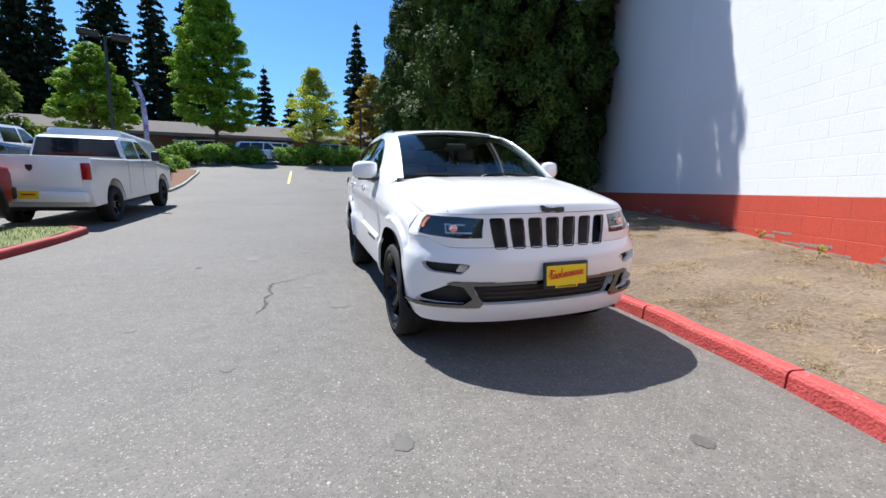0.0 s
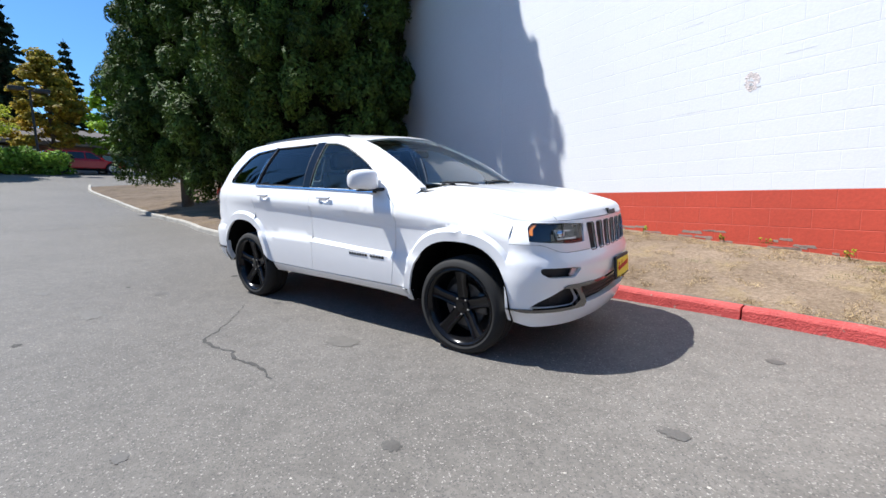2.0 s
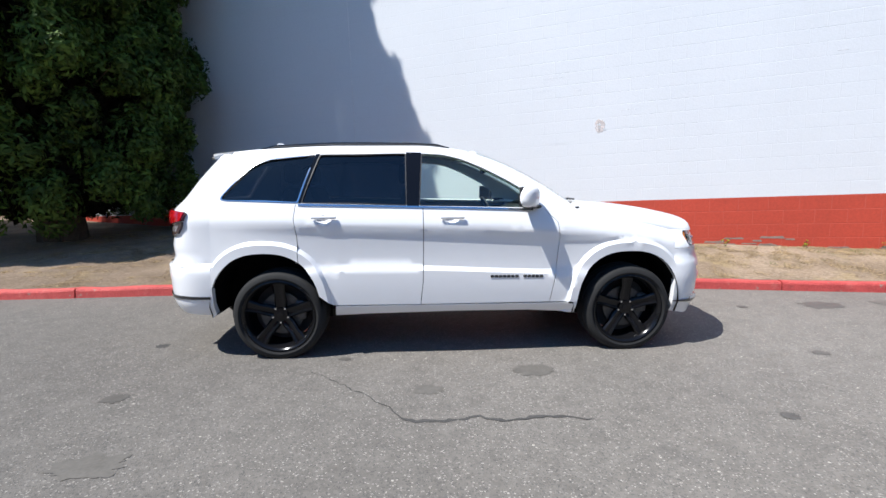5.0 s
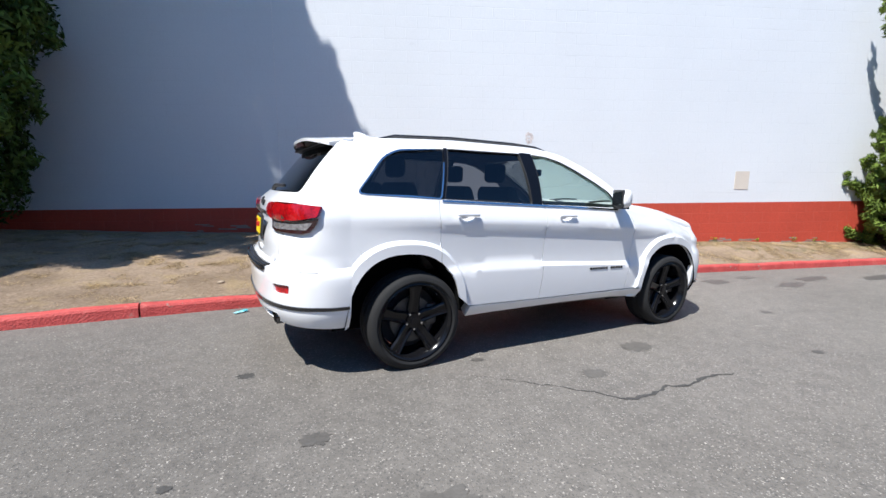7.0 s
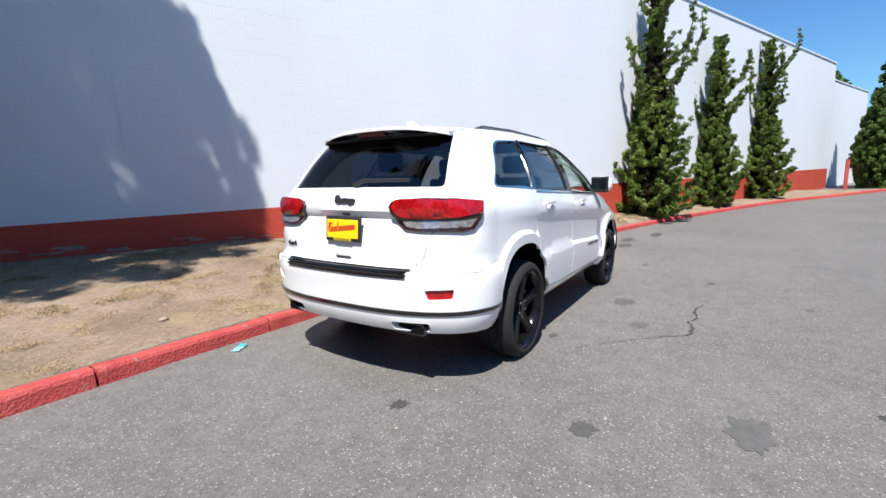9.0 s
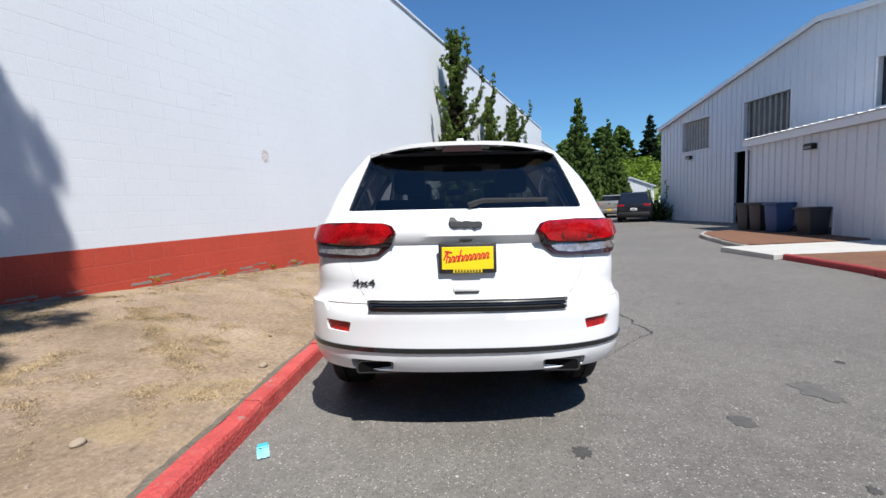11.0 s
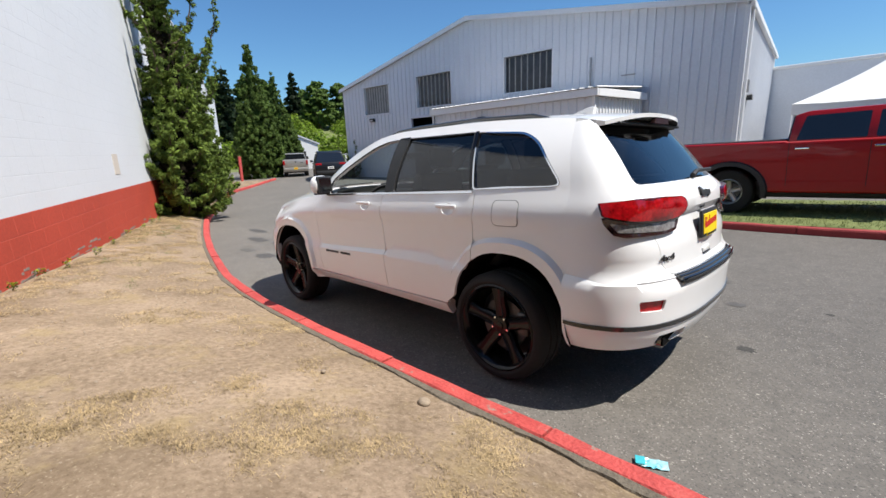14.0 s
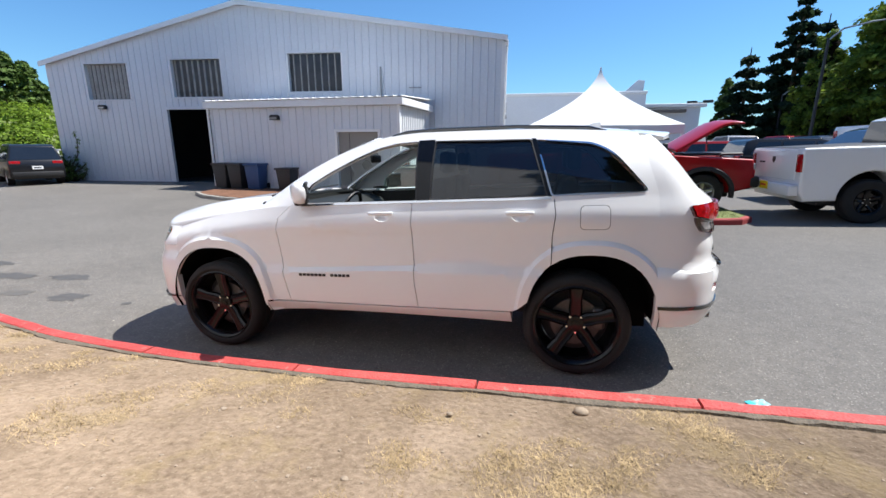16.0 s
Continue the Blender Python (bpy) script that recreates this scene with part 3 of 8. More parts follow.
part("downpipe", tube((-0.09, -0.35, 0), (-0.09, -0.35, 5.5), 0.05), M_TRIM, hall, "white downpipe")
M_PANEL = mat("dark_window_panel", (0.030, 0.032, 0.036), 0.25, var=0.5, scale=1.2, fine=4.0, spec=0.5)
M_SLAT = mat("pale_blind_slat", (0.32, 0.31, 0.285), 0.6, var=0.3, scale=2.0, fine=12.0)
for i, (a, b, z0, z1) in enumerate(HOLES[:3]):
    win = ribbed("window", b - a - 0.1, z0 + 0.06, lambda s, z1=z1: z1 - 0.06, [], hall, M_PANEL, Matrix.Translation((a + 0.05, -0.17, 0)), "dark window behind pale upright slats", pitch=(0.30, 0.27, 0.21)[i], rib=(0.06, 0.10, 0.175)[i], proud=0.03, thick=0.02, rib_material=M_SLAT)
    for nm, sz, at in (("frame_top", (b - a, 0.1, 0.06), ((a + b) / 2, -0.03, z1 - 0.03)), ("frame_bottom", (b - a, 0.12, 0.06), ((a + b) / 2, -0.02, z0 + 0.03)), ("jamb", (0.06, 0.2, z1 - z0 - 0.124), (a + 0.03, -0.08, (z0 + z1) / 2)), ("jamb", (0.06, 0.2, z1 - z0 - 0.124), (b - 0.03, -0.08, (z0 + z1) / 2))):
        part(nm, box(sz, at, 0.004), M_TRIM if nm == "jamb" else M_METAL, hall)
a, b = HOLES[3][:2]
part("door_header", box((b - a + 0.2, 0.1, 0.12), ((a + b) / 2, 0.03, 3.23), 0.005), M_METAL, hall)
for s in (a - 0.06, b + 0.06):
    part("door_jamb", box((0.12, 0.1, 3.2), (s, 0.03, 1.57), 0.005), M_METAL, hall)
# a plain room whose near-black colour stands for the unlit depth of the bay
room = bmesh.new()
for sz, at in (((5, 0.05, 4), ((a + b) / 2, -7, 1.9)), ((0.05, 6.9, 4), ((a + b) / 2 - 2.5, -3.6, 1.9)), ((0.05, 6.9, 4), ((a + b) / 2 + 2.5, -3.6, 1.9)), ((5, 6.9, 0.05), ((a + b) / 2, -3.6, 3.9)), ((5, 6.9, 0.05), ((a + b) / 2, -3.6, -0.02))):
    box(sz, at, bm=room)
part("bay_shade_lining", room, M_DARK, hall, "workshop bay behind the open door, coloured dark for its shade")
part("strip_light", box((1.2, 0.12, 0.07), ((a + b) / 2 + 0.4, -2.4, 3.0), 0.01), M_TRIM, hall)
part("door_track", box((0.06, 3.2, 0.08), ((a + b) / 2 - 0.6, -1.9, 2.95), 0.01), M_STEEL, hall)
part("vent_pipe", tube((hx(5.5), 0.12, 3.2), (hx(5.5), 0.12, 4.75), 0.04), M_STEEL, hall)
part("vent_bend", box((0.5, 0.05, 0.04), (hx(4.1), 0.06, 3.95)), M_STEEL, hall)


def wall_light(parent, at, yaw=0.0):
    m = Matrix.Translation(at) @ Matrix.Rotation(yaw, 4, "Z")
    lamp = part("wall_light", prism([(-0.17, -0.08), (0.17, -0.08), (0.17, 0.06), (0.12, 0.1), (-0.12, 0.1), (-0.17, 0.06)], 0.16, "Y", 0.0, 0.012), M_BLACK, parent, "dark bronze wall light", m=m)
    part("light_lens", box((0.28, 0.03, 0.07), (0, 0.168, -0.02), 0.008), M_LAMPCLEAR, lamp)


wall_light(hall, (hx(18.3), 0.03, 3.28))
wall_light(hall, (-0.03, -1.9, 2.9), radians(90))
part("meter_box", box((0.14, 0.3, 0.4), (-0.1, -0.7, 3.2), 0.02), M_STEEL, hall)

# ---- annex of the workshop ----
ANX_A, ANX_B = Vector((3.66, -10.56, 0)), Vector((11.3, -10.92, 0))
_a = (ANX_B - ANX_A).normalized(); ANX_L = (ANX_B - ANX_A).length
ANX_M = Matrix(((_a.x, -_a.y, 0, ANX_A.x), (_a.y, _a.x, 0, ANX_A.y), (0, 0, 1, 0), (0, 0, 0, 1)))
annex = thing("annex_building", "low pale steel lean-to annex with white fascia", "building", ANX_M)
DR = (0.70, 2.38, -0.2, 2.2)
ribbed("front_wall", ANX_L, -0.25, lambda s: 2.98, [DR], annex, M_METAL, Matrix())
ANX_D = 3.35
M_SIDE = mat("white_ribbed_steel", (0.74, 0.75, 0.75), 0.5, var=0.04, scale=0.8, fine=12.0)
ribbed("side_wall", ANX_D, -0.25, lambda s: 2.98, [], annex, M_SIDE, Matrix.Rotation(radians(90), 4, "Z") @ Matrix.Translation((-ANX_D, 0, 0)), "sunlit white ribbed side wall", pitch=0.2, rib=0.06, proud=0.035)
ribbed("side_wall", ANX_D - 1.2, -0.25, lambda s: 2.98, [], annex, M_METAL, Matrix.Translation((ANX_L, 0, 0)) @ Matrix.Rotation(radians(-90), 4, "Z"))
part("fascia", box((ANX_L + 0.35, 0.1, 0.24), (ANX_L / 2 - 0.02, 0.12, 3.10), 0.012), M_TRIM, annex, "cream fascia board")
part("fascia", box((0.1, ANX_D + 0.1, 0.24), (-0.14, -ANX_D / 2 + 0.0, 3.10), 0.012), M_TRIM, annex, "cream fascia board")
roof2 = ribbed("roof", ANX_L + 0.4, 0.0, lambda s: ANX_D + 0.25, [], annex, M_TRIM, Matrix.Translation((-0.2, 0.19, 3.24)) @ Matrix.Rotation(radians(87), 4, "X"), "white ribbed metal roof", pitch=0.3, rib=0.07, proud=0.03, thick=0.03)
door = part("door", box((DR[1] - DR[0] - 0.14, 0.05, 2.14), ((DR[0] + DR[1]) / 2, -0.10, 1.05), 0.005), M_DOOR, annex, "taupe flush steel door")
part("door_leaf_gap", box((0.012, 0.008, 2.1), ((DR[0] + DR[1]) / 2 + 0.35, -0.072, 1.05)), M_DARK, annex)
for s in (DR[0] + 0.02, DR[1] - 0.02):
    part("door_frame", box((0.09, 0.14, 2.35), (s, -0.02, 1.03), 0.006), M_TRIM, annex, "white door frame")
part("door_frame", box((DR[1] - DR[0] - 0.054, 0.14, 0.09), ((DR[0] + DR[1]) / 2, -0.02, 2.16), 0.006), M_TRIM, annex, "white door frame")
wall_light(annex, (4.75, 0.02, 2.62))
part("downpipe", tube((ANX_L + 0.02, 0.08, 0.1), (ANX_L + 0.02, 0.08, 3.0), 0.045), M_TRIM, annex, "white downpipe")
part("corner_trim", box((0.1, 0.1, 3.1), (0.0, 0.0, 1.45), 0.004), M_TRIM, annex)

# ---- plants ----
# near-black inner twigs: the shade between a crown's clumps is put into this colour
M_TWIG_SHADE = mat("inner_twig_shade", (0.016, 0.013, 0.008), 0.95, var=0.4, scale=2.0, fine=12.0, spec=0.1)


def leaves(name, centres, radii, count, size, material, parent, seed, flat=0.0, droop=0.0, shell=0.55, aspect=1.7, loose=0.55):
    """A crown of small leaf blades scattered over clumps; radii per clump (rx, ry, rz)."""
    rng = np.random.default_rng(seed)
    centres, radii = np.asarray(centres, float), np.asarray(radii, float)
    weight = (radii[:, 0] * radii[:, 2]); weight = weight / weight.sum()
    pick = rng.choice(len(centres), count, p=weight)
    d = rng.normal(size=(count, 3)); d /= np.linalg.norm(d, axis=1)[:, None]
    r = shell + (1 - shell) * rng.random(count) ** 0.6
    pos = centres[pick] + d * radii[pick] * r[:, None]
    n = d + rng.normal(scale=loose, size=(count, 3)); n[:, 2] += flat
    n /= np.linalg.norm(n, axis=1)[:, None]
    up = rng.normal(size=(count, 3)); up[:, 2] -= droop
    u = np.cross(n, up); u /= np.linalg.norm(u, axis=1)[:, None]
    v = np.cross(n, u)
    s = size * (0.6 + 0.8 * rng.random(count))[:, None]
    a, b, c, e = pos - v * s * aspect * 0.5, pos + u * s * 0.5, pos + v * s * aspect * 0.5, pos - u * s * 0.5
    verts = np.stack([a, b, c, e], axis=1).reshape(-1, 3)
    me = bpy.data.meshes.new(name)
    me.vertices.add(len(verts)); me.vertices.foreach_set("co", verts.ravel())
    me.loops.add(count * 4); me.loops.foreach_set("vertex_index", np.arange(count * 4, dtype=np.int32))
    me.polygons.add(count); me.polygons.foreach_set("loop_start", np.arange(0, count * 4, 4, dtype=np.int32))
    me.update(calc_edges=True)
    me.materials.append(material)
    ob = new(name, me); ob.parent = parent
    return ob


def limb_mesh(bm, pts, r0, r1, seg=7):
    rings = []
    for i, p in enumerate(pts):
        p = Vector(p); q = Vector(pts[min(i + 1, len(pts) - 1)]) - Vector(pts[max(i - 1, 0)])
        rot = q.to_track_quat("Z", "Y").to_matrix()
        r = r0 + (r1 - r0) * i / (len(pts) - 1)
        rings.append([bm.verts.new(p + rot @ Vector((r * math.cos(2 * math.pi * k / seg), r * math.sin(2 * math.pi * k / seg), 0))) for k in range(seg)])
    for a, b in zip(rings, rings[1:]):
        for k in range(seg):
            bm.faces.new((a[k], a[(k + 1) % seg], b[(k + 1) % seg], b[k]))
    bm.faces.new(rings[0][::-1]); bm.faces.new(rings[-1])


def column_conifer(at, height, radius, seed, material, label, count, size, start=0.6, lean=0.0, sharp=0.8, name="cedar_tree", trunks=1, flare=0.0, bulge=0.0, aspect=1.7, ragged=1.0, heart=None, clump=1.0):
    """A dense evergreen: a trunk, short limbs and clumps that taper to the top."""
    rng = random.Random(seed)
    t = thing(name, label, "tree", Matrix.Translation(at))
    bm = bmesh.new()
    for k in range(trunks):
        ox, oy = (rng.uniform(-0.25, 0.25), rng.uniform(-0.25, 0.25)) if trunks > 1 else (0, 0)
        limb_mesh(bm, [(ox, oy, -0.3), (ox * 1.2, oy * 1.2, start), (ox, oy, height * 0.5), (lean, 0, height * 0.93)], radius * 0.15, 0.03, 9)
    cs, rs = [], []
    levels = int(height / (0.62 * clump))
    for i in range(levels):
        f = i / (levels - 1)
        z = start + 0.2 + f * (height - start - 0.3)
        r = radius * (1 - f ** 1.6) ** sharp * (0.85 + 0.25 * smoothstep(0, 0.18, f)) + 0.12 + flare * (1 - f)
        r *= 1 + bulge * smoothstep(5.8, 9.2, z)
        m = max(4, int(2 * math.pi * r / (0.72 * clump)))
        for j in range(m):
            a = 2 * math.pi * (j + 0.8 * rng.random()) / m
            k = r * rng.uniform(0.92 - 0.26 * ragged, 0.97 + 0.13 * ragged)
            c = Vector((k * math.cos(a) + lean * f, k * math.sin(a), z + rng.uniform(-0.3, 0.3)))
            w = rng.uniform(0.26, 0.34 + 0.20 * ragged) * (0.65 + 0.45 * (1 - f)) * clump
            # a billow of upright sprays: one body and smaller tufts on its outer side
            cs.append(tuple(c)); rs.append((w, w, w * rng.uniform(1.0, 1.5)))
            for q in range(3):
                b = a + rng.uniform(-0.5, 0.5)
                o = w * rng.uniform(0.55, 0.95)
                cs.append((c.x + o * math.cos(b), c.y + o * math.sin(b), c.z + w * rng.uniform(-0.6, 1.0)))
                v = w * rng.uniform(0.28, 0.48)
                rs.append((v, v, v * rng.uniform(1.1, 1.7)))
            if j % 2 == 0 and k > 0.5:
                limb_mesh(bm, [(lean * f, 0, z - 0.35), (c[0] * 0.55, c[1] * 0.55, z - 0.2), c], 0.03, 0.008, 5)
    part("trunk", bm, M_BARK, t, "grey-brown trunk and limbs")
    leaves("crown", cs, rs, count, size, material, t, seed, flat=0.25, droop=0.5, aspect=aspect, shell=0.62, loose=0.38)
    # the twiggy heart behind the outer sprays, by default coloured near-black as the crown's shade
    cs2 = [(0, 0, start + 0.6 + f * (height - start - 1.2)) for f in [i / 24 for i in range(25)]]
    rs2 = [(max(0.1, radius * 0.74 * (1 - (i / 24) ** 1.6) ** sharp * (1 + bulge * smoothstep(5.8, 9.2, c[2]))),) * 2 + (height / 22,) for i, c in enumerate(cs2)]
    leaves("inner_foliage", cs2, rs2, count // 5, size * 3.2, heart or M_TWIG_SHADE, t, seed + 1, shell=0.75)
    return t


def twisty_juniper(at, height, seed, label, spread=1.35, count=95000):
    """A juniper with a full skirt and upturned twisting arms above it."""
    rng = random.Random(seed)
    t = thing("juniper_tree", label, "tree", Matrix.Translation(at), group="junipers along the wall")
    bm = bmesh.new()
    limb_mesh(bm, [(0, 0, -0.3), (0.05, 0.03, height * 0.3), (-0.05, 0, height * 0.65), (0.05, 0.03, height)], 0.11, 0.02, 8)
    cs, rs = [], []

    def arm(pts, w0, w1, n):
        pts = [Vector(p) for p in pts]
        limb_mesh(bm, pts, 0.04, 0.008, 5)
        for i in range(n):
            f = i / (n - 1) * (len(pts) - 1); k = min(int(f), len(pts) - 2); p = pts[k].lerp(pts[k + 1], f - k)
            w = w0 + (w1 - w0) * i / (n - 1)
            cs.append((p.x + rng.uniform(-.07, .07), p.y + rng.uniform(-.07, .07), p.z + rng.uniform(-.06, .1)))
            rs.append((w, w, w * rng.uniform(0.7, 1.1)))

    # a dense skirt of layered boughs
    z, waist = 0.22, height * 0.50
    while z < waist:
        f = z / waist
        r = spread * (0.88 + 0.14 * math.sin(math.pi * min(1, f * 1.6)) - 0.48 * smoothstep(0.45, 1.0, f))
        for j in range(10):
            a = 2 * math.pi * (j + rng.random() * 0.9) / 10
            k = r * rng.uniform(0.70, 1.20)
            up = rng.uniform(0.16, 0.46)
            arm([(0.05 * math.cos(a), 0.05 * math.sin(a), z - 0.1), (k * 0.6 * math.cos(a), k * 0.6 * math.sin(a), z - 0.04), (k * 0.9 * math.cos(a + .1), k * 0.9 * math.sin(a + .1), z + up * 0.4), (k * math.cos(a + .12), k * math.sin(a + .12), z + up)], 0.145, 0.085, 12)
        z += rng.uniform(0.33, 0.43)
    # a ragged leader above it
    while z < height * 0.98:
        f = (z - waist) / (height - waist)
        r = spread * 0.40 * (1 - f) + 0.16
        for j in range(4):
            a = 2 * math.pi * (j + rng.random()) / 4
            k = r * rng.uniform(0.6, 1.5)
            arm([(0, 0, z - 0.12), (k * 0.6 * math.cos(a), k * 0.6 * math.sin(a), z), (k * math.cos(a), k * math.sin(a), z + 0.26)], 0.12, 0.07, 7)
        z += 0.30
    # long twisting arms that sweep up and out of the outline
    for j in range(8):
        a = 2 * math.pi * j / 8 + rng.uniform(-0.35, 0.35)
        zz = waist * rng.uniform(0.92, 1.15) if j % 2 else height * rng.uniform(0.58, 0.78)
        k = spread * rng.uniform(0.95, 1.35) * (1.0 if zz < height * 0.58 else 0.85)
        lift = rng.uniform(0.9, 1.6)
        arm([(0, 0, zz - 0.15), (k * 0.45 * math.cos(a), k * 0.45 * math.sin(a), zz + 0.12 * lift), (k * 0.8 * math.cos(a + .15), k * 0.8 * math.sin(a + .15), zz + 0.42 * lift), (k * 0.97 * math.cos(a + .1), k * 0.97 * math.sin(a + .1), zz + 0.78 * lift), (k * math.cos(a), k * math.sin(a), zz + 1.1 * lift)], 0.135, 0.065, 22)
    part("trunk", bm, M_BARK, t, "twisted grey-brown trunk and limbs")
    leaves("crown", cs, rs, count, 0.030, L_JUNIPER, t, seed, flat=0.3, shell=0.3, aspect=4.0, loose=0.42)
    # inner blades in near-black, standing for the shade inside the juniper
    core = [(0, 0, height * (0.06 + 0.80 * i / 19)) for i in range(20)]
    leaves("inner_foliage", core, [(spread * (0.52 - 0.40 * i / 19),) * 2 + (height / 24,) for i in range(20)], count // 9, 0.09, M_TWIG_SHADE, t, seed + 7, shell=0.4)
    return t


def leafy_tree(at, height, radius, seed, material, label, count, size, clear=1.6, name="street_tree", airy=1.0, pointed=0.5):
    """A broadleaf tree: a trunk, rising limbs, and an uneven crown of leaf clumps."""
    rng = random.Random(seed)
    t = thing(name, label, "tree", Matrix.Translation(at))
    bm = bmesh.new()
    limb_mesh(bm, [(0, 0, -0.3), (0.03, 0.02, clear), (-0.05, 0.05, height * 0.6), (0.02, 0, height * 0.96)], radius * 0.055 + 0.04, 0.02, 8)
    cs, rs = [], []
    n = int(150 * airy)
    for i in range(n):
        f = (i + rng.random()) / n
        z = clear + 0.15 + f * (height - clear - 0.2)
        env = radius * (math.sin(math.pi * min(1, (f * 0.93 + 0.07)) ** (0.62)) ** pointed) * (1 - 0.45 * f)
        a = rng.uniform(0, 2 * math.pi); k = env * math.sqrt(rng.random()) * 1.0
        c = (k * math.cos(a), k * math.sin(a), z + rng.uniform(-.2, .2))
        w = radius * rng.uniform(0.09, 0.19)
        cs.append(c); rs.append((w * 1.25, w * 1.25, w * rng.uniform(0.4, 0.7)))
        if i % 3 == 0:
            limb_mesh(bm, [(0, 0, max(clear * 0.9, z - k * 0.9)), (c[0] * 0.5, c[1] * 0.5, z - k * 0.25), c], 0.035, 0.008, 5)
    part("trunk", bm, M_BARK, t, "grey-brown trunk and limbs")
    leaves("crown", cs, rs, count, size, material, t, seed, flat=0.8, shell=0.2)
    return t


def fir(at, height, radius, seed, material=None, label="tall dark fir with drooping boughs", count=5000, name="fir_tree", size=0.5):
    rng = random.Random(seed)
    t = thing(name, label, "tree", Matrix.Translation(at))
    bm = bmesh.new()
    limb_mesh(bm, [(0, 0, -0.5), (0, 0, height * 0.5), (0, 0, height)], radius * 0.09, 0.03, 7)
    cs, rs = [], []
    lv = int(height / 0.9)
    for i in range(lv):
        f = i / lv; z = height * (0.08 + 0.92 * f)
        r = radius * (1 - f) ** 0.85 * rng.uniform(0.75, 1.1) + 0.1
        for j in range(6):
            a = 2 * math.pi * (j + rng.random()) / 6
            for q in (0.35, 0.65, 0.95):
                cs.append((r * q * math.cos(a), r * q * math.sin(a), z - 0.25 * r * q + rng.uniform(-.15, .15)))
                w = 0.20 * radius * (1.1 - 0.6 * q) * (1.2 - f)
                rs.append((w, w, w * 0.45))
    part("trunk", bm, M_BARK, t)
    leaves("crown", cs, rs, count, size, material or L_FIR, t, seed, flat=0.9, shell=0.2)
    return t


column_conifer((-14.2, 3.7, ground_z(-14.2, 3) + 0.2), 14.5, 1.55, 11, L_CEDAR, "tall columnar dark green cedar on the dirt bank", 110000, 0.044, start=1.3, aspect=3.8)
column_conifer((-10.4, 3.9, ground_z(-10.4, 3) + 0.2), 15.0, 1.55, 12, L_CEDAR, "tall columnar dark green cedar on the dirt bank", 125000, 0.044, start=1.2, trunks=2, aspect=3.8)
column_conifer((-7.4, 4.6, ground_z(-7.4, 3) + 0.25), 20.5, 2.28, 13, L_CEDAR, "broad dense cedar shading the block wall", 340000, 0.042, start=0.9, trunks=2, aspect=2.9, bulge=0.66, ragged=0.7)
for (x, y), h, sp, sd in (((10.35, -0.38), 7.2, 1.15, 21), ((14.7, -1.95), 5.9, 0.92, 22), ((19.4, -3.7), 6.7, 0.95, 23)):
    twisty_juniper((x, y, ground_z(x, y) + 0.1), h, sd, "green juniper with upturned arms beside the block wall", sp)

# ---- the white SUV ----
from mathutils.geometry import delaunay_2d_cdt


def rounded(poly, r, n=4):
    """A closed polygon with its corners rounded; r: one radius, or one for each corner."""
    out = []
    k = len(poly)
    for i in range(k):
        rr = r[i] if isinstance(r, (list, tuple)) else r
        p, a, b = Vector(poly[i]), Vector(poly[i - 1]), Vector(poly[(i + 1) % k])
        if rr <= 0:
            out.append((p.x, p.y)); continue
        da, db = (a - p), (b - p)
        ra = min(rr, da.length * 0.45); rb = min(rr, db.length * 0.45)
        s, e = p + da.normalized() * ra, p + db.normalized() * rb
        for j in range(n + 1):
            t = j / n
            q = s * (1 - t) ** 2 + p * 2 * t * (1 - t) + e * t * t
            out.append((q.x, q.y))
    return out


def dense(poly, step):
    out = []
    for a, b in zip(poly, poly[1:] + poly[:1]):
        n = max(1, int(math.ceil(math.hypot(b[0] - a[0], b[1] - a[1]) / step)))
        out += [(a[0] + (b[0] - a[0]) * i / n, a[1] + (b[1] - a[1]) * i / n) for i in range(n)]
    return out


def inside(px, py, poly):
    q = np.asarray(poly)
    x0, y0 = q[:, 0], q[:, 1]; x1, y1 = np.roll(x0, -1), np.roll(y0, -1)
    c = np.zeros(px.shape, bool)
    for a, b, d, e in zip(x0, y0, x1, y1):
        if b == e:
            continue
        hit = ((b > py) != (e > py)) & (px < (d - a) * (py - b) / (e - b) + a)
        c ^= hit
    return c


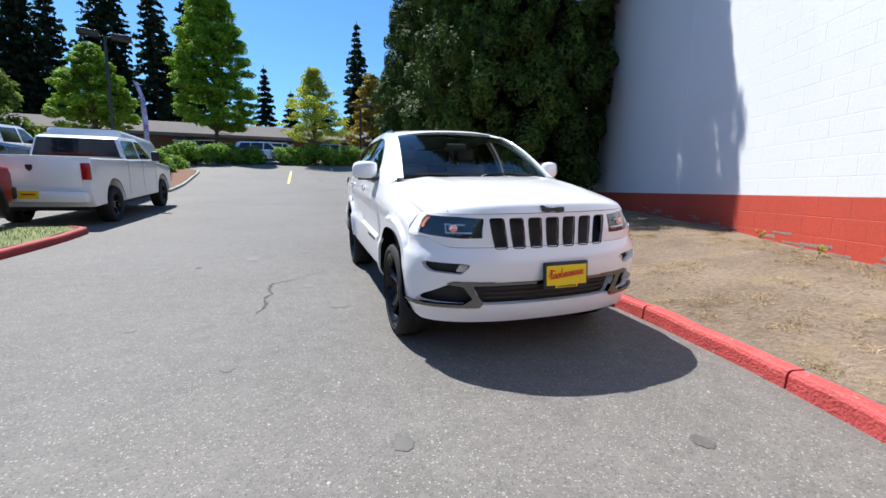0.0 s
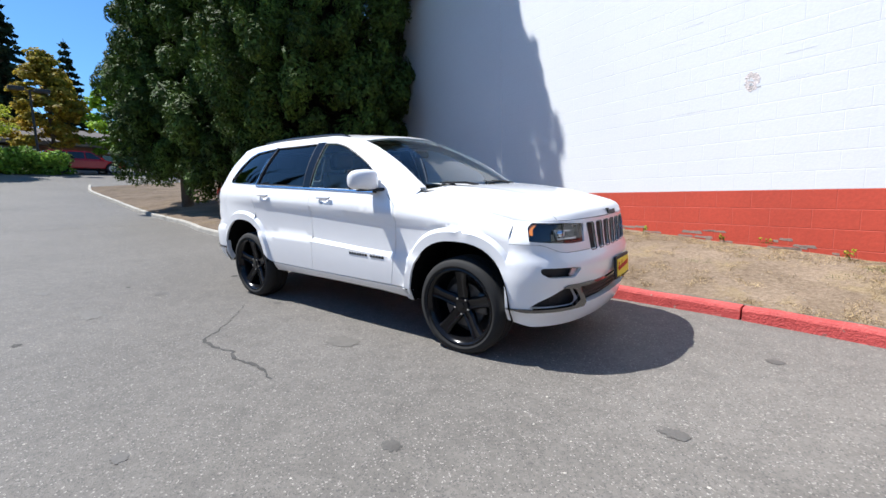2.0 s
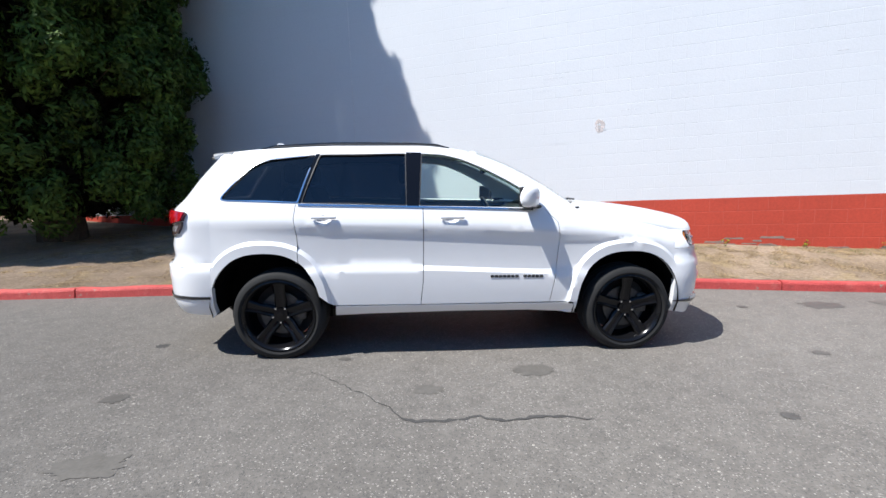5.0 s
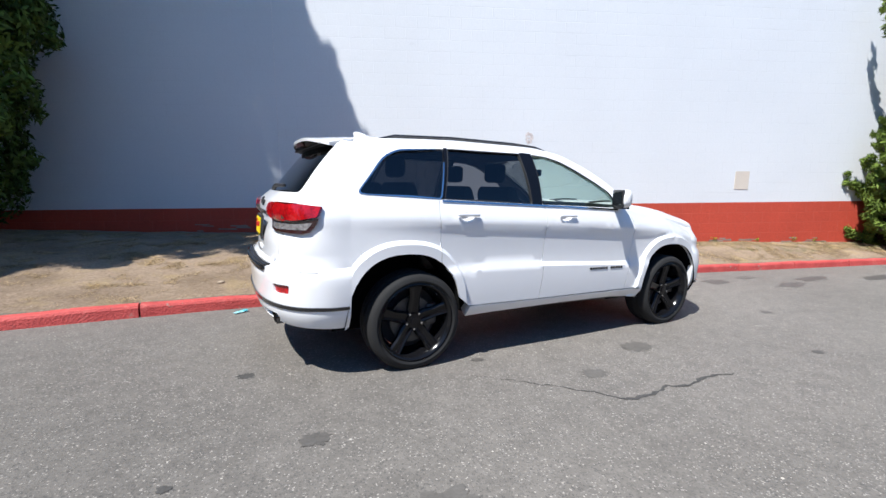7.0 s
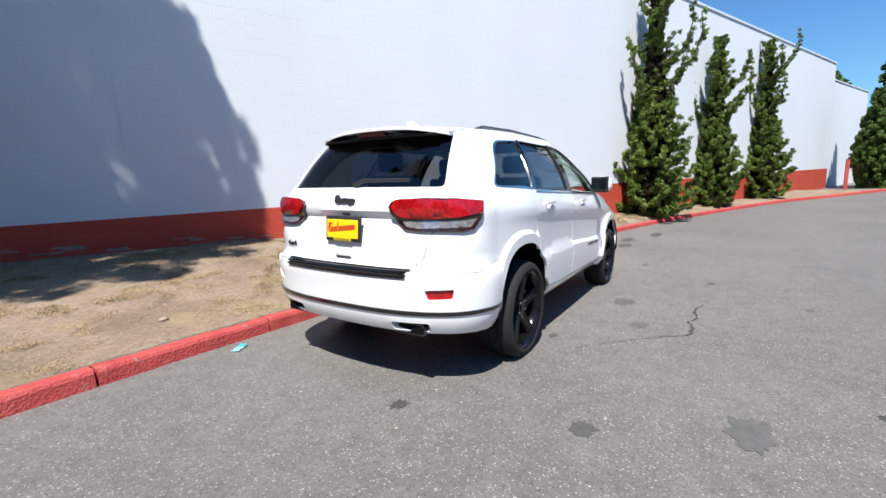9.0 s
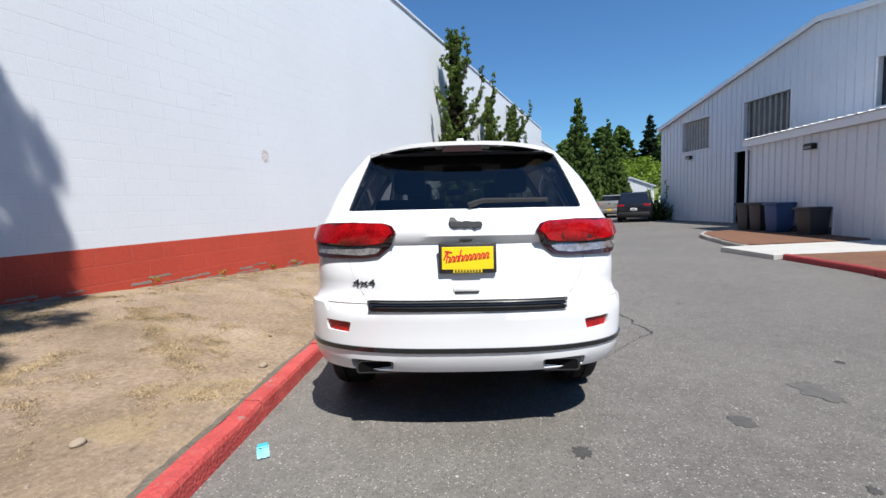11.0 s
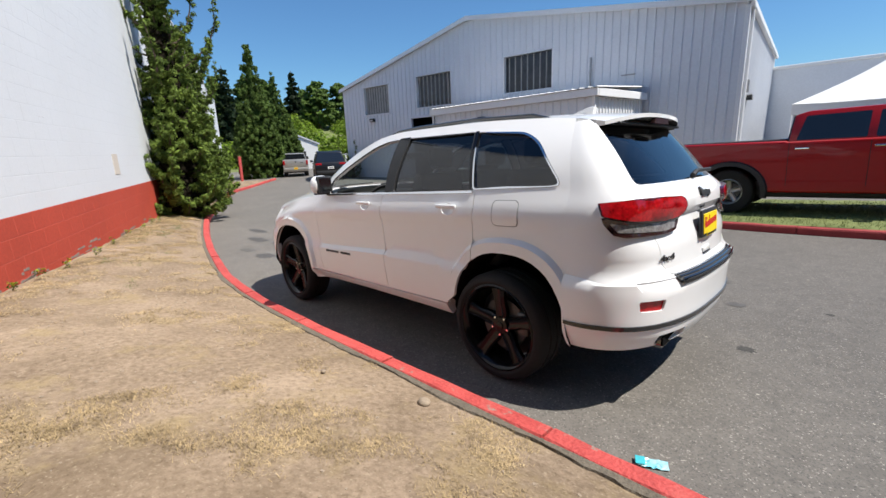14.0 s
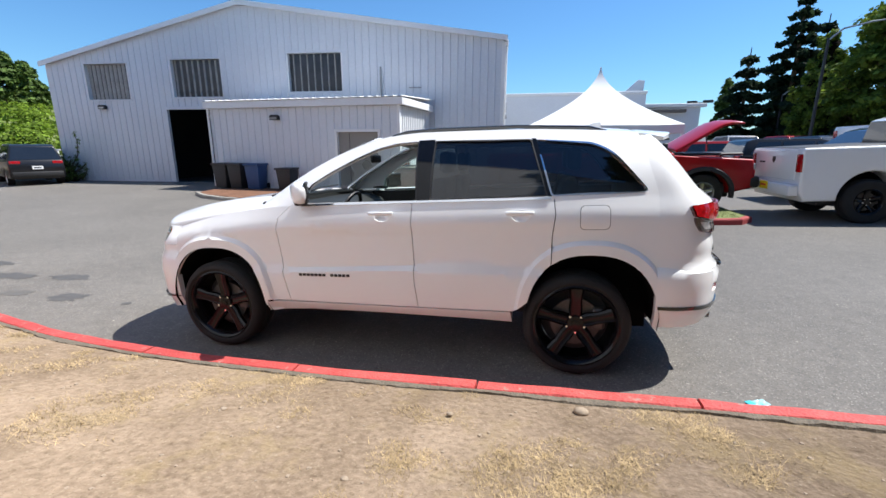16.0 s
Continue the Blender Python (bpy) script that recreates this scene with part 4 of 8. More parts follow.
def panel(fn, outer, holes=(), step=0.06, thick=0.02, lift=0.0, rim=True, extra=()):
    """A bmesh of a curved sheet: the 2D outline with holes, laid on the surface fn(u, v), with its edges turned in."""
    loops = [dense(list(outer), step)] + [dense(list(h), step) for h in holes]
    pts, edges = [], []
    for lp in loops:
        s = len(pts); pts += lp
        edges += [(s + i, s + (i + 1) % len(lp)) for i in range(len(lp))]
    a = np.asarray(loops[0])
    gx, gy = np.meshgrid(np.arange(a[:, 0].min() + step * 0.5, a[:, 0].max(), step), np.arange(a[:, 1].min() + step * 0.5, a[:, 1].max(), step))
    gx, gy = gx.ravel(), gy.ravel()
    if extra:
        near = np.asarray(extra)
        dist = np.min((near[:, 0][:, None] - gx[None]) ** 2 + (near[:, 1][:, None] - gy[None]) ** 2, axis=0)
        keep = dist > (0.5 * step) ** 2
        gx, gy = np.concatenate([near[:, 0], gx[keep]]), np.concatenate([near[:, 1], gy[keep]])
    few = len(extra)
    ok = inside(gx, gy, loops[0])
    for h in loops[1:]:
        ok &= ~inside(gx, gy, h)
    allp = np.asarray(pts)
    for i in np.nonzero(ok)[0]:
        if np.min((allp[:, 0] - gx[i]) ** 2 + (allp[:, 1] - gy[i]) ** 2) > ((0.15 if i < few else 0.38) * step) ** 2:
            pts.append((gx[i], gy[i]))
    v2, _, f2, _, _, _ = delaunay_2d_cdt([Vector(p) for p in pts], edges, [], 0, 1e-5)
    mids = np.array([[sum(v2[i].x for i in f) / len(f), sum(v2[i].y for i in f) / len(f)] for f in f2])
    ok = inside(mids[:, 0], mids[:, 1], loops[0])
    for h in loops[1:]:
        ok &= ~inside(mids[:, 0], mids[:, 1], h)
    f2 = [f for f, k in zip(f2, ok) if k]
    bm = bmesh.new()
    P = []
    e = 1e-3
    for p in v2:
        o = Vector(fn(p.x, p.y))
        du, dv = Vector(fn(p.x + e, p.y)) - Vector(fn(p.x - e, p.y)), Vector(fn(p.x, p.y + e)) - Vector(fn(p.x, p.y - e))
        n = du.cross(dv)
        n = n.normalized() if n.length > 1e-12 else Vector((0, 0, 1))
        P.append((o, n))
    sgn = 1.0
    out = sum(((o - Vector((0.0, 0, 0.75))).dot(n) for o, n in P))
    if out < 0:
        sgn = -1.0
    V = [bm.verts.new(o + n * sgn * lift) for o, n in P]
    for f in f2:
        q = [V[i] for i in f]
        try:
            bm.faces.new(q)
        except ValueError:
            pass
    bm.normal_update()
    flip = []
    bm.verts.index_update()
    for f in bm.faces:
        nn = sum((P[v.index][1] for v in f.verts), Vector()) * sgn
        if f.normal.dot(nn) < 0:
            flip.append(f)
    if flip:
        bmesh.ops.reverse_faces(bm, faces=flip)
    if rim:
        rimv = {}
        for ed in [x for x in bm.edges if len(x.link_faces) == 1]:
            l = ed.link_faces[0]
            vs = [lp.vert for lp in l.loops]
            i = [k for k, v in enumerate(vs) if v in ed.verts and vs[(k + 1) % len(vs)] in ed.verts][0]
            p, q = vs[i], vs[(i + 1) % len(vs)]
            for v in (p, q):
                if v not in rimv:
                    rimv[v] = bm.verts.new(v.co - P[v.index][1] * sgn * thick)
                    rimv[v].index = -1
            bm.faces.new((q, p, rimv[p], rimv[q]))
    return bm


def mirror(bm):
    other = bm.copy()
    bmesh.ops.scale(other, vec=(1, -1, 1), verts=other.verts)
    bmesh.ops.reverse_faces(other, faces=other.faces)
    return other


CAR_M = Matrix.Translation((0, -0.22, 0.004)) @ Matrix.Rotation(radians(1.5), 4, "X") @ Matrix.Translation((0, 0.19, 0)) @ Matrix.Rotation(math.atan(0.04), 4, "Y")
suv = thing("suv", "clean white five-door SUV with black wheels parked beside the red kerb", "car", CAR_M)


def pair(name, bm, material, label="", parent=None):
    other = mirror(bm)
    a = part(name, bm, material, parent or suv, label, True)
    b = part(name, other, material, parent or suv, label, True)
    return a, b


# side of the lower body: height and half width of its feature lines along x
line_z = [spline([(-2.1, 0.40), (-1.9, 0.38), (-1.0, 0.355), (0.9, 0.37), (1.9, 0.36)]),
          spline([(-2.1, 0.50), (-1.0, 0.455), (0.9, 0.46), (1.9, 0.46)]),
          spline([(-2.1, 0.66), (-1.0, 0.735), (-0.6, 0.742), (0.8, 0.700), (1.0, 0.690), (1.9, 0.66)]),
          spline([(-2.1, 0.80), (-1.0, 0.765), (-0.75, 0.785), (0.8, 0.738), (1.0, 0.75), (1.9, 0.76)]),
          spline([(-2.1, 1.045), (-1.0, 1.035), (0.9, 0.975), (1.9, 0.885)]),
          spline([(-2.1, 1.105), (-1.0, 1.090), (0.9, 1.03), (1.9, 0.93)]),
          spline([(-2.1, 1.275), (-1.2, 1.25), (-0.4, 1.237), (0.7, 1.212), (1.2, 1.165), (1.6, 1.09), (1.9, 1.02)])]
line_y = [spline([(-2.1, 0.84), (-1, 0.85), (1, 0.85), (1.9, 0.82)]),
          spline([(-2.1, 0.885), (-1.3, 0.912), (1, 0.912), (1.9, 0.87)]),
          spline([(-2.1, 0.897), (-1.3, 0.920), (-0.8, 0.929), (0.8, 0.929), (1.0, 0.922), (1.9, 0.885)]),
          spline([(-2.1, 0.895), (-1.3, 0.905), (-0.8, 0.901), (0.8, 0.901), (1.0, 0.905), (1.9, 0.875)]),
          spline([(-2.1, 0.880), (-1.3, 0.917), (0.5, 0.915), (1.1, 0.910), (1.9, 0.868)]),
          spline([(-2.1, 0.875), (-1.3, 0.933), (0.5, 0.937), (1.1, 0.925), (1.9, 0.860)]),
          spline([(-2.1, 0.81), (-1.3, 0.885), (0.5, 0.89), (1.2, 0.845), (1.9, 0.775)])]
ARCH = ((1.405, 0.435, 0.525, 2.5), (-1.500, 0.432, 0.520, 2.4))
ARCH_Z = 0.36


def arch_q(x, z, k):
    xc, a, b, p = ARCH[k]
    return ((abs(x - xc) / a) ** p + (max(0.0, z - ARCH_Z) / b) ** p) ** (1 / p)


def side_y(x, z):
    zs, ys = [f(x) for f in line_z], [f(x) for f in line_y]
    y = spline(list(zip(zs, ys)))(z)
    q = min(arch_q(x, z, 0), arch_q(x, z, 1))
    y += 0.030 * (1 - smoothstep(1.135, 1.175, q))
    return y


def side(x, z):
    return (x, side_y(x, z), z)


def arch_edge(k, grow=1.0, n=22, z_end=0.30):
    xc, a, b, p = ARCH[k]
    out = []
    for i in range(n + 1):
        t = math.pi * i / n
        c, s = math.cos(t), math.sin(t)
        out.append((xc + grow * a * math.copysign(abs(c) ** (2 / p), c), ARCH_Z + grow * b * abs(s) ** (2 / p)))
    return out                                   # from front to back over the top


def belt(x):
    return line_z[-1](x)


def low(x):
    return line_z[0](x)


flare = [p for k in (0, 1) for gr in (1.06, 1.128, 1.155, 1.182, 1.22) for p in arch_edge(k, gr, 40) if p[1] > 0.38]
folds = [(x, line_z[k](x)) for k in (2, 3, 4, 5) for x in steps((-1.22, 1.0, 0.028)) if k > 3 or -0.96 < x < 0.98]
XF, XR = 1.80, -1.90
g = 0.0028
f_arch, r_arch = arch_edge(0), arch_edge(1)
# doors, wings and sills, in x and z
fr_edge = [(0.70, belt(0.70)), (0.80, 1.12), (0.818, 1.0), (0.80, 0.73), (0.755, 0.47)]
mid_edge = [(-0.272, belt(-0.272)), (-0.268, 1.05), (-0.272, 0.65), (-0.292, 0.462)]
def on_creases(edge):
    """An edge with points where it crosses the side's creases."""
    xs, zs = [p[0] for p in edge][::-1], [p[1] for p in edge][::-1]
    more = [line_z[k](xs[-1]) for k in (1, 2, 3, 4, 5)]
    return sorted(edge + [(float(np.interp(z, zs, xs)), z) for z in more if min(abs(z - q) for q in zs) > 0.012 and zs[0] < z < zs[-1]], key=lambda p: -p[1])


fr_edge, mid_edge = on_creases(fr_edge), on_creases(mid_edge)
X_SEAM = -1.238
seam_z = ARCH_Z + ARCH[1][2] * (1 - (abs(X_SEAM - ARCH[1][0]) / ARCH[1][1]) ** ARCH[1][3]) ** (1 / ARCH[1][3])
re_edge = [(-1.25, belt(-1.25)), (-1.262, 1.15), (-1.243, 1.0), (X_SEAM, seam_z)]
r_front = [p for p in r_arch if p[0] > X_SEAM + 0.01 and p[1] > 0.475][::-1]          # from the seam down the front of the rear arch
rear_door_back = re_edge + r_front + [(-0.982, 0.462)]
front_door = [(p[0] - g, p[1]) for p in fr_edge] + [(p[0] + g, p[1]) for p in mid_edge[::-1]]
rear_door = [(p[0] - g, p[1]) for p in mid_edge] + rear_door_back[:3:-1] + [(p[0] + g, p[1]) for p in re_edge[::-1]]
STEP = 0.045
def cup(xh):
    return [(xh - 0.005 + 0.062 * math.cos(2 * math.pi * i / 20), 1.137 + 0.038 * math.sin(2 * math.pi * i / 20)) for i in range(20)]


def bowl(xh):
    def f(x, z):
        r = ((x - xh + 0.005) / 0.062) ** 2 + ((z - 1.137) / 0.038) ** 2
        return (x, side_y(x, z) - 0.001 - 0.026 * max(0.0, 1 - r), z)
    return f


fd = pair("front_door", panel(side, front_door, [cup(-0.045)], step=STEP, extra=folds), M_WHITE)
rd = pair("rear_door", panel(side, rear_door, [cup(-1.03)], step=STEP, extra=flare + folds), M_WHITE)
for xh in (-0.045, -1.03):
    pair("handle_cup", panel(bowl(xh), cup(xh), step=0.02, rim=False), M_WHITE)
fender = [(XF, belt(XF))] + [(XF, 0.37)] + [(XF, 0.362)] * 0 + f_arch + [(0.945, 0.47)] + [(p[0] + g, p[1]) for p in fr_edge[::-1]] + [(x, belt(x)) for x in steps((0.78, 1.76, 0.07))]
fender = [(x, z) for x, z in fender]
pair("front_wing", panel(side, fender, step=STEP, extra=flare), M_WHITE)
quarter = [(p[0] - g, p[1]) for p in re_edge] + [p for p in r_arch if p[0] < X_SEAM - 0.012] + [(XR, 0.385), (XR, belt(XR))] + [(x, belt(x)) for x in (-1.8, -1.7, -1.6, -1.5, -1.4, -1.32)]
pair("rear_quarter", panel(side, quarter, step=STEP, extra=flare), M_WHITE)
sill = [(0.945, 0.458)] + [(x, line_z[1](x) - 0.004) for x in (0.75, 0.3, -0.3, -0.7, -0.965)] + [(-0.975, 0.362)] + [(-0.7, 0.375), (0.0, 0.39), (0.6, 0.39), (0.95, 0.365)]
pair("sill", panel(side, sill, step=STEP, thick=0.08), M_WHITE)
# wheel housings
for k in (0, 1):
    ed = arch_edge(k, 1.0, 22)
    for sy in (1, -1):
        bm = bmesh.new()
        a = [bm.verts.new((x, sy * 0.93 if 0.37 < z else sy * 0.88, z)) for x, z in ed]
        b = [bm.verts.new((x, sy * 0.52, z)) for x, z in ed]
        for i in range(len(ed) - 1):
            bm.faces.new((a[i], a[i + 1], b[i + 1], b[i]))
        bm.faces.new(b + [bm.verts.new((x, sy * 0.52, 0.25)) for x in (ed[-1][0], ed[0][0])])
        part("wheel_housing", bm, M_LINER, suv)

# upper side: from the belt to the roof rail
rail_z = spline([(-2.05, 1.60), (-1.85, 1.655), (-1.5, 1.69), (-1.0, 1.715), (-0.3, 1.722), (0.0, 1.695), (0.265, 1.62), (0.53, 1.505), (0.72, 1.40), (0.86, 1.31), (0.98, 1.235)])
rail_y = spline([(-2.05, 0.575), (-1.5, 0.60), (-1.0, 0.615), (-0.3, 0.625), (0.0, 0.635), (0.265, 0.66), (0.53, 0.70), (0.72, 0.73), (0.98, 0.775)])


def upper(x, z):
    zb, zt = belt(x), rail_z(x)
    t = (z - zb) / max(0.02, zt - zb)
    yb, yt = line_y[-1](x), rail_y(x)
    return (x, yb + (yt - yb) * t + 0.035 * math.sin(math.pi * min(1, max(0, t))) * min(1, (zt - zb) / 0.3), z)


def up_rear(z):
    """Where the side meets the tailgate."""
    return -1.905 + 0.0 * z if z < 1.27 else -1.905 + (z - 1.27) * 0.28


rail_line = [(x, rail_z(x)) for x in steps((-1.80, 0.97, 0.06))]
belt_line = [(x, belt(x)) for x in steps((-1.90, 0.97, 0.1))]
win_f = rounded([(0.60, 1.232), (0.55, 1.36), (0.40, 1.452), (0.20, 1.552), (0.03, 1.62), (-0.12, 1.652), (-0.285, 1.66), (-0.305, 1.245)], [0.02, 0.04, 0.05, 0.05, 0.05, 0.03, 0.02, 0.02])
win_r = rounded([(-0.405, 1.66), (-1.098, 1.646), (-1.212, 1.265), (-0.395, 1.247)], 0.02)
win_q = rounded([(-1.123, 1.643), (-1.50, 1.612), (-1.63, 1.55), (-1.845, 1.290), (-1.79, 1.280), (-1.23, 1.266)], [0.02, 0.05, 0.08, 0.05, 0.03, 0.02])
upper_out = belt_line + rail_line[::-1]
pair("side_frame", panel(upper, upper_out, [win_f, win_r, win_q], step=STEP, thick=0.03), M_WHITE)


def shrink(poly, k):
    cx, cy = sum(p[0] for p in poly) / len(poly), sum(p[1] for p in poly) / len(poly)
    out = []
    for x, y in poly:
        l = math.hypot(x - cx, y - cy)
        out.append((cx + (x - cx) * (1 + k / l), cy + (y - cy) * (1 + k / l)))
    return out


for nm, wv, gl in (("front_window", win_f, G_CLEAR), ("rear_window", win_r, G_TINT), ("quarter_window", win_q, G_TINT)):
    pane = panel(upper, shrink(wv, 0.012), step=0.08, rim=False, lift=-0.010)
    if nm != "front_window":
        pair(nm, pane, gl)
    else:
        # the driver's window is wound down, so only the passenger's side has its pane up
        part(nm, mirror(pane), gl, suv, "clear green-tinted side window", True)
# black door pillars and window surrounds
M_PILLAR = mat("black_pillar_film", (0.005, 0.005, 0.006), 0.05, var=0.1, spec=0.35)
pair("pillar_cover", panel(upper, [(-0.283, 1.664), (-0.407, 1.666), (-0.397, 1.243), (-0.303, 1.241)], step=0.08, thick=0.012, lift=0.004), M_PILLAR, "black door pillar cover")
trim_x = [0.60 - 1.83 * i / 24 for i in range(25)]
pair("pillar_cover", panel(upper, [(-1.096, 1.649), (-1.125, 1.647), (-1.236, 1.264), (-1.210, 1.262)], step=0.08, thick=0.012, lift=0.004), M_PILLAR, "black door pillar cover")
chrome_b = [(x, belt(x) + 0.007) for x in trim_x] + [(x, belt(x) - 0.008) for x in trim_x[::-1]]
pair("belt_trim", panel(upper, chrome_b, step=0.08, thick=0.01, lift=0.006), M_CHROME, "thin chrome belt trim")


def ring_strip(poly, fn, w, lift, keep=lambda x, z: True):
    """A raised line that runs along an outline."""
    bm = bmesh.new()
    pts = dense(poly, 0.05)
    inner = shrink(pts, -w)
    va = [bm.verts.new(Vector(fn(*p)) + Vector((0, lift, 0))) for p in pts]
    vb = [bm.verts.new(Vector(fn(*p)) + Vector((0, lift, 0))) for p in inner]
    vc = [bm.verts.new(Vector(fn(*p)) + Vector((0, -0.012, 0))) for p in inner]
    n = len(pts)
    for i in range(n):
        j = (i + 1) % n
        if keep(*pts[i]):
            bm.faces.new((va[i], va[j], vb[j], vb[i])); bm.faces.new((vb[i], vb[j], vc[j], vc[i]))
    bmesh.ops.recalc_face_normals(bm, faces=bm.faces)
    return bm


pair("window_trim", ring_strip(win_q, upper, 0.012, 0.005, lambda x, z: x < -1.16), M_CHROME, "thin chrome window trim")
pair("window_trim", ring_strip(win_f, upper, 0.010, 0.004, lambda x, z: z > 1.25), M_BLACK, "black window seal")
pair("window_trim", ring_strip(win_r, upper, 0.010, 0.004), M_BLACK, "black window seal")

# roof
def roof(x, v):
    y = v * rail_y(x)
    return (x, y, rail_z(x) + 0.045 * (1 - abs(v) ** 2.6))


part("roof", panel(lambda x, v: roof(x, v), [(-1.92, -1), (-1.92, 1), (0.12, 1), (0.12, -1)], step=0.08, thick=0.02), M_WHITE, suv, "", True)
part("sunroof", panel(lambda x, v: roof(x, v), rounded([(-1.25, -0.62), (-1.25, 0.62), (-0.05, 0.62), (-0.05, -0.62)], 0.04), step=0.08, thick=0.01, lift=0.003), G_BLACK, suv, "dark glass sunroof", True)
for sy in (1, -1):
    bm = bmesh.new()
    limb_mesh(bm, [(-1.60, sy * 0.555, 1.68), (-1.48, sy * 0.555, 1.714), (-1.0, sy * 0.562, 1.740), (-0.4, sy * 0.57, 1.744), (-0.16, sy * 0.575, 1.734), (-0.05, sy * 0.58, 1.705)], 0.013, 0.013, 8)
    part("roof_rail", bm, M_GLOSSBLACK, suv, "black roof rail", True)
fin = prism([(-1.62, 1.72), (-1.42, 1.735), (-1.58, 1.785), (-1.63, 1.785)], 0.05, "Y", -0.025, 0.01)
part("antenna_fin", fin, M_WHITE, suv, "", True)


# windscreen between the front pillars
def screen(u, t):
    """u from -1 to 1 across, t from 0 at the cowl to 1 at the roof."""
    xe = 0.93 + (0.10 - 0.93) * t
    xe2 = xe
    ye, ze = rail_y(xe2) - 0.004, rail_z(xe2) - 0.004
    bow = 0.16 * (1 - t * 0.45)
    k = 1 - abs(u) ** 2.4
    return (xe + bow * k, u * ye, ze + 0.045 * t * k + 0.012 * k)


part("windscreen", panel(screen, rounded([(-0.935, 0.02), (0.935, 0.02), (0.92, 0.94), (-0.92, 0.94)], 0.03), step=0.07, rim=False), glass("windscreen_glass", (0.74, 0.82, 0.80)), suv, "tinted windscreen", True)
for s in (1, -1):
    part("front_pillar", panel(screen, [(s * 0.93, -0.02), (s * 1.0, -0.02), (s * 1.0, 1.0), (s * 0.915, 1.0)], step=0.06, thick=0.02, lift=0.002), M_WHITE, suv, "", True)
part("windscreen_header", panel(screen, [(-0.93, 0.935), (0.93, 0.935), (0.99, 1.0), (-0.99, 1.0)], step=0.06, thick=0.02), M_WHITE, suv, "", True)
part("inspection_sticker", panel(screen, [(0.62, 0.84), (0.80, 0.84), (0.80, 0.905), (0.62, 0.905)], step=0.06, rim=False, lift=0.006), M_TRIM, suv, "white paper sticker")
part("cowl", panel(lambda u, t: (1.0 + 0.17 * (1 - abs(u) ** 2.4) - 0.22 * t, u * 0.80, 1.225 + 0.03 * (1 - u * u) + 0.0 * t), [(-0.97, 0.0), (0.97, 0.0), (0.95, 1.0), (-0.95, 1.0)], step=0.1), M_BLACK, suv, "black plastic cowl")
for s, y0 in ((1, 0.55), (1, -0.10)):
    bm = bmesh.new()
    limb_mesh(bm, [(1.07, y0, 1.262), (1.08, y0 - 0.22, 1.285), (1.03, y0 - 0.50, 1.29)], 0.012, 0.008, 6)
    part("wiper", bm, M_BLACK, suv, "black wiper arm")

# bonnet: one skin from the cowl to its nose, drawn in t along and v across
bon_c = spline([(-0.2, 1.268), (0.0, 1.264), (0.3, 1.247), (0.6, 1.208), (0.8, 1.170), (0.9, 1.144), (0.95, 1.124), (0.98, 1.098), (1.0, 1.052)])
bon_s = spline([(0.0, 0.0), (0.5, 0.0), (0.8, 0.004), (0.93, 0.012), (0.975, 0.010), (1.0, 0.0)])


def nose_x(v):
    return 1.80 + (2.203 - 1.80) * max(0.0, 1 - min(1.0, abs(v)) ** 2.35) ** (1 / 2.35)


def bonnet(s, v):
    t = 1 - max(0.0, 1 - s) ** 1.8 if s > 0 else 1.8 * s
    a = abs(v)
    xs = 0.83 + 0.97 * t
    x0 = 1.15 - 0.32 * a ** 2.2
    zs = belt(xs) + bon_s(t) * (1 - a ** 6)
    rib = 0.011 * math.exp(-((a - 0.60) / 0.09) ** 2) * (1 - smoothstep(0.55, 0.95, t))
    return (x0 + (nose_x(v) - x0) * t, v * line_y[-1](xs), zs + (bon_c(t) - zs) * (1 - a ** 3.4) + rib)


edge_v = 0.845
bon_out = [(0.0, -edge_v + 2 * edge_v * i / 24) for i in range(25)]
bon_in = [(1.0, edge_v - 2 * edge_v * i / 40) for i in range(41)]
part("bonnet", panel(bonnet, bon_out + bon_in, step=0.04, thick=0.02), M_WHITE, suv, "", True)
for s in (1, -1):
    part("wing_top", panel(bonnet, [(-0.14, s * 1.0), (-0.14, s * (edge_v + 0.004)), (1.0, s * (edge_v + 0.004)), (1.0, s * 1.0)], step=0.03, thick=0.02), M_WHITE, suv, "", True)


def under_bonnet(s, v):
    p = bonnet(s, v)
    return (p[0] - 0.01, p[1] * 0.985, p[2] - 0.014)


part("bonnet_seal", panel(under_bonnet, [(-0.05, -0.90), (-0.05, 0.90), (0.70, 0.90), (0.70, -0.90)], step=0.1, rim=False), M_BLACK, suv)

# front end: plan curve from wing to wing
front_x = spline([(0.30, 2.15), (0.33, 2.20), (0.37, 2.225), (0.43, 2.24), (0.52, 2.245), (0.60, 2.240), (0.66, 2.262), (0.755, 2.262), (0.80, 2.24), (0.84, 2.228), (1.00, 2.208), (1.06, 2.203), (1.10, 2.19)])
PF = 2.35


def front(u, z):
    ys = side_y(XF, min(max(z, 0.37), belt(XF))) if z < 0.92 else line_y[-1](XF) + (side_y(XF, 0.92) - line_y[-1](XF)) * max(0, (belt(XF) - z) / (belt(XF) - 0.92))
    a = abs(u) * math.pi / 2
    y = ys * math.copysign(math.sin(a) ** (2 / PF), u)
    x = XF + (front_x(z) - XF) * max(0.0, math.cos(a)) ** (2 / PF)
    return (x, y, z)


def fu(y, z):
    ys = Vector(front(1.0, z)).y
    return math.copysign(math.asin(min(1.0, abs(y) / ys) ** (PF / 2)) * 2 / math.pi, y)


def fpoly(pts, r=0.0):
    pts = rounded(pts, r) if r else pts
    return [(fu(y, z), z) for y, z in dense(pts, 0.05)]


def flip(pts):
    return [(-y, z) for y, z in pts][::-1]


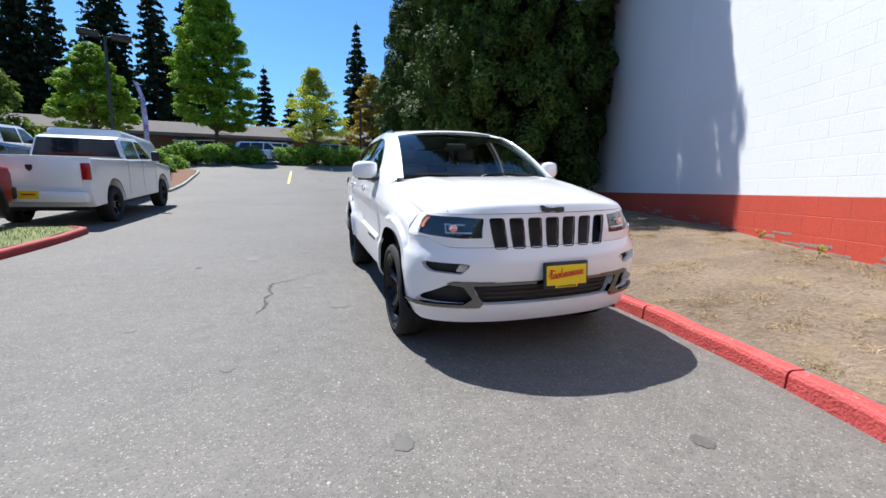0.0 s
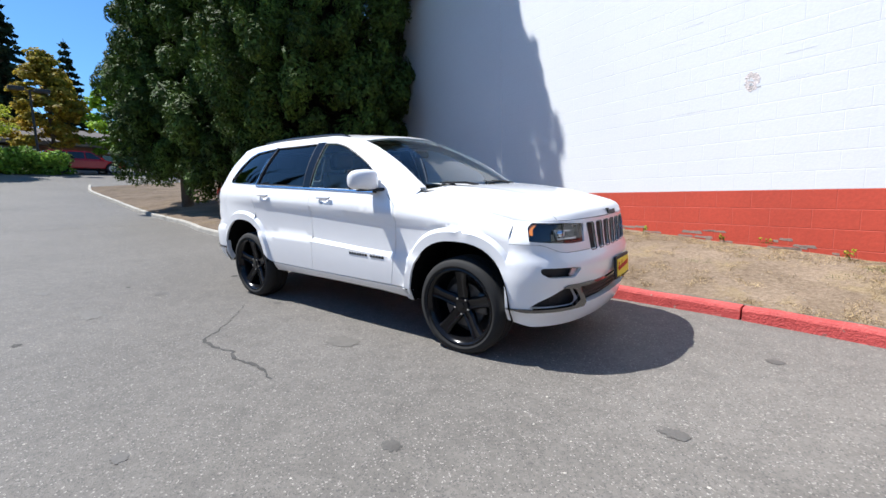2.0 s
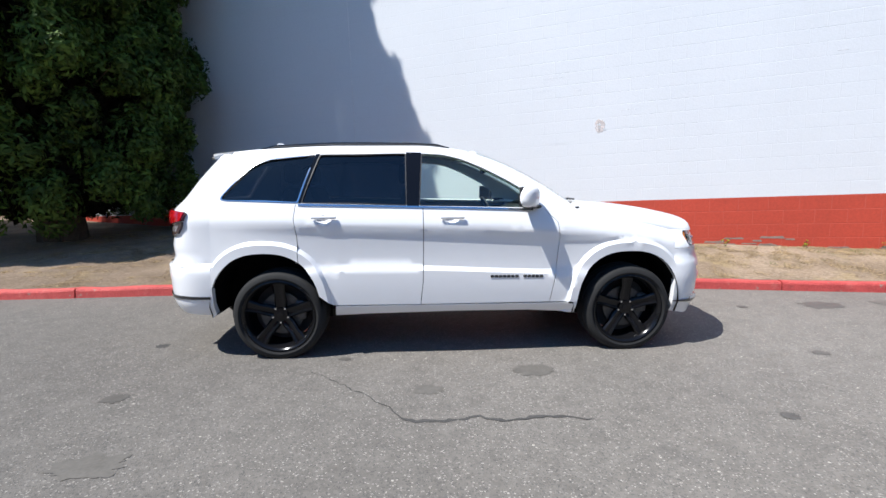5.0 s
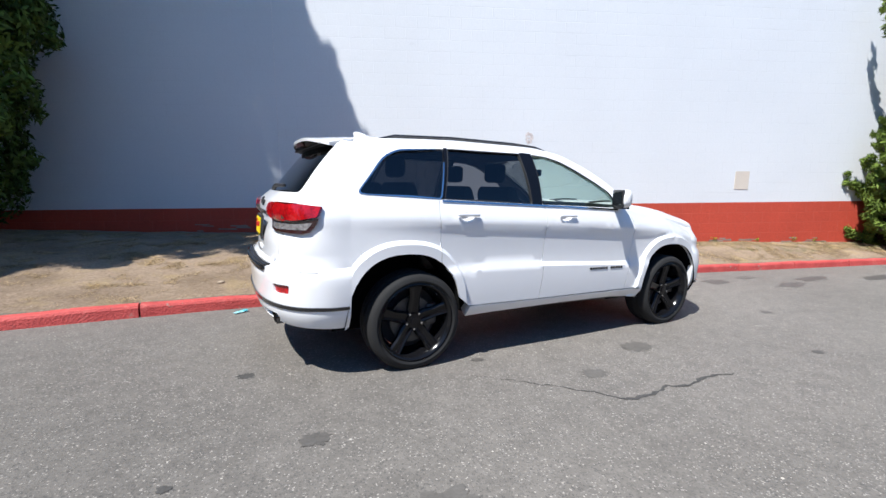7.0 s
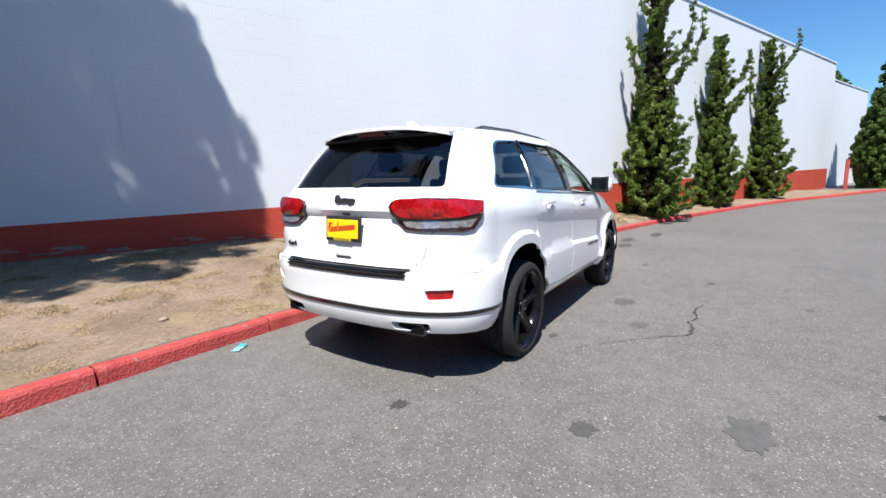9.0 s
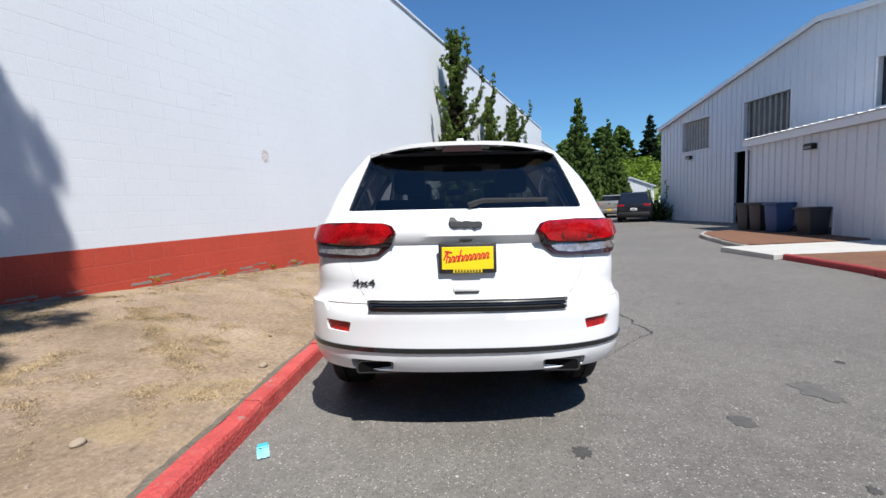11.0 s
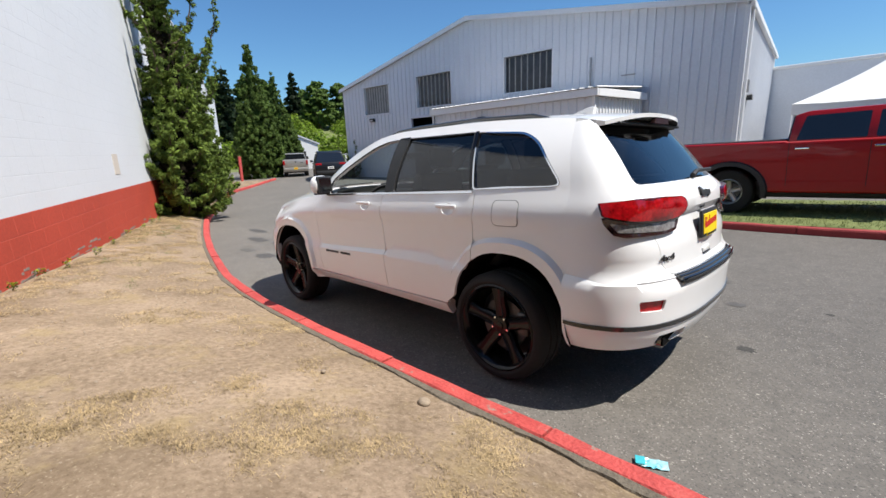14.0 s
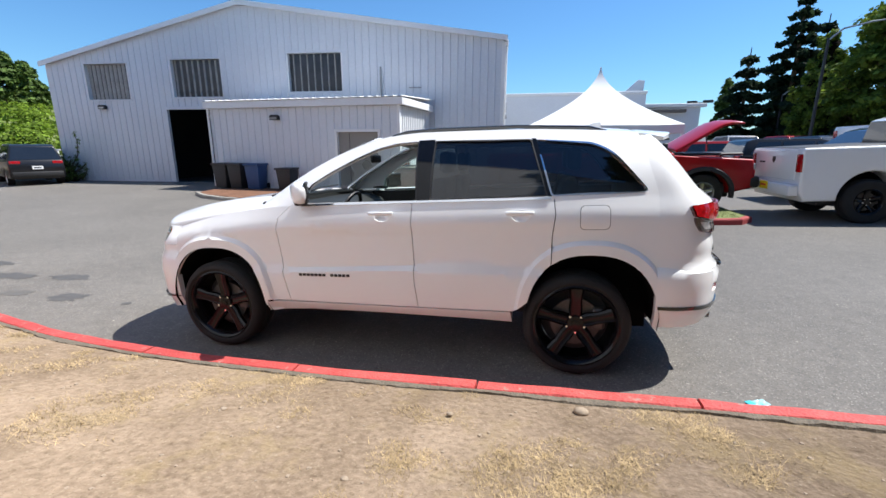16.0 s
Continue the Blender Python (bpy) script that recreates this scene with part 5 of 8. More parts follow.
M_SMOKED = mat("headlight_bowl", (0.035, 0.037, 0.040), 0.2, 0.5, var=0.5, scale=25.0, fine=70.0)
M_DKCHROME = mat("dark_chrome", (0.15, 0.15, 0.155), 0.08, 1.0, var=0.05, scale=4.0, fine=30.0)
slots = []
for i in range(7):
    yc = 0.363 - 0.121 * i
    tilt = yc * 0.06
    slots.append(rounded([(yc + 0.047 + tilt, 1.018), (yc - 0.047 + tilt, 1.018), (yc - 0.042 - tilt * 0.2, 0.828), (yc + 0.042 - tilt * 0.2, 0.828)], 0.02))
HL = rounded([(fu(0.462, 1.018), 1.018), (fu(0.62, 1.03), 1.030), (0.85, 1.035), (0.875, 1.005), (0.825, 0.918), (fu(0.60, 0.894), 0.894), (fu(0.475, 0.896), 0.896)], 0.012)


def lamp_shape(grow, s):
    q = dense(shrink(HL, grow) if grow else HL, 0.03)
    return q if s > 0 else flip(q)


FOG = [(0.56, 0.728), (0.60, 0.738), (0.835, 0.748), (0.84, 0.715), (0.80, 0.682), (0.62, 0.668)]
LOW = [(-0.545, 0.592), (0.545, 0.592), (0.475, 0.462), (-0.475, 0.462)]
SCOOP = [(0.60, 0.602), (0.69, 0.60), (0.84, 0.525), (0.88, 0.47), (0.56, 0.458), (0.535, 0.49)]
bump_top = [(u, 0.835 if abs(u) < 0.5 else 0.835 + 0.06 * smoothstep(0.5, 0.75, abs(u))) for u in [-1 + 2 * i / 40 for i in range(41)]]
bump = [(-1, 0.365)] + [(u, 0.335) for u in (-0.8, -0.5, 0, 0.5, 0.8)] + [(1, 0.365)] + bump_top[::-1]
part("front_bumper", panel(front, bump, [fpoly(FOG, 0.02), fpoly(flip(FOG), 0.02), fpoly(LOW, 0.02), fpoly(SCOOP, 0.03), fpoly(flip(SCOOP), 0.03)], step=0.04, thick=0.05), M_WHITE, suv, "", True)
face_out = [(u, 0.838 if abs(u) < 0.5 else 0.838 + 0.06 * smoothstep(0.5, 0.75, abs(u))) for u in [-1 + 2 * i / 40 for i in range(41)]] + [(u, 1.047 - 0.004 * abs(u)) for u in [1 - 2 * i / 30 for i in range(31)]]
part("grille_surround", panel(front, face_out, [fpoly(s) for s in slots] + [lamp_shape(0, 1), lamp_shape(0, -1)], step=0.035, thick=0.014), M_WHITE, suv, "", True)
# dark backing behind all the openings
def front_in(u, z):
    p = front(u, z)
    return (p[0] - 0.07, p[1] * 0.95, p[2])


part("front_backing", panel(front_in, [(-0.93, 0.40), (0.93, 0.40), (0.93, 1.01), (-0.93, 1.01)], step=0.08, rim=False), M_BLACK, suv, "black grille mesh and ducts")
for s in slots:
    bm = bmesh.new()
    pts = dense(s, 0.03); outer = shrink(pts, 0.004); inner = shrink(pts, -0.006)
    n = len(pts)
    va = [bm.verts.new(Vector(front(fu(*p), p[1])) + Vector((0.002, 0, 0))) for p in outer]
    vb = [bm.verts.new(Vector(front(fu(*p), p[1])) + Vector((0.004, 0, 0))) for p in pts]
    vc = [bm.verts.new(Vector(front(fu(*p), p[1])) + Vector((-0.004, 0, 0))) for p in inner]
    for i in range(n):
        j = (i + 1) % n
        bm.faces.new((va[i], va[j], vb[j], vb[i])); bm.faces.new((vb[i], vb[j], vc[j], vc[i]))
    bmesh.ops.recalc_face_normals(bm, faces=bm.faces)
    part("grille_ring", bm, M_DKCHROME, suv, "chrome grille ring", True)
for s in (1, -1):
    mk = (lambda q: q) if s > 0 else flip
    hl = part("headlight", panel(front_in, lamp_shape(0.008, s), step=0.05, lift=0.03, rim=False), M_SMOKED, suv, "dark headlight with amber marker")
    part("headlight_lens", panel(front, lamp_shape(-0.002, s), step=0.05, rim=False, lift=-0.006), glass("headlight_glass", (0.93, 0.95, 0.96)), hl)
    part("marker", panel(front, mk(rounded([(0.80, 1.026), (0.845, 1.028), (0.866, 1.003), (0.842, 0.962), (0.805, 0.958), (0.825, 0.995)], 0.006)), step=0.05, lift=-0.010, thick=0.01), M_AMBER, hl, "amber side marker")
    part("light_bar", panel(front, fpoly(mk([(0.54, 0.935), (0.54, 0.925), (0.70, 0.928), (0.70, 0.992), (0.58, 0.985), (0.58, 0.975), (0.69, 0.982), (0.69, 0.938)])), step=0.05, lift=-0.018, thick=0.01), M_LAMPCLEAR, hl, "pale light bar")
    p = front(fu(0.64 * s, 0.955), 0.955)
    part("projector", lathe([(0.0, 0.0), (0.025, 0.002), (0.03, -0.012), (0.032, -0.03)], 20), M_CHROME, hl, "", True, Matrix.Translation((p[0] - 0.02, p[1], p[2])) @ Matrix.Rotation(radians(-90), 4, "Z"))
    fog = part("fog_light", panel(front_in, fpoly(mk(FOG), 0.02), step=0.06, rim=False, lift=0.015), M_BLACK, suv, "black fog light recess")
    part("fog_lamp", panel(front, fpoly(mk([(0.575, 0.725), (0.63, 0.73), (0.655, 0.685), (0.60, 0.678)]), 0.01), step=0.05, lift=-0.02, thick=0.01), M_LAMPCLEAR, fog)
    # chrome brow that sweeps into the scoop
    part("scoop_trim", panel(front, fpoly(mk([(0.40, 0.617), (0.66, 0.622), (0.70, 0.604), (0.60, 0.585), (0.545, 0.505), (0.60, 0.468), (0.88, 0.470), (0.92, 0.462), (0.88, 0.450), (0.50, 0.446), (0.475, 0.475), (0.53, 0.555), (0.545, 0.594), (0.40, 0.592)]), 0.006), step=0.03, lift=0.012, thick=0.03), M_DKCHROME, suv, "chrome scoop trim", True)
part("lower_trim", panel(front, fpoly([(-0.53, 0.612), (0.53, 0.612), (0.53, 0.59), (-0.53, 0.59)]), step=0.05, lift=0.010, thick=0.03), M_DKCHROME, suv, "chrome lower grille brow", True)
for k in range(3):
    part("lower_bar", panel(front, fpoly([(-0.46, 0.50 + 0.03 * k), (0.46, 0.50 + 0.03 * k), (0.46, 0.512 + 0.03 * k), (-0.46, 0.512 + 0.03 * k)]), step=0.05, lift=-0.02, thick=0.01), M_BLACK, suv)
part("front_badge", panel(lambda y, z: (2.212 - 0.3 * y * y - 0.25 * (z - 1.06), y, z), rounded([(-0.075, 1.062), (-0.055, 1.056), (-0.02, 1.056), (0.0, 1.060), (0.03, 1.056), (0.045, 1.050), (0.06, 1.056), (0.085, 1.054), (0.088, 1.085), (0.03, 1.083), (0.0, 1.080), (-0.05, 1.086), (-0.062, 1.098), (-0.085, 1.098), (-0.082, 1.090), (-0.072, 1.088)][::-1], 0.004), step=0.03, lift=0.0, thick=0.02), M_BLACK, suv, "black raised badge shape")


def plate(at_m, name, w=0.335, h=0.165):
    """A yellow dealer plate in a black frame; the lettering as plain strokes."""
    p = part(name, box((0.02, w, h), (0, 0, 0), 0.01, 2), M_BLACK, suv, "yellow dealer plate in a black frame", True, at_m)
    part("plate_face", box((0.006, w - 0.035, h - 0.045), (0.012, 0, -0.001), 0.002), M_YELLOW, p, "yellow plate face")
    bm = bmesh.new()
    x = 0.0165
    k = w / 0.335

    def stroke(y0, z0, y1, z1, wd=0.0075):
        y0, y1 = -y0, -y1
        l = math.hypot(y1 - y0, z1 - z0)
        box((0.002, wd, l + wd * 0.6), (x, (y0 + y1) / 2, (z0 + z1) / 2), 0.0, bm=bm, turn=Matrix.Rotation(-math.atan2(y1 - y0, z1 - z0), 4, "X"))
    for i in range(10):
        y = (0.118 - i * 0.0245) * k
        b, tall = -0.022 + 0.0022 * i, 0.058 if i in (0, 3) else 0.030
        stroke(y + 0.004, b, y - 0.008, b + tall)
        stroke(y - 0.008, b + min(tall, 0.03), y - 0.018, b + min(tall, 0.03) - 0.004, 0.006)
        stroke(y - 0.018, b + 0.026, y - 0.010, b + 0.002)
        stroke(y - 0.008, b + 0.001, y - 0.020, b + 0.004, 0.006)
    stroke(0.135 * k, -0.006, 0.115 * k, 0.035); stroke(0.128 * k, 0.036, 0.09 * k, 0.030)
    part("plate_script", bm, M_REDINK, p, "red script strokes")
    part("plate_band", box((0.003, w * 0.5, 0.020), (0.0125, 0.0, -h / 2 + 0.013), 0.002), M_YELLOW, p)
    bm = bmesh.new()
    for i in range(9):
        box((0.002, 0.009, 0.012), (0.015, 0.064 - 0.016 * i, -h / 2 + 0.013), bm=bm)
    part("plate_band_bars", bm, M_BLACK, p, "small black bars")
    return p


plate(Matrix.Translation((2.285, 0.072, 0.648)) @ Matrix.Rotation(radians(-4), 4, "Y"), "front_plate", 0.335, 0.175)

# rear end
rear_x = spline([(0.34, -2.30), (0.40, -2.36), (0.50, -2.40), (0.60, -2.405), (0.70, -2.415), (0.76, -2.42), (0.785, -2.375), (0.85, -2.36), (0.93, -2.355), (1.02, -2.33), (1.08, -2.315), (1.13, -2.345), (1.20, -2.335), (1.26, -2.275), (1.285, -2.245), (1.45, -2.115), (1.60, -1.995), (1.66, -1.945), (1.72, -1.90)])
def rear_round(z):
    """How square the rear is in plan: the bumper's corners are drawn in more than the tailgate's."""
    return 2.65 + 0.65 * smoothstep(0.72, 0.95, z)


def rear(u, z):
    if z < belt(XR):
        xs, ys = XR, side_y(XR, max(z, 0.385))
    else:
        t = (z - belt(XR)) / (rail_z(-1.80) - belt(XR))
        xs = XR + 0.10 * min(1, t)
        ys = Vector(upper(xs, min(z, rail_z(xs)))).y
    a = abs(u) * math.pi / 2
    out = 0.020 * (1 - smoothstep(0.798, 0.812, z)) * (1 - abs(u) ** 8)
    y = ys * math.copysign(math.sin(a) ** (2 / rear_round(z)), u) + math.copysign(out * math.sin(a), u)
    x = xs + (rear_x(z) - xs) * max(0.0, math.cos(a)) ** (2 / rear_round(z)) - out * max(0.0, math.cos(a))
    return (x, y, z)


def ru(y, z):
    ys = Vector(rear(1.0, z)).y
    return math.copysign(math.asin(min(1.0, abs(y) / ys) ** (rear_round(z) / 2)) * 2 / math.pi, y)


def rpoly(pts, r=0.0):
    pts = rounded(pts, r) if r else pts
    return [(ru(y, z), z) for y, z in dense(pts, 0.05)]


RW = [(-0.672, 1.275), (0.672, 1.275), (0.575, 1.632), (-0.575, 1.632)]
RED_LENS = [(0.372, 1.148), (0.395, 1.184), (0.44, 1.198), (0.60, 1.203), (0.80, 1.202), (0.915, 1.186), (0.90, 1.125), (0.74, 1.098), (0.56, 1.095), (0.43, 1.110)]
REFL = [(0.622, 0.670), (0.775, 0.678), (0.765, 0.618), (0.638, 0.610)]
EXH = [(0.395, 0.458), (0.635, 0.462), (0.63, 0.404), (0.40, 0.402)]
hatch_low, hatch_hw = 0.79, 0.60
hatch = [(-hatch_hw + 0.06, hatch_low), (hatch_hw - 0.06, hatch_low), (hatch_hw, 0.85), (0.655, 1.03), (0.66, 1.20), (0.71, 1.27), (0.605, 1.648), (-0.605, 1.648), (-0.71, 1.27), (-0.66, 1.20), (-0.655, 1.03), (-hatch_hw, 0.85)]
hatch_uv = rpoly(hatch, 0.03)
part("tailgate", panel(rear, hatch_uv, [rpoly(RW, 0.03)], step=0.045, thick=0.03), M_WHITE, suv, "", True)
hole = shrink(hatch_uv, 0.0045)
ring = [(-1, 0.80)] + [(-1, z) for z in (0.95, 1.1, 1.27, 1.4, 1.55, 1.64)] + [(u, 1.655) for u in (-0.7, -0.35, 0, 0.35, 0.7)] + [(1, z) for z in (1.64, 1.55, 1.4, 1.27, 1.1, 0.95, 0.80)] + [(u, 0.775) for u in (0.8, 0.5, 0.25, 0, -0.25, -0.5, -0.8)]
part("rear_frame", panel(rear, ring, [hole], step=0.045, thick=0.03), M_WHITE, suv, "", True)
part("rear_bumper", panel(rear, [(-1, 0.385)] + [(u, 0.392) for u in (-0.8, -0.5, -0.2, 0.2, 0.5, 0.8)] + [(1, 0.385), (1, 0.802)] + [(u, 0.781) for u in (0.8, 0.5, 0, -0.5, -0.8)] + [(-1, 0.802)], [rpoly(REFL, 0.012), rpoly(flip(REFL), 0.012), rpoly(EXH, 0.018), rpoly(flip(EXH), 0.018)], step=0.045, thick=0.05), M_WHITE, suv, "", True)
rwin = part("rear_screen", panel(rear, rpoly(shrink(RW, 0.012), 0.03), step=0.07, rim=False, lift=-0.008), G_TINT, suv, "dark tinted rear screen", True)
M_SMOKE = mat("smoked_clear_lens", (0.36, 0.34, 0.34), 0.12, 0.5, var=0.7, scale=30.0, fine=90.0, coat=1.0)
M_BROWN = mat("dark_lens_plastic", (0.035, 0.012, 0.012), 0.15, var=0.2, scale=9.0, fine=60.0, coat=1.0)
for s in (1, -1):
    mk = (lambda q: q) if s > 0 else flip
    # the lamp wraps from the tailgate round to the side
    def lamp(pts):
        return [(u, z) for u, z in dense([(ru(y, z) if y < 0.80 else 0.60 + (y - 0.80) * 2.3, z) for y, z in pts], 0.03)]
    red = lamp(RED_LENS)
    wht = lamp([(0.378, 1.142), (0.43, 1.105), (0.56, 1.09), (0.74, 1.093), (0.90, 1.12), (0.86, 1.028), (0.82, 1.012), (0.56, 1.010), (0.475, 1.018), (0.42, 1.06)])
    if s < 0:
        red, wht = flip(red), flip(wht)
    tl = part("tail_light", panel(rear, rounded(shrink(red, 0.0), 0.01, 2), step=0.04, lift=0.022, thick=0.03), M_LENSDARK, suv, "red tail light with dark lower lens", True)
    core = shrink(lamp(RED_LENS), -0.014)
    part("lens_core", panel(rear, rounded(flip(core) if s < 0 else core, 0.008, 2), step=0.04, lift=0.0265, thick=0.006), M_LENS, tl, "bright red lens", True)
    part("reverse_lens", panel(rear, rounded(wht, 0.01, 2), step=0.04, lift=0.019, thick=0.03), M_BROWN, tl, "smoked lower lens", True)
    cl = lamp([(0.435, 1.090), (0.56, 1.075), (0.74, 1.078), (0.87, 1.098), (0.845, 1.040), (0.57, 1.024), (0.485, 1.032)])
    part("clear_lens", panel(rear, rounded(flip(cl) if s < 0 else cl, 0.008, 2), step=0.04, lift=0.0215, thick=0.005), M_SMOKE, tl, "clear reversing lens", True)
    part("rear_reflector", panel(rear, rpoly(mk(REFL), 0.012), step=0.05, lift=-0.012, thick=0.01), M_LENS, suv, "red bumper reflector", True)
    ex = part("exhaust_tip", prism(rounded([(-0.105, 0.0), (0.105, 0.0), (0.10, 0.072), (-0.10, 0.072)], 0.022), 0.20, "X", -0.10), M_DKCHROME, suv, "dark chrome exhaust tip", True, Matrix.Translation((-2.228, s * 0.515, 0.376)))
    part("exhaust_mouth", prism(rounded([(-0.092, 0.010), (0.092, 0.010), (0.088, 0.062), (-0.088, 0.062)], 0.016), 0.006, "X", -0.106), M_LINER, ex)
# black line round the bumper, bumper step pad, spoiler
line_pts = [(-0.995, 0.545)] + [(u, 0.557 - 0.022 * (1 - abs(u) ** 2)) for u in [-0.8 + 1.6 * i / 10 for i in range(11)]] + [(0.995, 0.545), (0.995, 0.525)] + [(u, 0.535 - 0.026 * (1 - abs(u) ** 2)) for u in [0.8 - 1.6 * i / 10 for i in range(11)]] + [(-0.995, 0.525)]
part("bumper_strip", panel(rear, line_pts, step=0.05, lift=0.008, thick=0.02), M_GLOSSBLACK, suv, "gloss black bumper strip", True)
part("bumper_pad", panel(rear, rpoly([(-0.505, 0.737), (0.505, 0.737), (0.535, 0.784), (-0.535, 0.784)], 0.008), step=0.04, lift=0.007, thick=0.02), M_BLACK, suv, "ribbed black bumper step pad", True)
for k in range(5):
    zr = 0.746 + 0.0080 * k
    part("pad_rib", panel(rear, rpoly([(-0.515, zr), (0.515, zr), (0.515, zr + 0.0035), (-0.515, zr + 0.0035)]), step=0.06, lift=0.011, thick=0.008), M_GLOSSBLACK, suv)


def spoil(v, t):
    """v across, t from the roof's end (0) to the lip (1) and back under (2)."""
    x0, x1 = -1.80, -2.075 + 0.11 * abs(v) ** 3.5
    hw = 0.592 - 0.022 * min(1, t)
    if t <= 1:
        x = x0 + (x1 - x0) * t
        z = 1.664 + 0.047 * (1 - abs(v) ** 2.6) - 0.030 * t - 0.004 * abs(v) ** 2
    else:
        k = t - 1
        x = x1 + 0.19 * max(0.0, k - 0.13) / 0.87
        z = 1.664 + 0.047 * (1 - abs(v) ** 2.6) - 0.030 - 0.004 * abs(v) ** 2 - 0.020 * min(1, k / 0.13) - 0.020 * k
    return (x, v * hw, z)


sp = bmesh.new()
NV, ts = 28, [0, 0.2, 0.4, 0.6, 0.8, 0.93, 0.985, 1.0, 1.04, 1.10, 1.13, 1.16, 1.3, 1.6, 2.0]
grid = [[sp.verts.new(spoil(-1 + 2 * i / NV, t)) for t in ts] for i in range(NV + 1)]
for i in range(NV):
    for j in range(len(ts) - 1):
        sp.faces.new((grid[i][j], grid[i][j + 1], grid[i + 1][j + 1], grid[i + 1][j]))
sp.faces.new(grid[0]); sp.faces.new(grid[-1][::-1])
bmesh.ops.recalc_face_normals(sp, faces=sp.faces)
for fc in sp.faces:
    if fc.calc_center_median().z < 1.65 and fc.normal.z < -0.35:
        fc.material_index = 1
spoiler = part("roof_spoiler", sp, [M_WHITE, M_BLACK], suv, "white roof spoiler with black underside", True)
part("brake_light", prism(rounded([(-0.125, -0.020), (0.125, -0.020), (0.10, 0.014), (-0.10, 0.014)], 0.008), 0.03, "X", -2.075), mat("dark_brake_lens", (0.02, 0.002, 0.002), 0.5, var=0.2, scale=9.0, fine=60.0), spoiler, "dark red high brake light", True, Matrix.Translation((0.0, 0, 1.640)))
part("spoiler_underside", box((0.13, 1.0, 0.016), (-1.96, 0, 1.618), 0.006), M_BLACK, spoiler)
bm = bmesh.new()
limb_mesh(bm, [(-2.262, -0.02, 1.292), (-2.262, -0.10, 1.318), (-2.245, -0.46, 1.318)], 0.017, 0.011, 7)
part("rear_wiper", bm, M_BLACK, suv, "black rear wiper", True)
# tailgate badge, drive badge, handle, plate
part("rear_badge", panel(rear, rpoly([(0.09, 1.205), (0.085, 1.222), (0.06, 1.222), (0.045, 1.205), (0.02, 1.202), (0.0, 1.206), (-0.03, 1.202), (-0.085, 1.202), (-0.092, 1.185), (-0.085, 1.172), (-0.06, 1.168), (-0.05, 1.160), (-0.04, 1.170), (-0.02, 1.174), (0.0, 1.170), (0.03, 1.174), (0.06, 1.170), (0.085, 1.180)], 0.006), step=0.03, lift=0.010, thick=0.012), M_BLACK, suv, "black raised badge shape")


def lettering(text, size, material, parent, m, label=""):
    cu = bpy.data.curves.new("lettering", "FONT")
    cu.body, cu.size, cu.extrude, cu.align_x, cu.align_y = text, size, 0.003, "CENTER", "CENTER"
    tmp = bpy.data.objects.new("tmp_text", cu)
    me = bpy.data.meshes.new_from_object(tmp)
    bpy.data.objects.remove(tmp); bpy.data.curves.remove(cu)
    me.materials.clear(); me.materials.append(material)
    ob = new("lettering", me); ob.parent = parent; ob.matrix_basis = m
    return tagged(ob, label)


q, q2 = Vector(rear(ru(0.59, 0.88), 0.88)), Vector(rear(ru(0.53, 0.88), 0.88))
ex = (q2 - q).normalized(); ez = Vector((0, 0, 1)).cross(ex) * -1
ey = Vector((0, 0, 1)); ez = ex.cross(ey)
mid = (q + q2) / 2 + ez * 0.004
lettering("4x4", 0.056, M_BLACK, suv, Matrix(((ex.x, ey.x, ez.x, mid.x), (ex.y, ey.y, ez.y, mid.y), (ex.z, ey.z, ez.z, mid.z), (0, 0, 0, 1))) @ Matrix.Diagonal((1.6, 0.9, 1, 1)), "black raised drive badge")
part("tailgate_handle", box((0.02, 0.15, 0.035), (-2.362, 0.0, 0.845), 0.01, 2), M_WHITE, suv, "", True)
part("handle_shadow_gap", box((0.012, 0.13, 0.012), (-2.368, 0.0, 0.826), 0.003), M_BLACK, suv)
part("plate_light", box((0.03, 0.07, 0.02), (-2.322, 0.0, 1.105), 0.006), M_BLACK, suv)
plate(Matrix.Translation((-2.366, -0.006, 1.010)) @ Matrix.Rotation(radians(180), 4, "Z") @ Matrix.Rotation(radians(-3), 4, "Y"), "rear_plate", 0.31, 0.165)

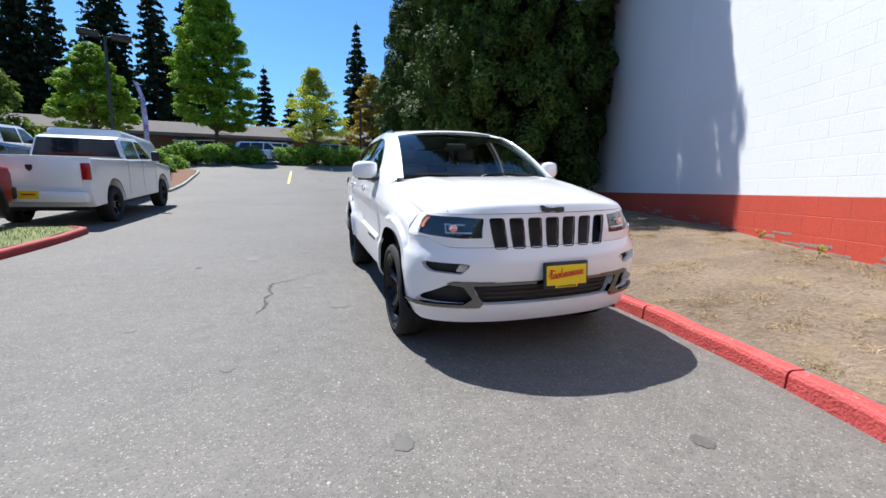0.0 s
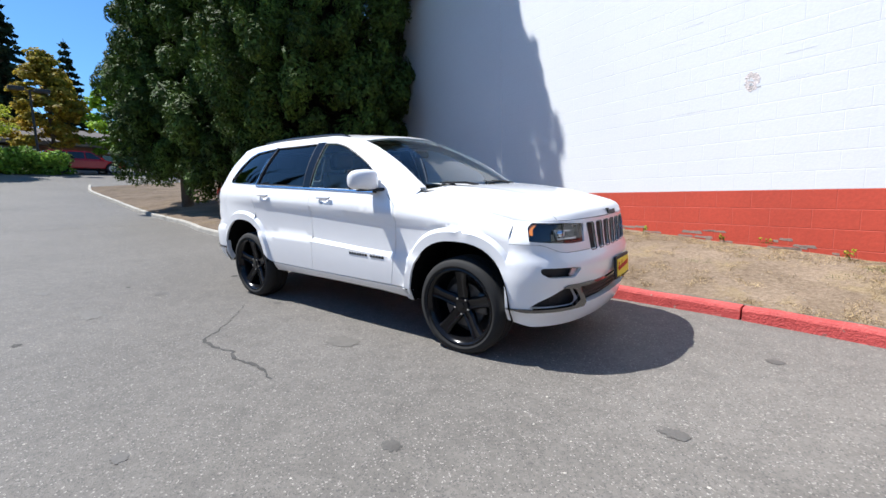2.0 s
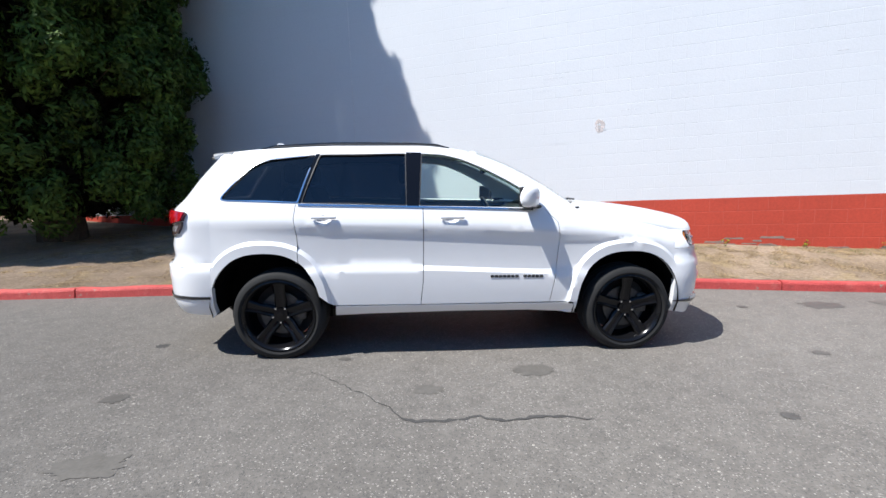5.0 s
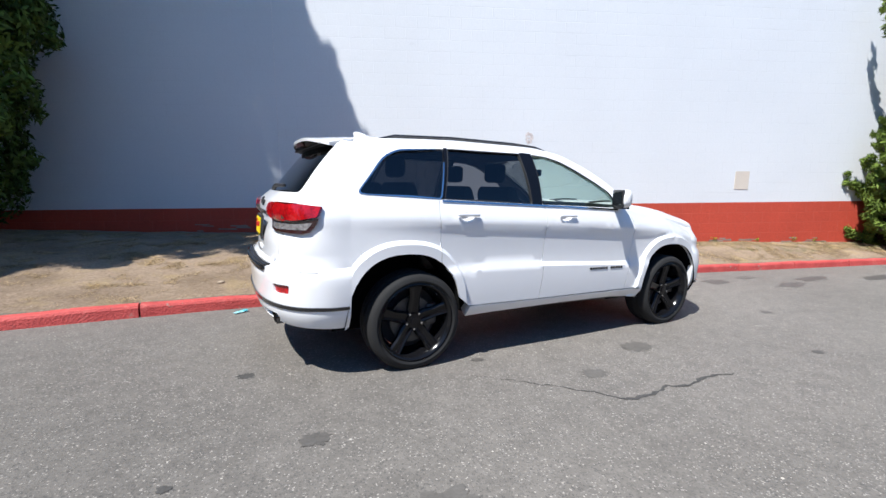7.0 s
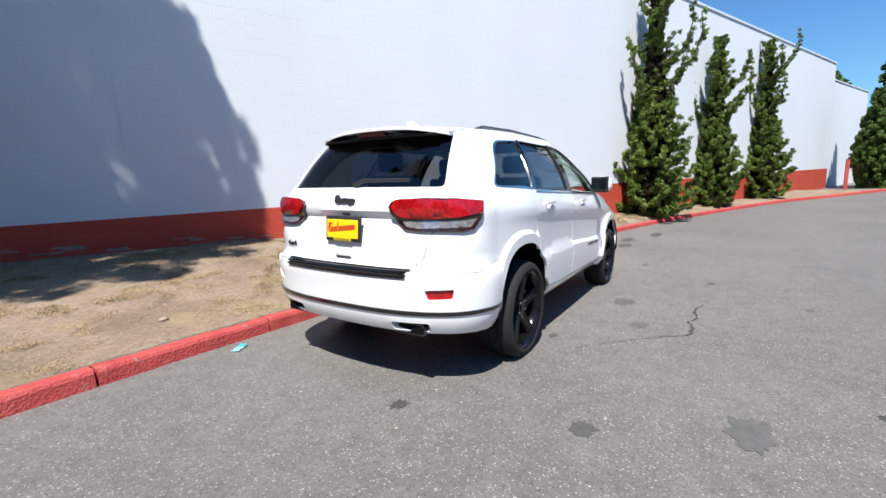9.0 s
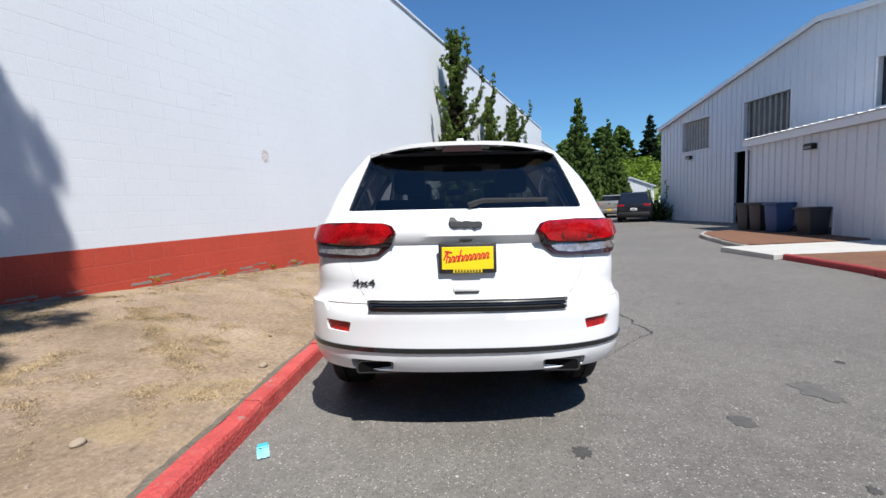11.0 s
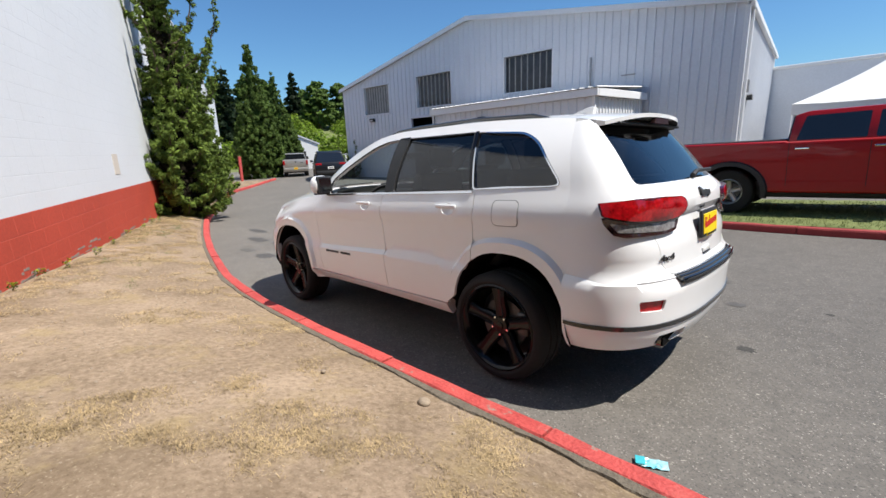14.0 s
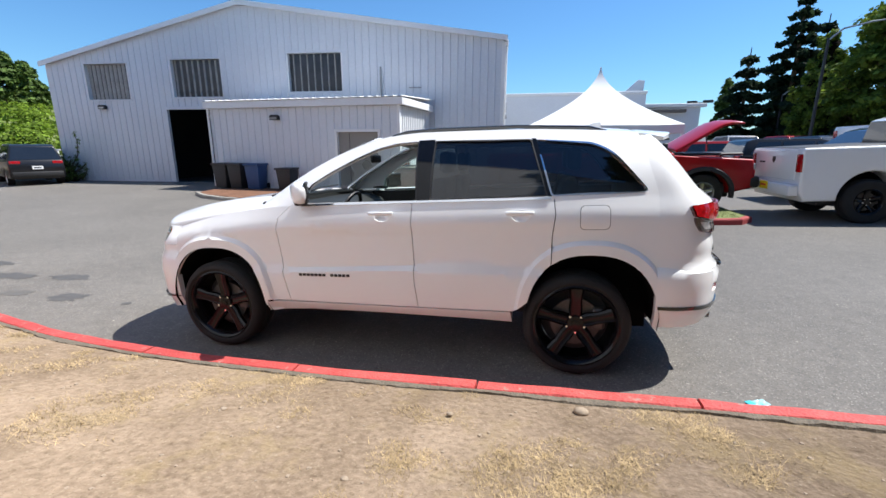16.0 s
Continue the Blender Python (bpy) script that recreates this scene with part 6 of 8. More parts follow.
# handles, mirrors, side lettering as bars, fuel flap
def thing_mirror(s):
    """A white mirror housing, thicker at its inner end, with a dark glass in a black rim behind."""
    hull_m = bmesh.new()
    rings, n = [], 20
    for i, (y, ry, rz, ox, oz) in enumerate([(-0.118, 0.022, 0.045, 0.0, -0.008), (-0.108, 0.046, 0.070, 0.0, -0.006), (-0.08, 0.060, 0.080, 0.004, -0.002), (-0.02, 0.066, 0.084, 0.006, 0.0), (0.05, 0.060, 0.080, 0.0, 0.0), (0.095, 0.048, 0.068, -0.010, -0.003), (0.118, 0.028, 0.045, -0.018, -0.006), (0.124, 0.010, 0.018, -0.022, -0.008)]):
        ring = []
        for k in range(n):
            a = 2 * math.pi * k / n
            c, d = math.cos(a), math.sin(a)
            px = ry * math.copysign(abs(c) ** 0.75, c)
            px = max(px, -0.036)
            ring.append(hull_m.verts.new((px + ox, s * y, rz * math.copysign(abs(d) ** 0.7, d) + oz)))
        rings.append(ring)
    for p, q in zip(rings, rings[1:]):
        for k in range(n):
            hull_m.faces.new((p[k], p[(k + 1) % n], q[(k + 1) % n], q[k]))
    hull_m.faces.new(rings[0]); hull_m.faces.new(rings[-1][::-1])
    bmesh.ops.recalc_face_normals(hull_m, faces=hull_m.faces)
    at_m = Matrix.Translation((0.545, s * 0.985, 1.318)) @ Matrix.Rotation(radians(27 * s), 4, "Z")
    mir = part("door_mirror", hull_m, M_WHITE, suv, "white door mirror with black foot", True, at_m)
    part("mirror_rim", box((0.020, 0.226, 0.154), (-0.044, 0, 0.0), 0.009, 2), M_BLACK, mir, "black mirror rim", True)
    part("mirror_glass", box((0.004, 0.190, 0.122), (-0.056, 0, 0.0), 0.001), M_GLOSSBLACK, mir, "dark mirror glass")
    part("mirror_base", box((0.085, 0.15, 0.020), (0.0, -s * 0.02, -0.080), 0.008, 2), M_BLACK, mir, "black mirror underside", True)
    return mir


for s in (1, -1):
    for xh in (-0.045, -1.03):
        yb = side_y(xh, 1.155)
        h = part("door_handle", box((0.19, 0.020, 0.026), (xh, s * (yb + 0.020), 1.158), 0.009, 3), M_WHITE, suv, "", True)
    bm = bmesh.new()
    for i in range(13):
        if i == 5:
            continue
        x = 0.675 - 0.033 * i if s < 0 else 0.245 + 0.033 * i
        box((0.027, 0.004, 0.021), (x, s * (side_y(x, 0.688) + 0.002), 0.687 + 0.0035 * (0.45 - x)), 0.002, bm=bm)
        if i % 3:
            box((0.027, 0.005, 0.004), (x, s * (side_y(x, 0.688) + 0.0025), 0.687 + 0.0035 * (0.45 - x)), bm=bm)
    part("side_badge", bm, M_BLACK, suv, "row of small black bars")
    # the housing is swept back towards its outer end, the glass sits in its rear face
    mir = thing_mirror(s)
    foot = bmesh.new()
    limb_mesh(foot, [(0.665, s * 0.815, 1.232), (0.63, s * 0.875, 1.238), (0.585, s * 0.93, 1.250)], 0.034, 0.026, 10)
    bmesh.ops.scale(foot, vec=(1.25, 1, 0.55), space=Matrix.Translation((-0.62, 0, -1.24)), verts=foot.verts)
    part("mirror_foot", foot, M_BLACK, suv, "black mirror foot", True)
flap = panel(side, rounded([(-1.42, 1.20), (-1.60, 1.20), (-1.60, 1.05), (-1.42, 1.05)], 0.035), step=0.05, lift=0.0035, thick=0.012)
fl = part("fuel_flap", flap, M_WHITE, suv, "", True)
gap = ring_strip(rounded([(-1.415, 1.205), (-1.605, 1.205), (-1.605, 1.045), (-1.415, 1.045)], 0.038), side, 0.005, 0.0025)
part("flap_gap", gap, mat("grey_gap", (0.22, 0.22, 0.22), 0.7), fl)
# floor, cabin and seats
under = box((3.9, 1.02, 0.10), (-0.02, 0, 0.36), 0.02)
box((1.86, 1.66, 0.12), (-0.02, 0, 0.42), 0.02, bm=under)
box((0.9, 1.02, 0.5), (1.55, 0, 0.78), 0.05, bm=under); box((0.5, 1.02, 0.3), (-2.05, 0, 0.6), 0.05, bm=under)
part("underbody", under, M_BLACK, suv)
lin = bmesh.new()
box((1.84, 1.66, 0.03), (-0.05, 0, 0.55), bm=lin); box((1.0, 1.02, 0.03), (-1.48, 0, 0.55), bm=lin); box((0.04, 1.5, 0.7), (0.95, 0, 0.88), bm=lin); box((0.8, 1.5, 0.05), (-1.75, 0, 1.02), bm=lin)
part("cabin_lining", lin, M_SEAT, suv, "dark cabin lining")
pair("door_lining", panel(lambda x, z: (x, side_y(x, z) - 0.07, z), [(0.72, 1.2), (0.7, 0.5), (-0.93, 0.5), (-0.97, 0.98), (-1.85, 1.02), (-1.85, 1.23)], step=0.15, rim=False), M_SEAT, "dark door lining")
part("headliner", panel(lambda x, v: (x, v * (rail_y(x) - 0.04), rail_z(x) - 0.02), [(-1.85, -1), (-1.85, 1), (0.08, 1), (0.08, -1)], step=0.2, rim=False), mat("grey_headliner", (0.25, 0.24, 0.22), 0.9), suv, "grey headliner")
dash = prism(rounded([(0.98, 0.75), (0.98, 1.20), (0.72, 1.19), (0.55, 1.12), (0.58, 0.85)], 0.05), 1.5, "Y", -0.75, 0.0)
part("dashboard", dash, M_SEAT, suv, "dark dashboard", True)


def seat(x, y, w, nm):
    st = part(nm, prism(rounded([(-0.28, 0.70), (0.26, 0.74), (0.30, 0.84), (0.24, 0.88), (-0.20, 0.85), (-0.38, 1.38), (-0.46, 1.38), (-0.48, 1.30)], 0.05), w, "Y", -w / 2, 0.02), M_SEAT, suv, "dark leather seat", True, Matrix.Translation((x, y, 0)))
    part("headrest", box((0.10, 0.24, 0.17), (-0.45, 0, 1.50), 0.04, 3), M_SEAT, st, "", True)


seat(0.02, 0.37, 0.50, "front_seat"); seat(0.02, -0.37, 0.50, "front_seat")
seat(-0.95, 0.38, 0.52, "rear_seat"); seat(-0.95, -0.38, 0.52, "rear_seat")
sw = bmesh.new()
ringn = 28
mmw = Matrix.Translation((0.46, 0.37, 1.10)) @ Matrix.Rotation(radians(65), 4, "Y")
limb_mesh(sw, [mmw @ Vector((0.185 * math.cos(2 * math.pi * i / ringn), 0.185 * math.sin(2 * math.pi * i / ringn), 0)) for i in range(ringn + 1)], 0.016, 0.016, 7)
box((0.10, 0.34, 0.03), (0.46, 0.37, 1.10), 0.012, bm=sw, turn=Matrix.Rotation(radians(65), 4, "Y"))
part("steering_wheel", sw, M_SEAT, suv, "dark steering wheel", True)
part("rear_view_mirror", box((0.03, 0.22, 0.07), (0.33, 0, 1.55), 0.015, 2), M_BLACK, suv, "", True)


# wheels
M_BRAKE = mat("dark_brake_steel", (0.10, 0.10, 0.10), 0.5, 0.8, var=0.2, scale=8.0, fine=60.0)
M_RIM = mat("satin_black_alloy", (0.006, 0.006, 0.007), 0.17, var=0.2, scale=6.0, fine=60.0, spec=0.3)

def wheel(parent, m, rim_mat, radius=0.363, rim_r=0.284, width=0.265, spokes=5, label="black five-spoke alloy wheel with road tyre", outer=1.0):
    """A wheel whose outer face looks along +y; its axle is the local y axis."""
    hub = part("wheel", lathe([(0.02, -0.02), (0.05, -0.02), (0.055, 0.07), (0.0, 0.075)], 24), rim_mat, parent, label, True, m)
    w = width / 2
    R, r = radius, rim_r
    prof = [(r, -w + 0.02), (r + 0.02, -w + 0.005), (R - 0.05, -w), (R - 0.014, -w + 0.018), (R, -w + 0.05), (R, -0.045), (R - 0.009, -0.042), (R - 0.009, -0.032), (R, -0.029), (R, 0.029), (R - 0.009, 0.032), (R - 0.009, 0.042), (R, 0.045), (R, w - 0.05), (R - 0.014, w - 0.018), (R - 0.03, w - 0.004), (R - 0.055, w), (r + 0.035, w - 0.002), (r + 0.01, w - 0.012), (r, w - 0.02)]
    part("tyre", lathe(prof, 64), M_TYRE, hub, "black road tyre", True)
    part("rim", lathe([(r, w - 0.022), (r + 0.006, w - 0.012), (r - 0.004, w - 0.008), (r - 0.02, w - 0.02), (r - 0.035, w - 0.07), (r - 0.05, -w + 0.05), (r - 0.02, -w + 0.02)], 56), rim_mat, hub, "", True)
    part("brake_disc", lathe([(0.06, 0.0), (0.17, 0.0), (0.17, 0.022), (0.06, 0.022), (0.06, 0.0)], 40), M_BRAKE, hub, "dark grey brake disc", True)
    part("brake_caliper", box((0.09, 0.07, 0.16), (-0.155, 0.01, 0.03), 0.02, 2), M_BRAKE, hub)
    part("wheel_back", lathe([(0.0, -0.05), (r - 0.05, -0.05)], 32), M_DARK, hub)
    for k in range(spokes):
        a = 2 * math.pi * (k + 0.25) / spokes
        bm = bmesh.new()
        sec = [(0.035, 0.040, 0.066, 0.05), (0.10, 0.046, 0.070, 0.045), (0.17, 0.040, 0.085, 0.04), (r - 0.035, 0.050, 0.098, 0.04), (r - 0.012, 0.066, w - 0.028, 0.03)]
        rings = []
        for rr, hw, yo, th in sec:
            rings.append([bm.verts.new(v) for v in ((rr, yo - th, -hw), (rr, yo - 0.012, -hw), (rr, yo, -hw * 0.72), (rr, yo - 0.010, -hw * 0.2), (rr, yo - 0.010, hw * 0.2), (rr, yo, hw * 0.72), (rr, yo - 0.012, hw), (rr, yo - th, hw))])
        for p, q2 in zip(rings, rings[1:]):
            for i in range(7):
                bm.faces.new((p[i], p[i + 1], q2[i + 1], q2[i]))
            bm.faces.new((p[7], p[0], q2[0], q2[7]))
        bm.faces.new(rings[0]); bm.faces.new(rings[-1][::-1])
        bmesh.ops.recalc_face_normals(bm, faces=bm.faces)
        bmesh.ops.rotate(bm, matrix=Matrix.Rotation(-a, 3, "Y"), verts=bm.verts)
        part("spoke", bm, rim_mat, hub, "", True)
        b = a + math.pi / spokes
        nut = tube((0.062 * math.cos(b), 0.05, 0.062 * math.sin(b)), (0.062 * math.cos(b), 0.076, 0.062 * math.sin(b)), 0.010, 0.008, 6)
        part("wheel_nut", nut, M_CHROME, hub, "chrome wheel nut")
    part("centre_cap", lathe([(0.0, 0.082), (0.026, 0.08), (0.03, 0.06)], 20), rim_mat, hub, "", True)
    return hub


for x, z in ((1.418, 0.397), (-1.412, 0.374)):
    for s in (1, -1):
        wheel(suv, Matrix.Translation((x, s * 0.795, z)) @ (Matrix() if s > 0 else Matrix.Rotation(math.pi, 4, "Z")), M_RIM)

# ---- other vehicles ----
def hull(outline, width, arches, bevel=0.05, taper=None):
    """The lower body: a side outline with wheel arches cut out, drawn across the width with rounded edges."""
    top, zlow = outline
    poly = list(top)
    for xc, r in arches:                                   # from front to rear along the underside
        pts = []
        for i in range(15):
            a = math.pi * (14 - i) / 14
            pts.append((xc - r * math.cos(a), zlow + max(0.0, r * math.sin(a) * 1.02)))
        poly += pts[::-1]
    bm = bmesh.new()
    half = width / 2
    v0 = [bm.verts.new((x, -half, z)) for x, z in poly]
    v1 = [bm.verts.new((x, half, z)) for x, z in poly]
    n = len(poly)
    f0, f1 = bm.faces.new(v0), bm.faces.new(v1[::-1])
    for i in range(n):
        bm.faces.new((v0[i], v1[i], v1[(i + 1) % n], v0[(i + 1) % n]))
    bmesh.ops.recalc_face_normals(bm, faces=bm.faces)
    ring = list({e for f in (f0, f1) for e in f.edges})
    bmesh.ops.bevel(bm, geom=ring, offset=bevel, segments=3, affect="EDGES", profile=0.6)
    if taper:
        for v in bm.verts:
            v.co.y *= taper(v.co.x, v.co.z)
    return bm


def cabin(outline, z0, z1, w0, w1, bevel=0.04):
    bm = bmesh.new()
    def hw(z):
        return (w0 + (w1 - w0) * (z - z0) / (z1 - z0)) / 2
    v0 = [bm.verts.new((x, -hw(z), z)) for x, z in outline]
    v1 = [bm.verts.new((x, hw(z), z)) for x, z in outline]
    n = len(outline)
    bm.faces.new(v0); bm.faces.new(v1[::-1])
    for i in range(n):
        bm.faces.new((v0[i], v1[i], v1[(i + 1) % n], v0[(i + 1) % n]))
    bmesh.ops.recalc_face_normals(bm, faces=bm.faces)
    bmesh.ops.bevel(bm, geom=bm.edges[:], offset=bevel, segments=2, affect="EDGES", profile=0.6)
    return bm, hw


def side_glass(veh, polys, hw, mt, name="side_window"):
    for p in polys:
        for s in (1, -1):
            bm = panel(lambda x, z: (x, s * (hw(z) + 0.006), z), rounded(p, 0.03), step=0.3, thick=0.012)
            for f in bm.faces:
                pass
            part(name, bm, mt, veh, "dark side window")


def slab(a, b, wa, wb, material, veh, name, label="", inset=0.06, lift=0.012):
    """A pane between two cross edges a and b given as (x, z)."""
    bm = bmesh.new()
    d = Vector((b[0] - a[0], 0, b[1] - a[1])); n = Vector((-d.z, 0, d.x)).normalized()
    if n.z < 0 and abs(d.x) > 0.01:
        n = -n
    q = [(a[0], -wa / 2 + inset, a[1]), (a[0], wa / 2 - inset, a[1]), (b[0], wb / 2 - inset, b[1]), (b[0], -wb / 2 + inset, b[1])]
    lo = [bm.verts.new(Vector(p) - n * 0.02) for p in q]; hi = [bm.verts.new(Vector(p) + n * lift) for p in q]
    bm.faces.new(hi); bm.faces.new(lo[::-1])
    for i in range(4):
        bm.faces.new((lo[i], lo[(i + 1) % 4], hi[(i + 1) % 4], hi[i]))
    bmesh.ops.recalc_face_normals(bm, faces=bm.faces)
    part(name, bm, material, veh, label)


M_AUTOGLASS = mat("car_window_glass", (0.012, 0.014, 0.018), 0.06, var=0.1, coat=0.6, spec=0.5)


def pickup(m, paint, label, rim, hood_open=False, flares=False, dirty_plate=True, wb=3.57):
    """A crew-cab pickup that faces +x; its origin lies on the ground between the axles."""
    v = thing("pickup_truck", label, "pickup truck", m)
    fa, ra = wb / 2, -wb / 2
    R = 0.415
    low_z = 0.45
    top = [(fa + 0.98, low_z + 0.12), (fa + 1.0, 0.95), (fa + 0.93, 1.22), (fa - 0.62, 1.34), (fa - 0.66, 1.40), (-0.95, 1.40), (-0.97, 1.42), (ra - 1.12, 1.44), (ra - 1.15, 1.36), (ra - 1.13, low_z + 0.18), (ra - 1.05, low_z)]
    body = hull((top, low_z), 1.98, [(ra, 0.52), (fa, 0.52)][::1], 0.05, lambda x, z: 1 - 0.05 * smoothstep(fa + 0.5, fa + 1.0, x))
    part("body", body, paint, v, "", True)
    c, hw = cabin([(fa - 0.60, 1.36), (fa - 1.28, 1.90), (fa - 1.45, 1.94), (-0.70, 1.94), (-0.90, 1.88), (-0.95, 1.36)], 1.36, 1.94, 1.90, 1.56)
    part("cab", c, paint, v, "", True)
    side_glass(v, [[(fa - 0.78, 1.42), (fa - 1.32, 1.84), (0.16, 1.86), (0.14, 1.42)], [(0.04, 1.42), (0.06, 1.86), (-0.74, 1.85), (-0.84, 1.42)]], hw, M_AUTOGLASS)
    slab((fa - 0.68, 1.425), (fa - 1.25, 1.875), 1.84, 1.62, M_AUTOGLASS, v, "windscreen", "dark windscreen")
    slab((-0.95, 1.45), (-0.905, 1.86), 1.84, 1.62, M_AUTOGLASS, v, "rear_screen", "dark rear cab window", lift=0.014)
    part("bed_cap", box((ra + 1.12 + 1.0 + (-2 * ra) - 0.32 if False else (-0.99 - (ra - 1.08)), 1.82, 0.03), ((-0.99 + ra - 1.08) / 2, 0, 1.435), 0.01), M_BLACK, v, "black bed rails and cover")
    part("underbody", box((wb + 1.3, 1.45, 0.34), (-0.05, 0, 0.50), 0.03), M_BLACK, v)
    for x in (fa, ra):
        for s in (1, -1):
            bm = bmesh.new()
            ring = [(x - 0.53 * math.cos(math.pi * i / 16), low_z + 0.53 * math.sin(math.pi * i / 16)) for i in range(17)]
            a = [bm.verts.new((px, s * 0.98, pz)) for px, pz in ring]; b = [bm.verts.new((px, s * 0.55, pz)) for px, pz in ring]
            for i in range(16):
                bm.faces.new((a[i], a[i + 1], b[i + 1], b[i]))
            bm.faces.new(b)
            part("wheel_housing", bm, M_LINER, v)
        for s in (1, -1):
            if flares:
                bm = bmesh.new()
                pr = []
                for i in range(21):
                    a = math.pi * (-0.06 + 1.12 * i / 20)
                    for rr, yy in ((0.515, 0.965), (0.525, 1.045), (0.60, 1.04), (0.625, 0.985)):
                        pr.append(bm.verts.new((x - rr * math.cos(a), s * yy, low_z + rr * math.sin(a))))
                for i in range(20):
                    for j in range(3):
                        bm.faces.new((pr[i * 4 + j], pr[i * 4 + j + 1], pr[i * 4 + 5 + j], pr[i * 4 + 4 + j]))
                bmesh.ops.recalc_face_normals(bm, faces=bm.faces)
                part("wheel_flare", bm, M_BLACK, v, "black plastic wheel flare", True)
            wheel(v, Matrix.Translation((x, s * 0.84, R)) @ (Matrix() if s > 0 else Matrix.Rotation(math.pi, 4, "Z")), rim, R, 0.235, 0.28, label="alloy wheel with all-terrain tyre")
    for s in (1, -1):
        part("tail_light", box((0.08, 0.16, 0.34), (ra - 1.125, s * 0.90, 1.17), 0.02, 2), M_LENS, v, "red tail light", True)
        part("headlight", box((0.10, 0.36, 0.17), (fa + 0.945, s * 0.76, 1.05), 0.03, 2), M_LAMPCLEAR, v, "clear headlight", True)
        part("door_mirror", box((0.12, 0.20, 0.26), (fa - 0.88, s * 1.08, 1.50), 0.04, 3), M_BLACK, v, "black door mirror", True)
        for xh in (0.24, -0.74):
            part("door_handle", box((0.20, 0.03, 0.035), (xh, s * 1.0, 1.27), 0.01, 2), M_CHROME if flares else paint, v)
        for xg in (fa - 0.64, 0.10, -0.92):
            part("door_gap", box((0.008, 0.004, 0.80), (xg, s * 0.9905, 0.98)), M_DARK, v)
        part("sill_line", box((2.3, 0.012, 0.05), (0.1, s * 0.985, 0.66), 0.004), paint, v)
    part("tailgate", box((0.03, 1.60, 0.56), (ra - 1.145, 0, 1.12), 0.02, 2), paint, v, "", True)
    part("tailgate_badge", prism(rounded([(-0.055, 0.06), (0.055, 0.06), (0.05, -0.02), (0.0, -0.07), (-0.05, -0.02)], 0.01), 0.012, "X", -0.006), M_BLACK, v, "dark badge shape", False, Matrix.Translation((ra - 1.165, 0, 1.22)))
    part("drive_badge", box((0.008, 0.24, 0.035), (ra - 1.163, -0.48 if m.to_3x3()[0][0] > 0 else 0.48, 1.16), 0.004), M_BLACK, v, "dark badge bar")
    part("rear_bumper", box((0.20, 1.86, 0.22), (ra - 1.20, 0, 0.66), 0.04, 2), paint if not flares else M_BLACK, v, "", True)
    pl = part("number_plate", box((0.015, 0.32, 0.16), (ra - 1.305, 0, 0.71), 0.005), M_YELLOW, v, "yellow dealer plate")
    part("plate_bars", box((0.006, 0.22, 0.035), (ra - 1.314, 0, 0.715)), M_REDINK, pl, "red bar")
    part("front_bumper", box((0.22, 1.90, 0.26), (fa + 0.99, 0, 0.70), 0.05, 2), M_BLACK if flares else M_CHROME, v, "", True)
    part("grille", box((0.05, 1.10, 0.30), (fa + 0.985, 0, 1.04), 0.03, 2), M_BLACK, v, "black grille", True)
    if hood_open:
        part("engine_bay", box((1.2, 1.5, 0.06), (fa + 0.2, 0, 1.345), 0.02), M_BLACK, v, "dark engine bay")
        hood = box((1.42, 1.62, 0.07), (0.71, 0, 0), 0.03, 3)
        bmesh.ops.subdivide_edges(hood, edges=[e for e in hood.edges if e.calc_length() > 0.5], cuts=8, use_grid_fill=True)
        for w in hood.verts:
            w.co.z += 0.09 * (1 - (w.co.y / 0.81) ** 2) - 1.1 * max(0, w.co.x - 1.0) ** 2
        bmesh.ops.transform(hood, matrix=Matrix.Translation((fa - 0.56, 0, 1.42)) @ Matrix.Rotation(radians(-33), 4, "Y"), verts=hood.verts)
        part("bonnet", hood, paint, v, "raised open bonnet", True)
        part("bonnet_prop", tube((fa + 0.55, 0.55, 1.30), (fa + 0.40, 0.55, 1.95), 0.012), M_BLACK, v)
    if flares:                                            # this one sits lower on its wheels
        for ch in v.children:
            if ch.name.split(".")[0] != "wheel":
                ch.matrix_basis = Matrix.Scale(0.925, 4, (0, 0, 1)) @ ch.matrix_basis
    return v


FACE_BACK = Matrix.Rotation(math.pi, 4, "Z")


def tilt_at(x0, x1, y, lift0=0.0, lift1=0.0, heading_back=True):
    """A pose on the ground between two axles."""
    z0, z1 = ground_z(x0, y) + lift0, ground_z(x1, y) + lift1
    a = math.atan2(z1 - z0, x1 - x0)
    return Matrix.Translation(((x0 + x1) / 2, y, (z0 + z1) / 2)) @ Matrix.Rotation(-a, 4, "Y") @ FACE_BACK


pickup(tilt_at(-1.02, -4.59, -7.72, 0.10, 0.10), M_TRUCKRED, "dark red crew-cab pickup with its bonnet raised, on the grass island", M_STEEL, True, True).matrix_basis = Matrix.Translation((-2.80, -7.72, 0.20)) @ Matrix.Rotation(radians(1.6), 4, "Y") @ FACE_BACK
pickup(Matrix.Translation((-8.80, -6.62, 0.37)) @ Matrix.Rotation(radians(3.4), 4, "Y") @ FACE_BACK, M_WHITE, "white crew-cab pickup with dark wheels parked beyond the island", M_RIM)
pickup(Matrix.Translation((-12.6, -10.9, 0.95)) @ Matrix.Rotation(radians(3.0), 4, "Y") @ FACE_BACK, M_WHITE, "second white pickup parked behind the first", M_GLOSSBLACK)
pickup(Matrix.Translation((27.8, -12.25, -0.02)) @ Matrix.Rotation(radians(-26), 4, "Z") @ Matrix.Scale(0.84, 4), M_CARGREY, "old silver pickup parked at the end of the drive", M_STEEL)


